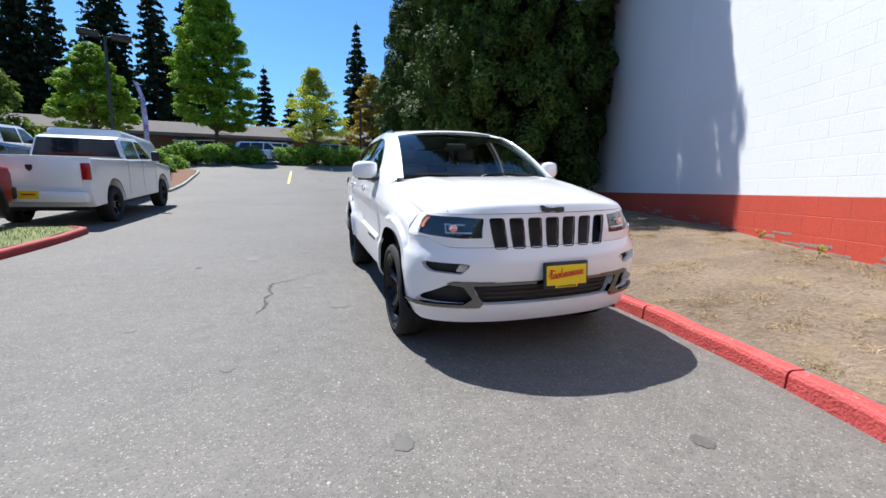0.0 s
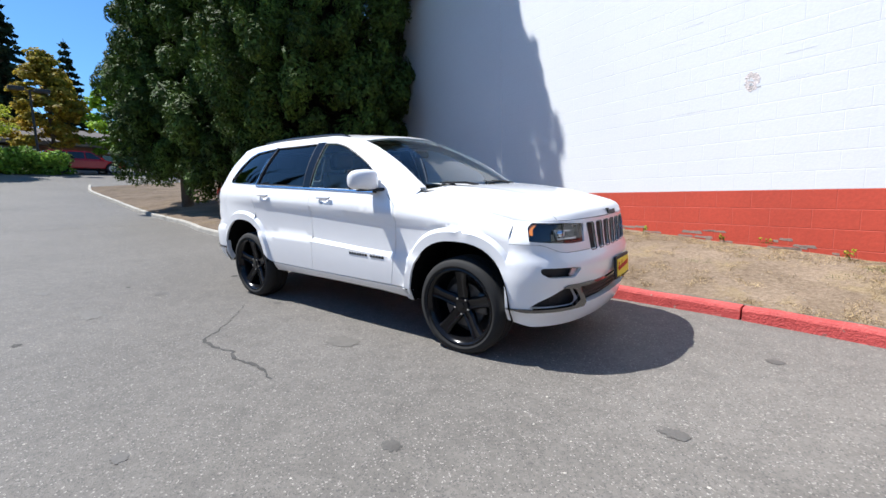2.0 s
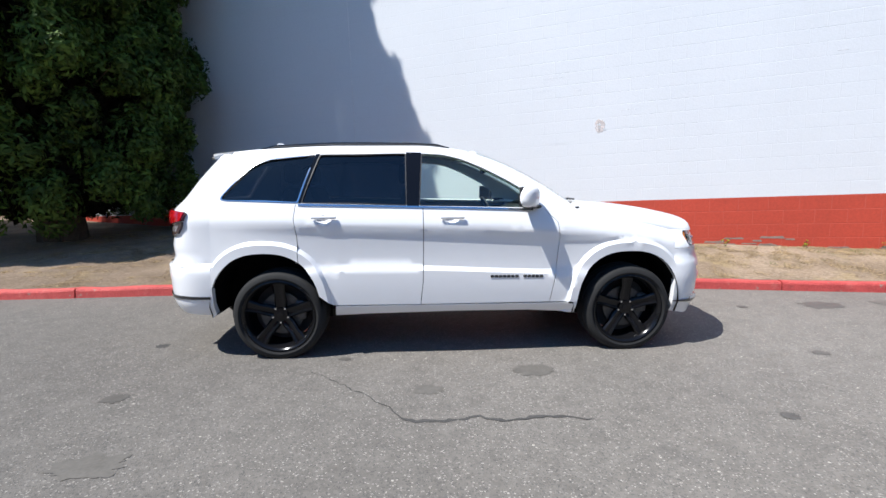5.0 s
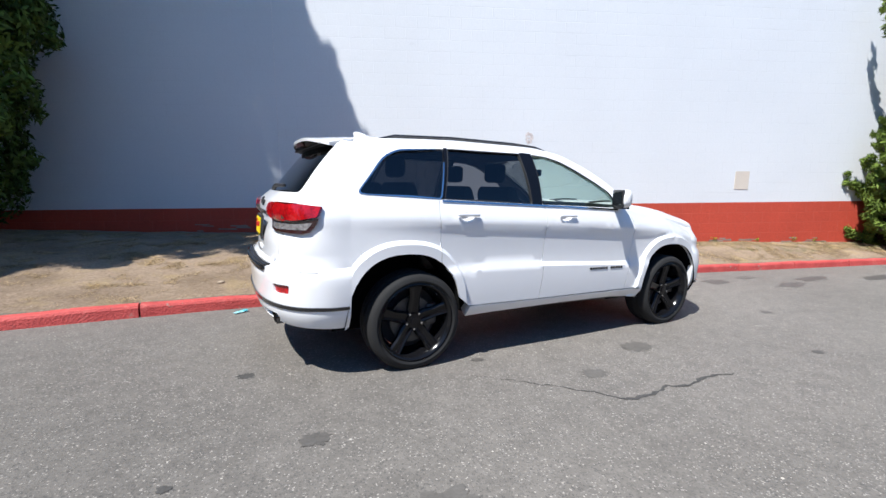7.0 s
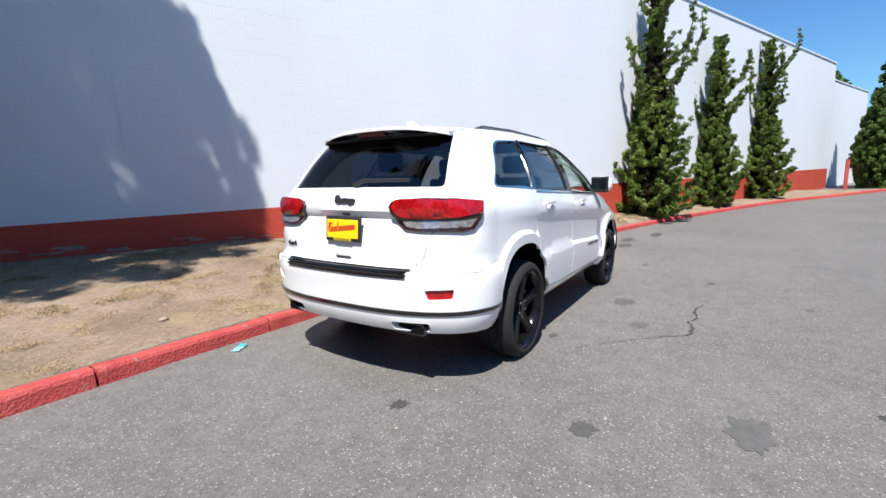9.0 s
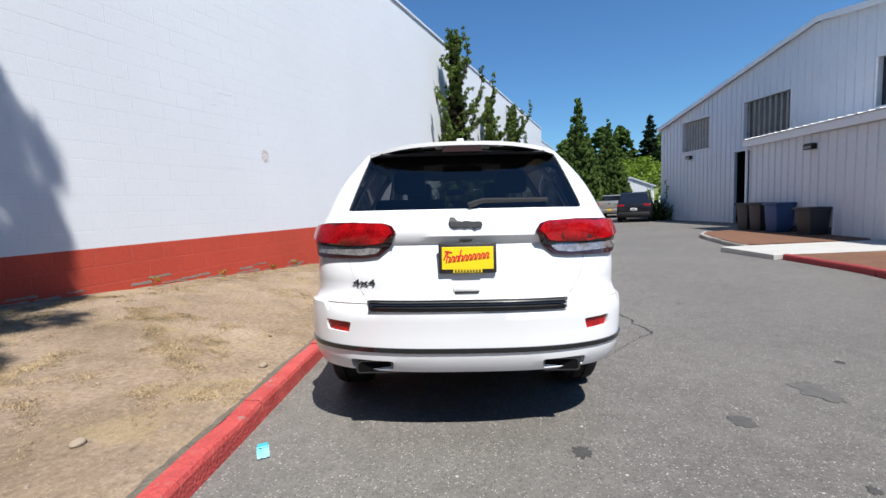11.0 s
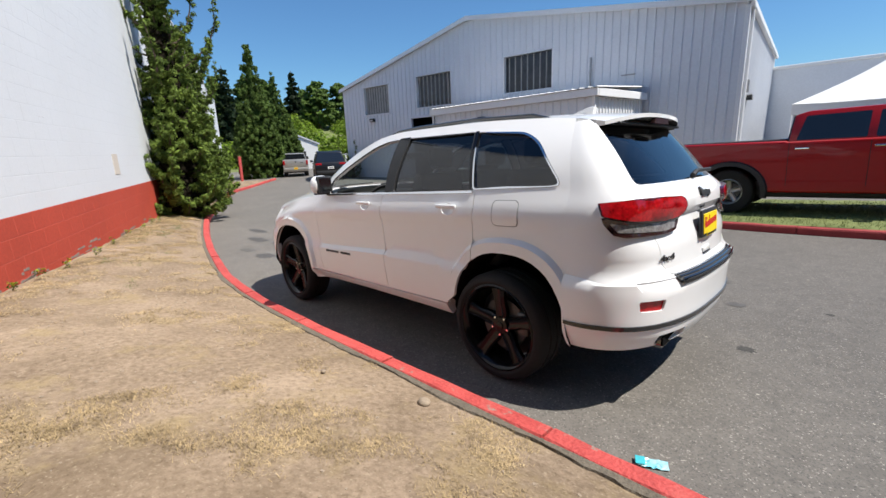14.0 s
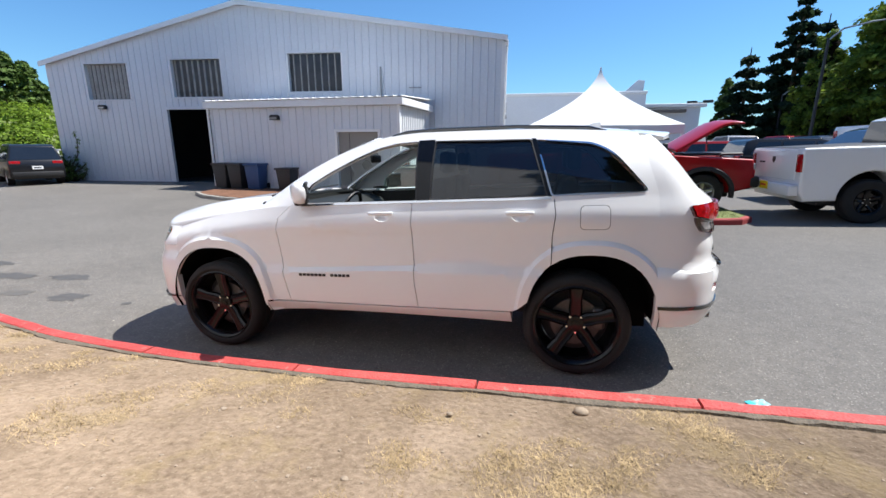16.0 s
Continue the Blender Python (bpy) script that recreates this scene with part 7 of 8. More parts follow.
def passenger_car(m, paint, label, tall=1.72, length=4.7, name="parked_car", glass_mat=None):
    """A plain estate or hatchback that faces +x."""
    v = thing(name, label, "car", m)
    L = length / 2
    fa, ra = L - 0.92, -L + 0.98
    bel = tall * 0.60
    top = [(L - 0.04, 0.42), (L, 0.62), (L - 0.08, bel * 0.80), (L - 1.15, bel * 0.97), (L - 1.25, bel), (-L + 0.10, bel + 0.04), (-L + 0.02, bel * 0.9), (-L, 0.62), (-L + 0.05, 0.40), (-L + 0.1, 0.32)]
    part("body", hull((top, 0.32), 1.84, [(ra, 0.40), (fa, 0.40)], 0.07, lambda x, z: 1 - 0.10 * smoothstep(L - 0.7, L, x) - 0.06 * smoothstep(-L + 0.5, -L, x)), paint, v, "", True)
    c, hw = cabin([(L - 1.20, bel - 0.02), (L - 1.95, tall - 0.07), (L - 2.2, tall), (-L + 0.55, tall - 0.02), (-L + 0.32, tall - 0.09), (-L + 0.10, bel - 0.02)], bel - 0.02, tall, 1.74, 1.32)
    part("cab", c, paint, v, "", True)
    g0, g1 = bel + 0.06, tall - 0.10
    side_glass(v, [[(L - 1.45, g0), (L - 2.02, g1), (0.02, g1 + 0.01), (0.0, g0)], [(-0.08, g0), (-0.06, g1 + 0.01), (-0.95, g1), (-0.98, g0)], [(-1.05, g0), (-1.02, g1), (-L + 0.62, g1 - 0.03), (-L + 0.36, g0)]], hw, M_AUTOGLASS)
    slab((L - 1.24, bel + 0.03), (L - 1.92, tall - 0.09), 1.70, 1.40, M_AUTOGLASS, v, "windscreen", "dark windscreen")
    slab((-L + 0.14, bel + 0.05), (-L + 0.31, tall - 0.12), 1.66, 1.40, M_AUTOGLASS, v, "rear_screen", "dark rear screen", lift=0.02)
    part("underbody", box((length - 0.6, 1.4, 0.2), (0, 0, 0.36), 0.03), M_BLACK, v)
    for x in (fa, ra):
        for s in (1, -1):
            hub = part("wheel", lathe([(0.0, 0.06), (0.20, 0.05), (0.225, 0.08), (0.24, 0.10)], 24), M_STEEL, v, "alloy wheel", True, Matrix.Translation((x, s * 0.80, 0.345)) @ (Matrix() if s > 0 else Matrix.Rotation(math.pi, 4, "Z")))
            part("tyre", lathe([(0.22, -0.11), (0.32, -0.11), (0.345, -0.08), (0.345, 0.08), (0.32, 0.11), (0.235, 0.105)], 32), M_TYRE, hub, "", True)
    for s in (1, -1):
        part("tail_light", box((0.07, 0.34, 0.15), (-L + 0.055, s * 0.66, bel * 0.93), 0.02, 2), M_LENS, v, "red tail light", True)
        part("headlight", box((0.10, 0.34, 0.13), (L - 0.10, s * 0.62, bel * 0.70), 0.03, 2), M_LAMPCLEAR, v, "clear headlight", True)
        part("door_mirror", box((0.10, 0.18, 0.13), (L - 1.48, s * 0.97, bel + 0.08), 0.03, 2), paint, v, "", True)
    pl = part("number_plate", box((0.02, 0.34, 0.13), (-L - 0.005, 0, bel * 0.74), 0.004), M_TRIM, v, "pale number plate")
    part("plate_bars", box((0.006, 0.22, 0.04), (-L - 0.016, 0, bel * 0.74)), M_BLACK, pl, "dark bar")
    part("rear_bumper", box((0.10, 1.60, 0.20), (-L + 0.03, 0, 0.50), 0.04, 2), M_BLACK, v, "", True)
    return v


def set_car(x, y, z, yaw, paint, label, **k):
    return passenger_car(Matrix.Translation((x, y, z)) @ Matrix.Rotation(radians(yaw), 4, "Z"), paint, label, **k)


set_car(21.3, -11.2, -0.03, -27, M_CARBLACK, "black SUV parked with its tail lights towards the yard", tall=1.70)
set_car(-9.3, -9.45, 0.52, 2, M_CARBLUE, "dark blue-black SUV parked beside the white pickup", tall=1.62, length=4.6)
set_car(-9.6, -13.4, 0.48, 183, M_CARBLACK, "black saloon in the nearer display row", tall=1.45, length=4.6)
set_car(-8.4, -16.2, 0.42, 178, M_TRUCKRED, "dark red hatchback in the nearer display row", tall=1.45, length=4.3)
for i, (x, y, p, lab) in enumerate(((-8.0, -22, M_CARBLACK, "black car in the far display row"), (-11.4, -23, M_CARGREY, "silver car in the far display row"), (-14.6, -24, M_TRUCKRED, "red car in the far display row"), (-18.0, -25, M_CARBLUE, "dark blue car in the far display row"), (-12.5, -17, M_CARBLACK, "black car in the nearer display row"), (-16.2, -17.5, M_CARGREY, "silver car in the nearer display row"), (-19.8, -18, M_WHITE, "white car in the nearer display row"), (-5.2, -28, M_WHITE, "white car beyond the tent"))):
    set_car(x, y, ground_z(x, y) + (0.1 if x < -10 else 0.0), 80 + 8 * (i % 3), p, lab, tall=1.45 + 0.2 * (i % 2), length=4.5)
set_car(-34.8, 5.6, 3.12, 95, M_TRUCKRED, "dark red car parked past the hedge", tall=1.5)
set_car(-34.2, -4.4, 3.02, 85, M_WHITE, "white SUV parked past the hedge", tall=1.68)
set_car(-43.5, -9.5, 4.0, 88, M_CARGREY, "silver car before the low shops", tall=1.5)
set_car(-43.0, -3.4, 4.0, 92, M_WHITE, "white car before the low shops", tall=1.5)
set_car(-43.0, 2.2, 4.0, 90, M_CARGREY, "grey car before the low shops", tall=1.6)
van = thing("panel_van", "white van with a rounded roof behind the pickups", "van", Matrix.Translation((-14.6, -8.2, 0.75)) @ Matrix.Rotation(radians(182), 4, "Z"))
part("body", hull(([(2.6, 0.5), (2.65, 0.95), (2.0, 1.25), (1.3, 1.95), (0.9, 2.1), (-2.5, 2.1), (-2.62, 1.9), (-2.65, 0.5), (-2.5, 0.38)], 0.38), 1.95, [(-1.7, 0.42), (1.7, 0.42)], 0.14), M_WHITE, van, "", True)
for x in (1.7, -1.7):
    for s in (1, -1):
        part("wheel", lathe([(0.0, 0.08), (0.22, 0.08), (0.24, 0.11), (0.34, 0.11), (0.36, 0.06), (0.36, -0.10)], 28), M_TYRE, van, "", True, Matrix.Translation((x, s * 0.84, 0.36)) @ (Matrix() if s > 0 else Matrix.Rotation(math.pi, 4, "Z")))

# ---- islands and yard of the workshop ----
isle_edge = spline([(-5.2, -5.75), (-4.9, -5.42), (-3.8, -5.36), (-1.7, -5.5), (0.0, -5.93), (2.6, -6.7), (4.3, -6.85)])
isle = thing("kerb", "dark red painted kerb round the grass island", "kerb", kind="structure")
M_KERB2 = mat("dull_red_kerb", (0.30, 0.035, 0.035), 0.75, var=0.2, scale=5.0, fine=50.0, bump=0.4, rnd=0.2)
kerb_run(isle_edge, -5.2, 4.3, 1.5, M_KERB2, isle, side=-1.0)


def isle_z(x, y):
    return ground_z(x, isle_edge(max(-5.2, min(4.3, x)))) + 0.11 - 0.02 * smoothstep(-6, -9, y) + 0.012 * noise.noise((x * 2.3, y * 2.3, 1))


def isle_sheet(name, x0, x1, back, material, label):
    xs, ts = steps((x0, x1, 0.25)), [i / 14 for i in range(15)]
    verts = []
    for x in xs:
        y0 = isle_edge(x) - 0.15
        for t in ts:
            y = y0 + (back - y0) * t
            verts.append((x, y, isle_z(x, y)))
    n = len(ts)
    faces = [(i * n + j, i * n + j + 1, (i + 1) * n + j + 1, (i + 1) * n + j) for i in range(len(xs) - 1) for j in range(n - 1)]
    return tagged(obj(name, verts, faces, material, None, "", True), label, "ground", kind="structure")


isle_sheet("grass_bed", -5.15, 0.4, -9.3, M_GRASS, "short dry green grass under the red pickup")
isle_sheet("mulch_bed", 0.4, 4.3, -10.4, M_MULCH, "brown bark mulch bed by the annex")
slab_bm = box((1.75, 4.0, 0.12), (5.25, -8.7, 0.0), 0.01)
tagged(part("footpath", slab_bm, mat("pale_concrete", (0.46, 0.44, 0.40), 0.85, var=0.12, scale=2, fine=30, bump=0.3), None), "pale concrete path up to the annex door", "path", kind="structure")
pad2 = thing("concrete_pad", "pale concrete pad under the condenser units", "pad", kind="structure")
part("slab", box((2.35, 1.5, 0.08), (2.35, -9.6, 0.09), 0.01), mat("pad_concrete", (0.33, 0.31, 0.27), 0.85, var=0.12, scale=2, fine=30), pad2)
bed1 = prism(rounded([(6.2, -7.35), (7.8, -7.75), (9.6, -8.3), (10.4, -8.9), (10.7, -10.7), (6.15, -10.55)], 0.3), 0.14, "Z", -0.06)
tagged(part("bin_island", bed1, M_MULCH, None), "mulch island with a pale edge beside the annex", "ground", kind="structure")
edge_y = spline([(6.2, -7.3), (7.8, -7.7), (9.6, -8.2), (10.45, -8.8)])
kerb3 = thing("kerb", "pale concrete kerb round the bin island", "kerb", kind="structure")
kerb_run(edge_y, 6.15, 10.45, 1.4, M_CONC, kerb3, side=-1.0)


def condenser(x, y, yaw, h, label):
    v = thing("condenser_unit", label, "air conditioner", Matrix.Translation((x, y, 0.15)) @ Matrix.Rotation(radians(yaw), 4, "Z"), group="condenser units on the pad")
    part("casing", box((0.92, 0.86, h), (0, 0, h / 2), 0.025, 2), M_HVAC, v, "", True)
    for i in range(9):
        part("louvre", box((0.012, 0.05, h - 0.18), (-0.466, -0.34 + 0.085 * i, h / 2 - 0.02), 0.003), M_BLACK, v)
    part("louvre_panel", box((0.01, 0.76, h - 0.14), (-0.458, 0, h / 2 - 0.02)), M_DARK, v, "dark coil behind the louvres")
    part("louvre_panel", box((0.70, 0.01, h - 0.2), (0, 0.431, h / 2 - 0.02)), M_STEEL, v)
    part("fan_guard", lathe([(0.06, h + 0.02), (0.32, h + 0.035), (0.34, h), (0.30, h)], 28, "Z"), M_BLACK, v)
    for k in (-0.2, 0.12):
        part("vent_cap", lathe([(0.07, h), (0.07, h + 0.20), (0.10, h + 0.22), (0.10, h + 0.32), (0.0, h + 0.33)], 16, "Z"), M_CHROME, v, "bright flue cap", True, Matrix.Translation((0.1, k, 0)))
    return v


condenser(2.95, -9.35, 0, 0.88, "beige condenser unit with black louvres")
condenser(1.75, -9.75, 0, 0.88, "beige condenser unit with black louvres")
pipe = bmesh.new()
limb_mesh(pipe, [(2.2, -9.0, 0.2), (2.2, -8.85, 0.45), (1.6, -8.9, 0.5), (1.3, -9.0, 0.3), (1.3, -9.3, 0.2)], 0.035, 0.035, 8)
tagged(part("insulated_pipe", pipe, M_BLACK, None, "", True), "black insulated pipes between the condensers", "pipe")


def wheelie_bin(x, y, mt, label, h=1.02):
    v = thing("wheelie_bin", label, "bin", Matrix.Translation((x, y, 0.08)), group="bins by the annex")
    bm = box((0.56, 0.60, h), (0, 0, h / 2), 0.03, 2)
    for q in bm.verts:
        k = 0.82 + 0.18 * q.co.z / h
        q.co.x *= k; q.co.y *= k
    part("tub", bm, mt, v, "", True)
    part("lid", box((0.62, 0.68, 0.07), (0, 0.02, h + 0.03), 0.025, 2), mt, v, "", True)
    part("handle", tube((-0.22, -0.34, h - 0.02), (0.22, -0.34, h - 0.02), 0.018), M_BLACK, v)
    for s in (1, -1):
        part("bin_wheel", tube((s * 0.24, -0.30, 0.10), (s * 0.29, -0.30, 0.10), 0.10), M_BLACK, v)


for x, mt, lab in ((10.6, M_BINBLACK, "dark green-black wheelie bin"), (9.95, M_BINBLACK, "dark green-black wheelie bin"), (9.2, M_BINBLUE, "blue recycling wheelie bin"), (7.9, M_BINBLACK, "dark grey wheelie bin")):
    wheelie_bin(x, -10.42 - 0.03 * (x - 8), mt, lab, 0.86 if x > 8 else 0.72)

# ---- marquee ----
tent = thing("marquee_tent", "white peaked marquee on thin legs", "tent", Matrix.Translation((-3.75, -20.8, 0.15)))
bm = bmesh.new()
N = 24
rows = []
for j in range(N + 1):
    k = j / N
    half = 3.3 * (1 - k) ** 1.75 + 0.03
    z = 2.45 + 2.95 * k
    rows.append([(half, z)])
ringv = []
for half, z in [r[0] for r in rows]:
    c = []
    for side_i in range(4):
        for i in range(6):
            t = i / 6
            a, b = [((1, 1), (-1, 1)), ((-1, 1), (-1, -1)), ((-1, -1), (1, -1)), ((1, -1), (1, 1))][side_i]
            sag = 0.06 * math.sin(math.pi * t) * half / 3.3
            c.append(bm.verts.new(((a[0] + (b[0] - a[0]) * t) * half, (a[1] + (b[1] - a[1]) * t) * half, z - sag)))
    ringv.append(c)
for p, q in zip(ringv, ringv[1:]):
    for i in range(24):
        bm.faces.new((p[i], p[(i + 1) % 24], q[(i + 1) % 24], q[i]))
bm.faces.new(ringv[-1])
part("canopy", bm, M_TENT, tent, "", True)
for k, (sx, sy, w, d) in enumerate(((0, 3.31, 6.6, 0.02), (0, -3.31, 6.6, 0.02), (3.31, 0, 0.02, 6.6), (-3.31, 0, 0.02, 6.6))):
    part("valance", box((w, d, 0.36), (sx, sy, 2.25), 0.004), M_TENT, tent)
for sx in (1, -1):
    for sy in (1, -1):
        part("leg", tube((sx * 3.25, sy * 3.25, -0.2), (sx * 3.25, sy * 3.25, 2.4), 0.05), M_TRIM, tent)

# ---- lower showroom beyond the tent ----
show = thing("showroom_building", "low grey rendered showroom behind the marquee", "building", Matrix.Translation((0, 0, 0)))
part("wall", box((10.5, 0.3, 5.2), (-2.0, -27.0, 2.3), 0.01), M_METAL, show)
part("wall", box((5.0, 0.3, 4.3), (-8.4, -28.5, 2.0), 0.01), M_METAL, show)
part("roof", box((14, 7, 0.2), (-3.0, -31.5, 3.9), 0.01), M_ROOF, show)
part("cornice", box((5.4, 0.5, 0.22), (-8.5, -28.4, 4.25), 0.02), M_TRIM, show)
part("cornice", box((10.6, 0.5, 0.16), (-2.0, -27.0, 4.95), 0.02), M_TRIM, show)
part("sign_pylon", prism([(-0.5, 0), (0.6, 0), (0.7, 1.5), (0.3, 1.55), (-0.5, 0.8)], 0.4, "Y", 0, 0.01), M_METAL, show, "", False, Matrix.Translation((-6.6, -28.0, 4.3)) @ Matrix.Rotation(math.pi, 4, "Z"))
part("window_band", box((6, 0.1, 1.6), (-3.0, -26.83, 1.4), 0.01), M_AUTOGLASS, show)

# ---- end of the drive ----
shed = thing("small_white_building", "small white gabled building at the end of the drive", "building", Matrix.Translation((38.7, -18.1, -0.05)) @ Matrix.Rotation(radians(-28), 4, "Z"))
part("wall", prism([(-1.9, -0.5), (1.9, -0.5), (1.9, 2.5), (0, 3.3), (-1.9, 2.5)], 5.0, "X", 0), M_TRIM, shed)
# no hole in the wall: a near-black slab gives the doorway's shaded inside
part("opening", box((0.1, 1.6, 1.8), (-0.02, 0.1, 0.9)), M_DARK, shed, "dark panel standing for the shade in an open doorway")
part("roof", prism([(-2.1, 2.42), (0, 3.32), (2.1, 2.42), (2.1, 2.54), (0, 3.46), (-2.1, 2.54)], 5.2, "X", -0.1), M_METAL, shed)
fence = thing("rail_fence", "pale post-and-rail fence past the workshop", "fence", Matrix.Translation((0, 0, 0)))
for i in range(9):
    part("post", box((0.09, 0.09, 1.5), (24 + 2.2 * i, -15.2 - 0.9 * i, 0.6), 0.01), M_TRIM, fence)
for z in (0.55, 1.0, 1.35):
    part("rail", tube((24, -15.2, z), (41.6, -22.4, z), 0.035), M_TRIM, fence)
sign = thing("wooden_sign", "small brown wooden sign on two posts", "sign", Matrix.Translation((32.4, -10.1, -0.2)) @ Matrix.Rotation(radians(25), 4, "Z"))
for s in (-0.22, 0.22):
    part("post", box((0.09, 0.09, 1.2), (0, s, 0.55), 0.008), M_WOOD, sign)
part("board", box((0.05, 0.62, 0.34), (-0.07, 0, 1.18), 0.01), M_WOOD, sign)
part("board_bars", box((0.006, 0.4, 0.05), (-0.1, 0, 1.22)), M_TRIM, sign, "pale bar of lettering")
for (x, y), h, r, sd in (((28.2, -9.9), 9.0, 1.45, 32), ((36.0, -15.0), 8.5, 1.75, 33)):
    column_conifer((x, y, -0.15), h, r, sd, L_ARBOR, "dense conical green arborvitae", 70000, 0.060, start=0.15, sharp=1.35, name="arborvitae", ragged=0.22, clump=0.55, aspect=2.6, heart=L_ARBOR)
post = thing("marker_post", "weathered red painted post behind the kerb bend", "post", Matrix.Translation((26.4, -7.75, 0.0)) @ Matrix.Rotation(radians(-3), 4, "Y"))
part("shaft", box((0.15, 0.15, 1.75), (0, 0, 0.65), 0.012), M_KERB, post)
part("cap", box((0.17, 0.17, 0.04), (0, 0, 1.54), 0.012), M_WOOD, post, "bleached bare top")
twisty_juniper((20.15, -12.0, -0.05), 0.95, 41, "low dark shrub at the workshop corner", 0.8, 5000)

# ---- hill and woods beyond the drive ----
def hill_z(x, y):
    d = smoothstep(40, 110, x - 0.25 * y * 0 + 0.2 * (-y))
    return -0.4 + 9.0 * d + 0.6 * noise.noise((x * 0.06, y * 0.06, 0))


hill_xs, hill_ys = steps((38, 160, 4)), steps((-130, 25, 5))
hl_ob = sheet("hillside", hill_xs, hill_ys, hill_z, M_GRASS)
tagged(hl_ob, "green scrub hillside beyond the drive", "hill", kind="structure")
rng = random.Random(5)
cs, rs = [], []
for i in range(520):
    x, y = rng.uniform(41, 120), rng.uniform(-110, 15)
    w = rng.uniform(1.2, 2.6)
    cs.append((x, y, hill_z(x, y) + w * 0.4)); rs.append((w, w, w * 0.8))
scrub = leaves("hillside_scrub", cs, rs, 120000, 0.32, L_HILL, None, 6, flat=0.5, shell=0.5)
tagged(scrub, "bright green scrub and brambles on the hillside", "scrub", kind="stuff")
for i in range(26):
    x, y = 62 + rng.uniform(-8, 40), -75 + 3.6 * i + rng.uniform(-2, 2)
    if i % 5 == 0:
        fir((x, y, hill_z(x, y)), rng.uniform(9, 13), 2.6, 100 + i, count=3500, size=0.55)
    else:
        leafy_tree((x, y, hill_z(x, y)), rng.uniform(6.5, 9.5), rng.uniform(2.8, 4.2), 100 + i, L_ARBOR, "dark green woodland tree on the hillside", 5000, 0.45, clear=0.8, name="woodland_tree")

# ---- far parking lot, hedge, shops and woods behind the car ----
def hedge(x0, y0, x1, y1, w, h, z, seed, label):
    t = thing("hedge", label, "hedge")
    n = int(math.hypot(x1 - x0, y1 - y0) / 0.7)
    r2 = random.Random(seed)
    c, q = [], []
    for i in range(n):
        f = (i + 0.5) / n
        for k in range(4):
            s = r2.uniform(0.45, 0.8)
            c.append((x0 + (x1 - x0) * f + r2.uniform(-w, w), y0 + (y1 - y0) * f + r2.uniform(-0.3, 0.3), z + h * r2.uniform(0.2, 0.75)))
            q.append((s, s, s * 0.8))
    leaves("foliage", c, q, n * 1100, 0.13, L_HEDGE, t, seed, flat=0.4)
    bm = bmesh.new()
    for i in range(0, n, 2):
        f = (i + 0.5) / n
        limb_mesh(bm, [(x0 + (x1 - x0) * f, y0 + (y1 - y0) * f, z - 0.3), (x0 + (x1 - x0) * f + 0.1, y0 + (y1 - y0) * f, z + h * 0.7)], 0.04, 0.02, 5)
    part("stems", bm, M_BARK, t)
    return t


hedge(-33.6, -3.6, -33.6, 4.6, 0.8, 1.7, 2.85, 51, "clipped green hedge along the far lot edge")
hedge(-30.6, -10.6, -33.2, -4.6, 0.7, 1.5, 2.75, 52, "shaded green hedge along the far lot edge")
hedge(-22.0, -9.3, -28.5, -9.6, 0.8, 1.1, 1.75, 53, "green shrubs on the planted island")
isl_y = spline([(-27.5, -8.6), (-26.9, -7.9), (-23.4, -7.5), (-16.5, -6.95), (-15.2, -7.3)])
kerb4 = thing("kerb", "grey concrete kerb of the planted island", "kerb", kind="structure")
kerb_run(isl_y, -27.5, -15.2, 1.5, M_CONC, kerb4, side=-1.0)
xs = steps((-27.3, -15.4, 0.6))
tagged(obj("planted_island", [(x, isl_y(x) - 0.14 - 6 * t, ground_z(x, 0) + 0.12 + 0.25 * math.sin(math.pi * t)) for x in xs for t in (0, 0.12, 0.3, 0.5, 0.75, 1)], [(i * 6 + j, i * 6 + j + 1, i * 6 + 7 + j, i * 6 + 6 + j) for i in range(len(xs) - 1) for j in range(5)], M_MULCH, None, "", True), "bark-covered planted island", "ground", kind="structure")
for y, x0, x1, mt, lab in ((-2.35, -21.2, -28.6, M_PAINTLINE, "faded yellow parking line"), (0.6, -29.5, -31.2, M_WHITELINE, "worn white road mark")):
    xs = steps((x1, x0, 0.5))
    tagged(obj("road_line", [(x, y + s, ground_z(x, y) + 0.006) for x in xs for s in (-0.07, 0.07)], [(2 * i, 2 * i + 2, 2 * i + 3, 2 * i + 1) for i in range(len(xs) - 1)], mt), lab, "road marking", kind="structure")
leafy_tree((-24.0, -12.2, 1.95), 6.3, 2.25, 61, L_MAPLE, "light green maple on the planted island", 42000, 0.085, clear=2.2, airy=1.3)
leafy_tree((-39.9, -8.9, 3.7), 17.0, 3.7, 62, L_MAPLE, "tall bright green maple by the hedge", 78000, 0.13, clear=2.5, airy=2.6, pointed=0.7)
leafy_tree((-34.4, -0.5, 3.0), 7.9, 3.3, 63, L_YELLOW, "airy yellow-green young tree behind the hedge", 20000, 0.09, clear=2.0, airy=1.0, pointed=1.2)
leafy_tree((-40.5, 5.4, 3.6), 8.6, 3.0, 64, L_ORANGE, "tree with leaves turning orange", 15000, 0.17, clear=1.8)
leafy_tree((-37.0, 9.5, 3.2), 9.0, 3.2, 65, L_MAPLE, "green tree behind the cedars", 12000, 0.2, clear=1.8)
shops = thing("shop_building", "long low brown-roofed row of shops", "building", Matrix.Translation((-50.5, -8, 4.35)))
part("wall", box((6, 90, 2.4), (0, -6, 0.75), 0.02), M_BRICK, shops, "brown brick front")
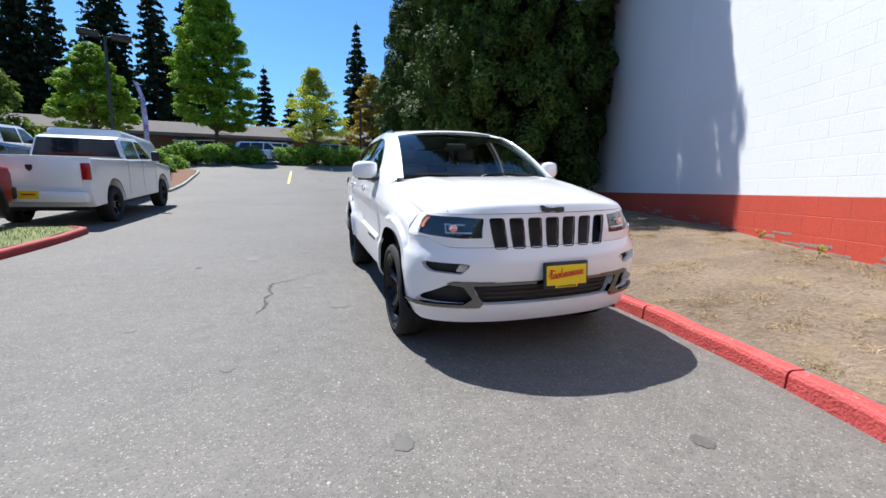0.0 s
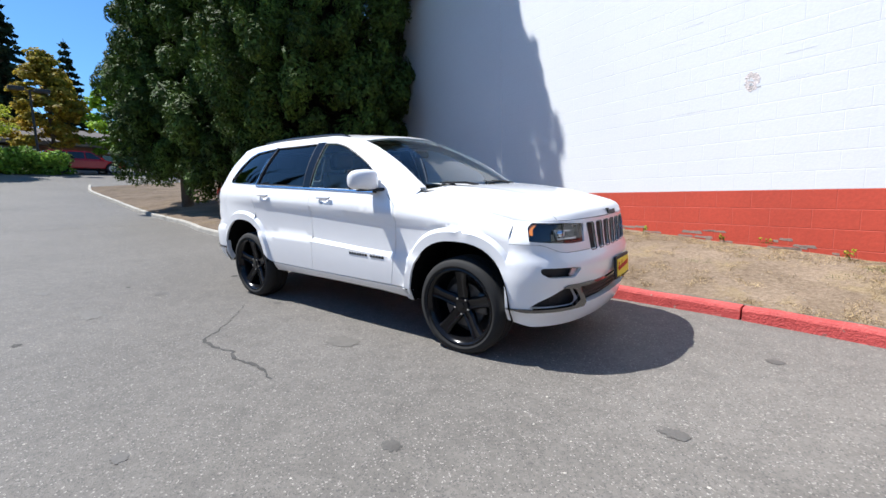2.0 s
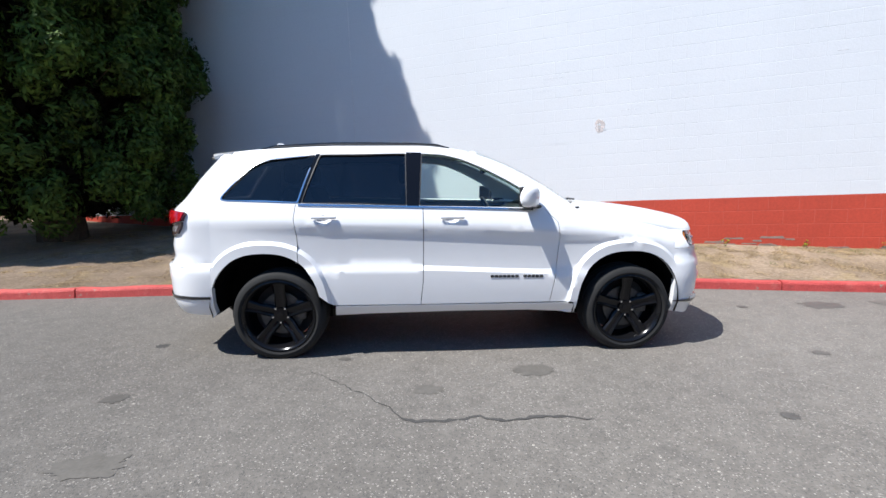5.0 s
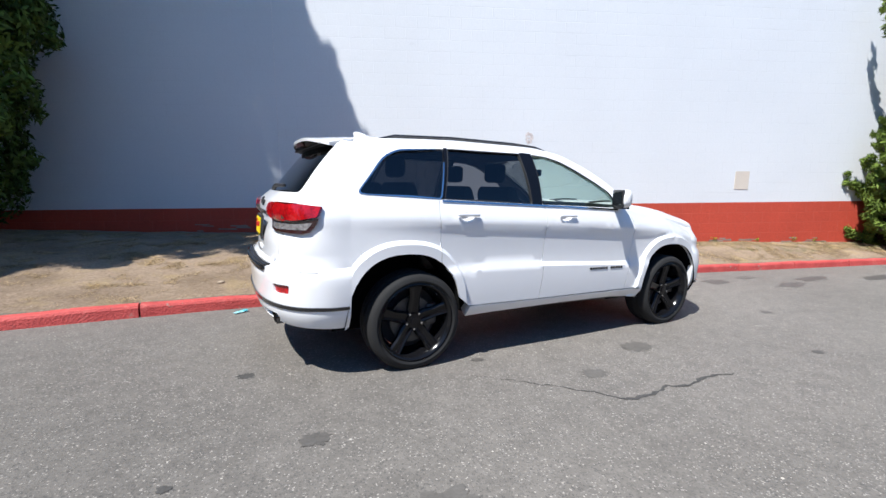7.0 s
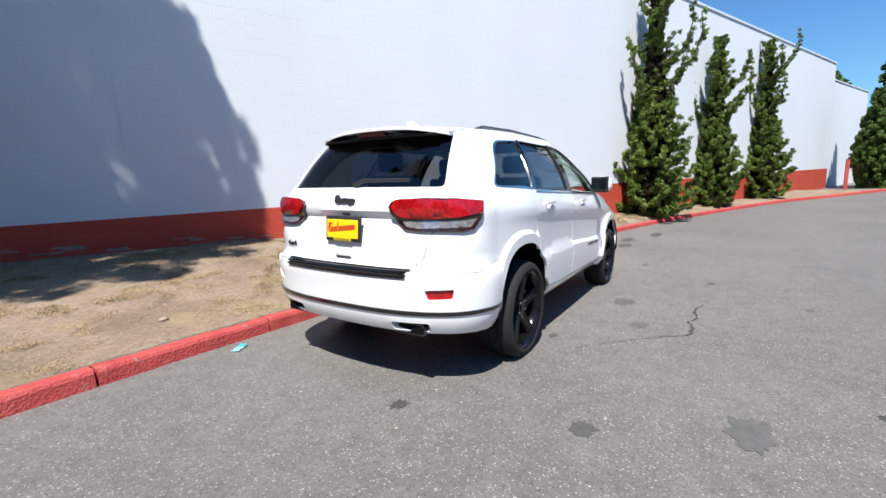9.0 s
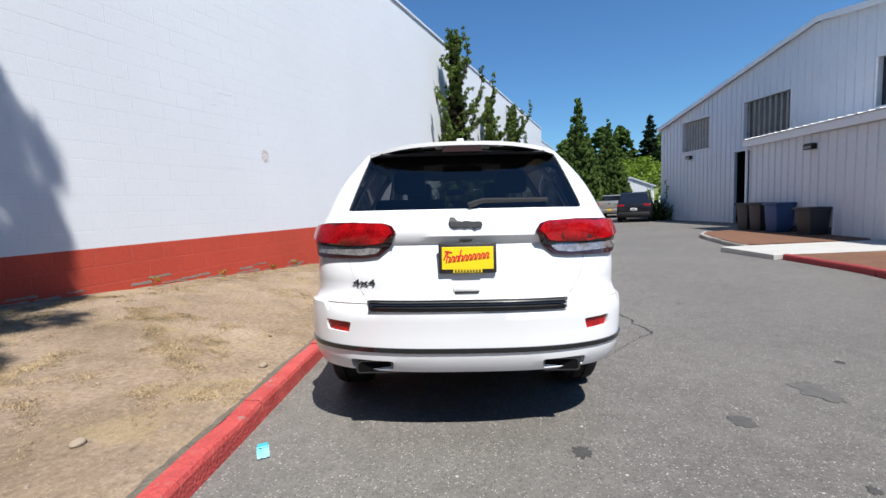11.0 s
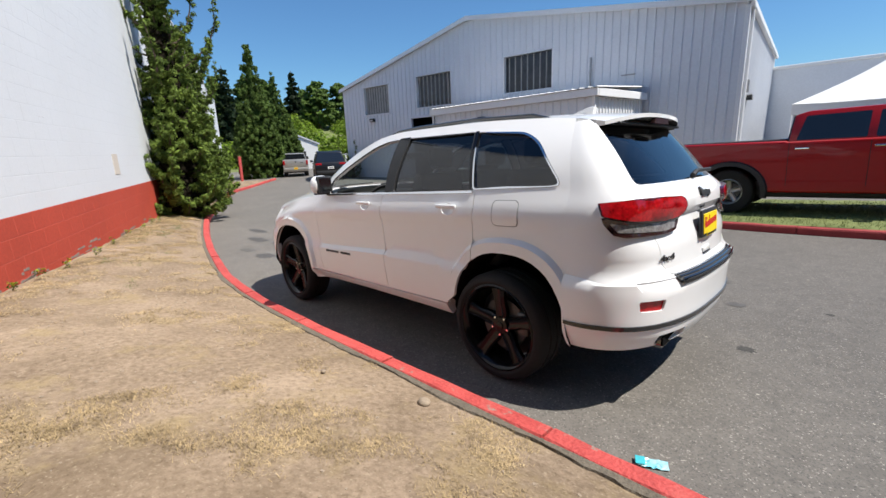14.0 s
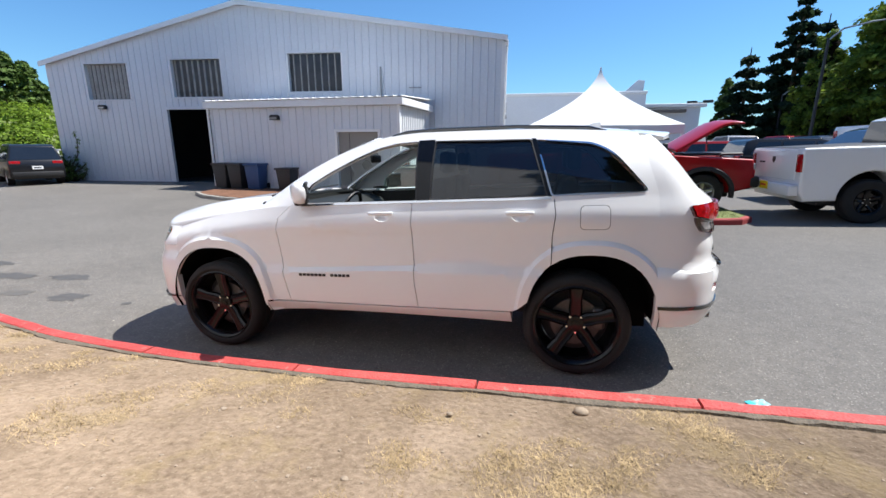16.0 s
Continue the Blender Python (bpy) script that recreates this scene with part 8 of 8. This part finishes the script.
part("roof", prism([(-4.0, 1.9), (4.7, 1.75), (4.7, 2.05), (2.6, 3.35), (-4.0, 3.35)], 94, "Y", -53), M_ROOF, shops, "brown shingle roof")
for y in (-46, -38, -30, -22, -14, -6, 2, 10, 18, 26):
    part("awning", prism([(3.0, 1.70), (4.3, 1.35), (4.3, 1.25), (3.0, 1.35)], 3.6, "Y", y), M_TRIM, shops, "white awning")
    part("shop_window", box((0.1, 3.2, 1.1), (3.02, y + 1.8, 0.6), 0.01), M_AUTOGLASS, shops, "dark shop window")
for i, (x, y, h) in enumerate(((-49, -27.5, 24), (-47, -23.8, 17), (-52, -21.5, 26), (-56, -17.6, 25), (-60, -15, 22), (-58, -31, 25), (-64, -24, 27), (-66, -6.5, 14), (-72, -3, 12), (-57, 5.9, 18.5), (-66, 1, 10), (-70, 9, 12), (-44, -33, 22), (-40, -38, 20), (-62, 12, 15), (-50, 16, 16), (-75, -14, 18), (-78, -22, 22), (-80, 3, 12), (-80, 14, 14))):
    far = 1.28 if x > -56 else 1.08
    fir((4.6 + (x - 4.6) * far, -1.6 + (y + 1.6) * far, 5.0), h * far, (3.2 if h > 15 else 2.6) * far, 200 + i, count=7500, size=0.42)


def street_lamp(x, y, z, h, label, head="box", yaw=0.0):
    v = thing("street_lamp", label, "lamp", Matrix.Translation((x, y, z)) @ Matrix.Rotation(radians(yaw), 4, "Z"))
    part("pole", tube((0, 0, -0.3), (0, 0, h), 0.085, 0.06), M_BLACK, v)
    part("base", tube((0, 0, -0.3), (0, 0, 0.45), 0.22), M_CONC, v)
    if head == "box":
        for s in (1, -1):
            part("head", box((0.45, 0.75, 0.22), (0, s * 0.62, h + 0.02), 0.04, 2), M_BLACK, v)
        part("arm", box((0.08, 1.2, 0.06), (0, 0, h - 0.04), 0.01), M_BLACK, v)
    else:
        bm = bmesh.new()
        limb_mesh(bm, [(0, 0, h - 0.1), (0.5, 0, h + 0.35), (1.5, 0, h + 0.5), (2.3, 0, h + 0.5)], 0.05, 0.035, 7)
        part("arm", bm, M_STEEL, v, "", True)
        part("head", box((0.7, 0.28, 0.12), (2.55, 0, h + 0.48), 0.04, 2), M_STEEL, v)


street_lamp(-19.7, -9.95, 1.55, 6.25, "dark twin-head lot lamp on the planted island", yaw=20)
street_lamp(-34.6, 3.4, 3.0, 5.3, "thin dark lamp post behind the hedge", yaw=0)
street_lamp(-14.2, -39.5, 0.5, 4.9, "dark twin-head lot lamp beyond the marquee", yaw=60)
street_lamp(-14.6, -23.0, 0.7, 6.2, "grey street lamp with a curved arm", "arm", 150)
street_lamp(-17.5, -33, 0.7, 4.6, "grey street lamp with a curved arm", "arm", 150)
banner = thing("feather_banner", "purple and white feather banner on a bent pole", "banner", Matrix.Translation((-21.4, -9.2, 1.9)) @ Matrix.Rotation(radians(75), 4, "Z"))
bm = bmesh.new(); limb_mesh(bm, [(0, 0, -0.2), (0, 0, 2.2), (-0.05, 0, 3.6), (-0.35, 0, 4.4)], 0.02, 0.012, 6)
part("pole", bm, M_STEEL, banner)
part("sail", prism([(0.02, 1.3), (0.24, 1.3), (0.22, 2.6), (0.14, 3.6), (-0.10, 4.25), (-0.33, 4.4), (-0.03, 3.6)], 0.012, "Y", 0.02), M_PURPLE, banner)

# ---- trees of the road beyond the display rows ----
for i, (x, y, h, r) in enumerate(((-18.6, -34.4, 12.0, 3.4), (-21, -36, 10.5, 3.2), (-16.4, -36.5, 8.5, 2.4))):
    fir((x, y, 0.6), h, r, 300 + i, L_FIR, "dark dense fir beyond the display rows", 14000, size=0.35)
column_conifer((-18.6, -30.5, 0.6), 8.0, 1.3, 311, L_STREET, "green columnar tree by the street", 16000, 0.13, start=0.8, name="columnar_tree")
for i, (x, y, h, r) in enumerate(((-20.5, -25.5, 10.5, 4.4), (-25, -27, 11.5, 5.0), (-23, -31, 10.5, 4.2), (-29, -30, 12.0, 5.0), (-30, -22, 10, 4.5))):
    leafy_tree((x, y, 0.9), h, r, 320 + i, L_STREET, "full green street tree beyond the display rows", 27000, 0.19, clear=1.8, airy=2.2)
for i, (x, y, h) in enumerate(((-21, -53, 8.0), (-16.5, -54, 5.5), (-10, -58, 5.0), (-26, -52, 8.0))):
    leafy_tree((x, y, 0.8), h, 1.5, 340 + i, L_ARBOR, "small dark street tree in the distance", 3500, 0.3, clear=1.4)

# ---- cracks and spots on the asphalt ----
def ribbon(name, pts, widths, material, lift, label, category):
    """A thin uneven strip that lies on the ground along points."""
    rng = random.Random(len(pts) * 13)
    dense_pts = []
    for (a, b), (wa, wb) in zip(zip(pts, pts[1:]), zip(widths, widths[1:])):
        n = max(2, int(math.hypot(b[0] - a[0], b[1] - a[1]) / 0.035))
        for i in range(n):
            t = i / n
            dense_pts.append((a[0] + (b[0] - a[0]) * t + rng.uniform(-.014, .014), a[1] + (b[1] - a[1]) * t + rng.uniform(-.014, .014), (wa + (wb - wa) * t) * rng.uniform(0.35, 1.5)))
    verts, faces = [], []
    for i, (x, y, w) in enumerate(dense_pts):
        q = dense_pts[min(i + 1, len(dense_pts) - 1)]; p = dense_pts[max(i - 1, 0)]
        dx, dy = q[0] - p[0], q[1] - p[1]; l = math.hypot(dx, dy) or 1
        for s in (-0.5, 0.5):
            vx, vy = x - dy / l * w * s, y + dx / l * w * s
            verts.append((vx, vy, ground_z(vx, vy) + lift))
        if i:
            faces.append((2 * i - 2, 2 * i - 1, 2 * i + 1, 2 * i))
    ob = obj(name, verts, faces, material)
    return tagged(ob, label, category, kind="structure")


ribbon("asphalt_crack", [(0.70, -2.03), (0.45, -1.97), (0.2, -2.0), (0.05, -1.93), (-0.2, -1.98), (-0.40, -1.96), (-0.46, -1.85), (-0.62, -1.66), (-0.8, -1.5), (-0.98, -1.32), (-1.15, -1.2)], [0.006, 0.024, 0.028, 0.017, 0.026, 0.020, 0.010, 0.008, 0.006, 0.005, 0.004], M_CRACK, 0.004, "dark jagged crack across the asphalt", "crack")
ribbon("asphalt_seam", [(-12.2, -5.2), (-11.6, -3.0), (-11.3, -0.5), (-11.0, 1.6)], [0.02, 0.03, 0.03, 0.02], M_CRACK, 0.004, "dark seam across the roadway", "seam")


def blot(x, y, r, seed, label, material=None, stretch=1.0):
    rng = random.Random(seed)
    n = 48
    verts = [(x, y, ground_z(x, y) + 0.004)]
    for i in range(n):
        a = 2 * math.pi * i / n
        k = r * (0.85 + 0.35 * noise.noise((2.2 * math.cos(a), 2.2 * math.sin(a), seed)) + 0.25 * noise.noise((6 * math.cos(a), 6 * math.sin(a), seed)) + rng.uniform(-.06, .06))
        px, py = x + k * stretch * math.cos(a), y + k * math.sin(a)
        verts.append((px, py, ground_z(px, py) + 0.003))
    ob = obj("oil_spot", verts, [(0, 1 + i, 1 + (i + 1) % n) for i in range(n)], material or M_SPOT)
    tagged(ob, label, "stain", kind="structure")


M_SPOT = mat("oil_stain", (0.092, 0.085, 0.076), 0.55, var=0.25, scale=12.0, fine=60.0)
M_SPOT2 = mat("faint_stain", (0.116, 0.107, 0.094), 0.60, var=0.2, scale=12.0, fine=60.0)
for x, y, r, sd, st, mm in ((-2.52, -0.60, 0.055, 1, 1.2, M_CRACK), (-2.26, -1.58, 0.07, 2, 1.3, M_SPOT), (-0.25, -1.56, 0.09, 3, 1.3, M_SPOT2), (0.55, -1.30, 0.12, 4, 1.4, M_SPOT2), (4.2, 0.10, 0.16, 5, 1.6, M_SPOT), (5.0, -0.55, 0.15, 6, 2.2, M_SPOT), (5.9, -0.45, 0.14, 7, 3.0, M_SPOT), (7.0, -0.9, 0.14, 8, 3.4, M_SPOT), (5.0, 0.1, 0.12, 9, 2.0, M_SPOT2), (-9.6, 0.9, 0.30, 10, 2.0, M_SPOT2), (-10.2, 0.6, 0.18, 11, 2.0, M_SPOT2), (2.9, -1.2, 0.06, 12, 1.3, M_SPOT), (3.3, 0.15, 0.05, 13, 1.3, M_SPOT), (-3.3, -2.4, 0.09, 14, 1.4, M_SPOT2), (1.84, -2.09, 0.05, 15, 1.2, M_SPOT), (-2.9, -1.7, 0.03, 16, 1.2, M_CRACK), (-1.4, -2.9, 0.035, 17, 1.4, M_CRACK), (0.9, -2.9, 0.04, 18, 1.4, M_SPOT), (-0.9, -0.98, 0.04, 19, 1.5, M_SPOT), (-4.9, -1.0, 0.10, 20, 1.3, M_SPOT2), (-1.9, -2.3, 0.12, 21, 1.6, M_SPOT2)):
    blot(x, y, r, sd, "dark oil stain on the asphalt", mm, st)
chips = bmesh.new()
rng = random.Random(9)
M_CHIP = mat("pale_chip", (0.40, 0.37, 0.32), 0.8, var=0.2)
cv, cf = [], []
for i in range(220):
    x, y = rng.uniform(-6, 5), rng.uniform(-4.2, 1.1)
    r = rng.uniform(0.004, 0.010); z = ground_z(x, y)
    b = len(cv)
    for k in range(5):
        a = 2 * math.pi * k / 5
        cv.append((x + r * math.cos(a) * rng.uniform(.7, 1.2), y + r * math.sin(a), z + 0.001))
    cv.append((x, y, z + r * 0.5))
    cf += [(b + k, b + (k + 1) % 5, b + 5) for k in range(5)]
chips.free()
tagged(obj("loose_chippings", cv, cf, M_CHIP), "pale loose chippings on the asphalt", "gravel", kind="stuff")

# ---- litter, stones, straw and weeds on the bank ----
lit = thing("litter_wrapper", "crumpled pale blue and white wrapper by the kerb", "litter", Matrix.Translation((-2.47, 1.06, ground_z(-2.47, 1) + 0.004)) @ Matrix.Rotation(radians(25), 4, "Z") @ Matrix.Scale(0.62, 4))
bm = bmesh.new()
NX, NY = 10, 6
vv = [[bm.verts.new(((i / NX - 0.5) * 0.21, (j / NY - 0.5) * 0.10, 0.010 + 0.014 * noise.noise((i * 0.9, j * 0.9, 7)))) for j in range(NY + 1)] for i in range(NX + 1)]
for i in range(NX):
    for j in range(NY):
        bm.faces.new((vv[i][j], vv[i + 1][j], vv[i + 1][j + 1], vv[i][j + 1]))
part("wrapper", bm, mat("blue_wrapper", (0.62, 0.66, 0.66), 0.35, var=0.3, scale=9, fine=20, tint=(0.12, 0.50, 0.58)), lit)
part("wrapper_end", box((0.07, 0.09, 0.008), (0.09, 0, 0.02), 0.003), mat("teal_wrapper", (0.05, 0.42, 0.48), 0.4, var=0.3, scale=12, fine=30), lit)


def find_dirt(x, y):
    """The height of the bank at a place."""
    best = (9, 0)
    for i in range(40):
        t = i / 39
        px, py, pz = dirt_point(x - 0.9 * t, t)
        d = abs(py - y)
        if d < best[0]:
            best = (d, pz)
    return best[1]


def stone(x, y, r, seed, label="grey-brown field stone half sunk in the dirt"):
    rng = random.Random(seed)
    bm = bmesh.new()
    bmesh.ops.create_icosphere(bm, subdivisions=2, radius=r)
    for v in bm.verts:
        k = 1 + 0.28 * noise.noise(v.co * 9 + Vector((seed, 0, 0)))
        v.co = Vector((v.co.x * k * 1.2, v.co.y * k, v.co.z * k * 0.62))
    ob = part("stone", bm, M_STONE, None, "", True, Matrix.Translation((x, y, find_dirt(x, y) + r * 0.25)))
    tagged(ob, label, "stone", group="stones on the bank")


for i, (x, y, r) in enumerate(((-1.40, 1.52, 0.034), (-2.62, 1.9, 0.034), (-0.7, 1.75, 0.016), (-2.0, 2.3, 0.014), (0.5, 2.0, 0.016), (-3.0, 2.6, 0.015), (-0.4, 2.4, 0.014))):
    stone(x, y, r, i + 3)
pv, pf = [], []
rng = random.Random(77)
for i in range(1500):
    x, t = rng.uniform(-6, 7), rng.random() ** 1.3 * 0.92 + 0.04
    px, py, pz = dirt_point(x, t)
    r = rng.uniform(0.004, 0.016) * rng.choice((0.6, 0.8, 1.0))
    b = len(pv)
    for k in range(6):
        a = 2 * math.pi * k / 6
        pv.append((px + r * math.cos(a) * rng.uniform(.7, 1.25), py + r * math.sin(a) * rng.uniform(.7, 1.25), pz - 0.002))
    for k in range(6):
        a = 2 * math.pi * k / 6 + 0.3
        pv.append((px + 0.6 * r * math.cos(a), py + 0.6 * r * math.sin(a), pz + r * 0.45))
    pf += [(b + k, b + (k + 1) % 6, b + 6 + (k + 1) % 6, b + 6 + k) for k in range(6)] + [tuple(b + 6 + k for k in range(6))]
tagged(obj("pebbles", pv, pf, M_STONE), "small pebbles and clods strewn over the dirt", "pebbles", kind="stuff")


def blades(name, seed, count, where, length, material, label, category, lie=0.6):
    """Grass blades as thin triangles, thicker in patches."""
    rng = random.Random(seed)
    verts, faces = [], []
    made = 0
    while made < count:
        x, t = rng.uniform(*where[0]), rng.uniform(*where[1])
        px, py, pz = dirt_point(x, t)
        dens = noise.noise((px * 1.3, py * 1.3, seed)) + 0.9 * noise.noise((px * 4.3, py * 4.3, seed + 4)) + where[2](x, t)
        if dens < rng.uniform(0.0, 0.55):
            continue
        for k in range(4):
            a = rng.uniform(0, 2 * math.pi); l = length * rng.uniform(0.4, 1.3); up = rng.uniform(0.1, 1.0 - lie * 0.7)
            bx, by = px + rng.uniform(-.03, .03), py + rng.uniform(-.03, .03)
            w = 0.0012 + 0.0010 * rng.random()
            dx, dy = math.cos(a), math.sin(a)
            i = len(verts)
            verts += [(bx - dy * w, by + dx * w, pz - 0.003), (bx + dy * w, by - dx * w, pz - 0.003), (bx + dx * l * (1 - up) * 0.9, by + dy * l * (1 - up) * 0.9, pz + l * up * 0.55 + 0.004)]
            faces.append((i, i + 1, i + 2))
        made += 1
    return tagged(obj(name, verts, faces, material), label, category, kind="stuff")


blades("dry_grass", 3, 30000, ((-7.5, 9.5), (0.10, 0.97), lambda x, t: -0.02 + 0.25 * smoothstep(0.55, 0.9, t) + 0.25 * smoothstep(3, 6, x) - 0.2 * smoothstep(0.5, 0.2, abs(t - 0.35) * 2) * (1 if x < 2 else 0)), 0.058, M_STRAW, "dry straw-coloured grass in patches on the bank", "grass")
blades("dry_grass", 17, 24000, ((-7.5, -0.5), (0.14, 0.95), lambda x, t: -0.10), 0.05, M_STRAW, "dry straw-coloured grass in patches on the bank", "grass")
blades("green_weeds", 8, 1300, ((2.0, 12.0), (0.35, 0.98), lambda x, t: -0.25 + 0.35 * smoothstep(4, 8, x)), 0.09, M_GRASS, "green and yellowing weeds near the wall foot", "grass", lie=0.3)
blades("kerb_weeds", 12, 2600, ((-6, 4), (0.02, 0.10), lambda x, t: -0.12), 0.045, M_STRAW, "dry grass along the back of the kerb", "grass", lie=0.7)
# grass on the island under the pickup
rng = random.Random(21)
gv, gf = [], []
for i in range(9000):
    x = rng.uniform(-5.0, 0.6); y = rng.uniform(-9.0, isle_edge(x) - 0.16); z = isle_z(x, y)
    a = rng.uniform(0, 6.283); l = rng.uniform(0.03, 0.09); b = len(gv)
    gv += [(x - 0.004 * math.sin(a), y + 0.004 * math.cos(a), z - 0.003), (x + 0.004 * math.sin(a), y - 0.004 * math.cos(a), z - 0.003), (x + l * 0.6 * math.cos(a), y + l * 0.6 * math.sin(a), z + l * 0.8)]
    gf.append((b, b + 1, b + 2))
tagged(obj("island_grass", gv, gf, M_GRASS), "short green grass on the island", "grass", kind="stuff")
# yellow weeds at the wall's foot
for i in range(11):
    rw = random.Random(400 + i)
    x = 1.0 + 8.0 * i / 10 + rw.uniform(-.3, .3)
    s = x * WS
    p = WALL_M @ Vector((s, -0.10 - rw.uniform(0, .12), 0))
    z = wall_foot(p.x)
    w = thing("weed", "small yellow-flowered weed at the foot of the wall", "weed", Matrix.Translation((p.x, p.y, z)), group="weeds along the wall")
    cs, rs = [], []
    for k in range(6):
        a, l = rw.uniform(0, 6.28), rw.uniform(0.03, 0.11)
        cs.append((0.5 * l * math.cos(a), 0.5 * l * math.sin(a), l * 0.8)); rs.append((0.035, 0.035, 0.045))
    tagged(leaves("leaf_tuft", cs, rs, 55, 0.012, L_JUNIPER, w, 400 + i, shell=0.0), kind="stuff")
    tagged(leaves("flower", [(c[0], c[1], c[2] + 0.03) for c in cs[:4]], [(0.02, 0.02, 0.012)] * 4, 26, 0.014, L_YELLOW, w, 500 + i), kind="stuff")

# ---- marks on the wall ----
def wall_mark(name, poly, material, label, category="mark", proud=0.006):
    bm = prism(poly, proud, "Y", -proud)
    return tagged(part(name, bm, material, None, "", m=WALL_M), label, category, kind="structure")


wall_mark("wall_patch", [(7.12 * WS, 1.37), (7.42 * WS, 1.36), (7.43 * WS, 1.74), (7.13 * WS, 1.74)], M_PATCH, "beige paint patch on the white wall", "patch", 0.009)
sq = 2.95 * WS
M_SCAR = mat("flaked_wall_paint", (0.62, 0.56, 0.53), 0.9, var=0.5, scale=14, fine=60, bump=0.6)
scar = [(sq + (0.088 + 0.03 * noise.noise((1.9 * math.cos(a), 1.9 * math.sin(a), 3))) * math.cos(a) * 0.95, 2.40 + (0.105 + 0.05 * noise.noise((1.9 * math.cos(a), 1.9 * math.sin(a), 8))) * math.sin(a)) for a in [2 * math.pi * i / 22 for i in range(22)]]
wall_mark("wall_scar", scar, M_SCAR, "flaked scar in the white paint where a fitting was", "scar", 0.004)
for k in range(7):
    rk = random.Random(60 + k)
    x0, z0, l = sq + rk.uniform(-0.10, 0.06), 2.40 + rk.uniform(-0.10, 0.09), rk.uniform(0.02, 0.05)
    wall_mark("paint_flake", [(x0, z0), (x0 + l, z0 + rk.uniform(-0.02, 0.01)), (x0 + l * 0.8, z0 + 0.02), (x0 + 0.3 * l, z0 + 0.028)], M_WALL, "lifted flake of white paint", "flake", 0.006)
for x, z, l in ((2.8, 2.78, 0.12), (2.55, 3.03, 0.16), (2.1, 3.28, 0.3), (3.25, 2.63, 0.3), (2.0, 2.15, 0.5), (1.95, 3.08, 0.22), (0.75, 4.1, 0.15), (4.5, 2.2, 0.22), (6.0, 3.2, 0.16), (3.3, 2.36, 0.2)):
    wall_mark("wall_scuff", [(x * WS, z), (x * WS + l, z + 0.004), (x * WS + l * 0.9, z + 0.005), (x * WS + 0.02, z + 0.004)], M_SCUFF, "thin grey scuff along a block course", "scuff", 0.003)
M_CHIPPED = mat("bare_block_concrete", (0.27, 0.20, 0.165), 0.9, var=0.35, scale=7, fine=50)
for i in range(70):
    rw = random.Random(900 + i)
    x = rw.uniform(-3, 9) * WS; z0 = wall_foot(x / WS) + rw.uniform(0.0, 1.0) ** 2.2 * 0.14 - 0.005
    w, h = rw.uniform(0.05, 0.36), rw.uniform(0.012, 0.04)
    wall_mark("chipped_paint", rounded([(x, z0), (x + w, z0 - 0.01), (x + w * 0.9, z0 + h), (x + w * 0.4, z0 + h * 0.7), (x + w * 0.1, z0 + h)], 0.015, 2), M_CHIPPED, "chipped paint showing bare concrete", "chip", 0.005)
seam = wall_mark("wall_seam", [(-1.5 * WS, RED_TOP), (-1.5 * WS + 0.012, RED_TOP), (-1.5 * WS + 0.012, WALL_TOP - 0.05), (-1.5 * WS, WALL_TOP - 0.05)], M_SCUFF, "grey movement joint down the wall", "joint", 0.008)

# ---- wall blocks ----
def block_geometry(l, h, depth, ch=0.004):
    """A block's painted face with worn edges: the face stands proud of the joint."""
    x, z = l / 2, h / 2
    v = [(-x, 0, -z), (x, 0, -z), (x, 0, z), (-x, 0, z), (-x + ch, -depth, -z + ch), (x - ch, -depth, -z + ch), (x - ch, -depth, z - ch), (-x + ch, -depth, z - ch)]
    f = [(4, 5, 6, 7), (0, 1, 5, 4), (1, 2, 6, 5), (2, 3, 7, 6), (3, 0, 4, 7)]
    return v, f


BL, BH = 0.41, RED_TOP / 5.0
BH2 = (WALL_TOP - RED_TOP) / 29


def block_mesh(name, h, material, depth):
    me = bpy.data.meshes.new(name)
    v, f = block_geometry(BL - 0.004, h - 0.004, depth)
    me.from_pydata(v, [], f); me.materials.append(material); me.update()
    return me


DEPTH = {"white": 0.0010, "red": 0.0026}
mw, mr = block_mesh("block_white", BH2, M_WALL, DEPTH["white"]), block_mesh("block_red", BH, M_RED, DEPTH["red"])
rest = {"white": ([], []), "red": ([], [])}
rngw = random.Random(31)
courses = [(RED_TOP - BH * (k + 1), BH, "red") for k in range(7)] + [(RED_TOP + BH2 * k, BH2, "white") for k in range(29)]
made = 0
for ci, (z, h, col) in enumerate(courses):
    s = S0 + (BL / 2 if ci % 2 else 0)
    while s + BL <= S1:
        proud = rngw.uniform(-0.0004, 0.0004)
        near = 0.6 * WS <= s <= 8.4 * WS and z < 3.0 and z > -0.1 and made < 300
        c = (s + BL / 2, proud, z + h / 2)
        if near:
            ob = new("block", mw if col == "white" else mr)
            ob.parent = block_wall
            ob.matrix_basis = Matrix.Translation(c)
            made += 1
        else:
            v, f = block_geometry(BL - 0.004, h - 0.004, DEPTH[col])
            V, F = rest[col]; b = len(V)
            V += [(p[0] + c[0], p[1] + c[1], p[2] + c[2]) for p in v]
            F += [tuple(b + i for i in q) for q in f]
        s += BL
for col, mt in (("white", M_WALL), ("red", M_RED)):
    ob = obj("block_course", rest[col][0], rest[col][1], mt, block_wall)
    tagged(ob, "", kind="stuff")
part("red_base", box((S1 - S0, 0.004, RED_TOP + 0.6), ((S0 + S1) / 2, 0.0012, (RED_TOP - 0.6) / 2)), M_JOINTR, block_wall, "brick-red painted base")
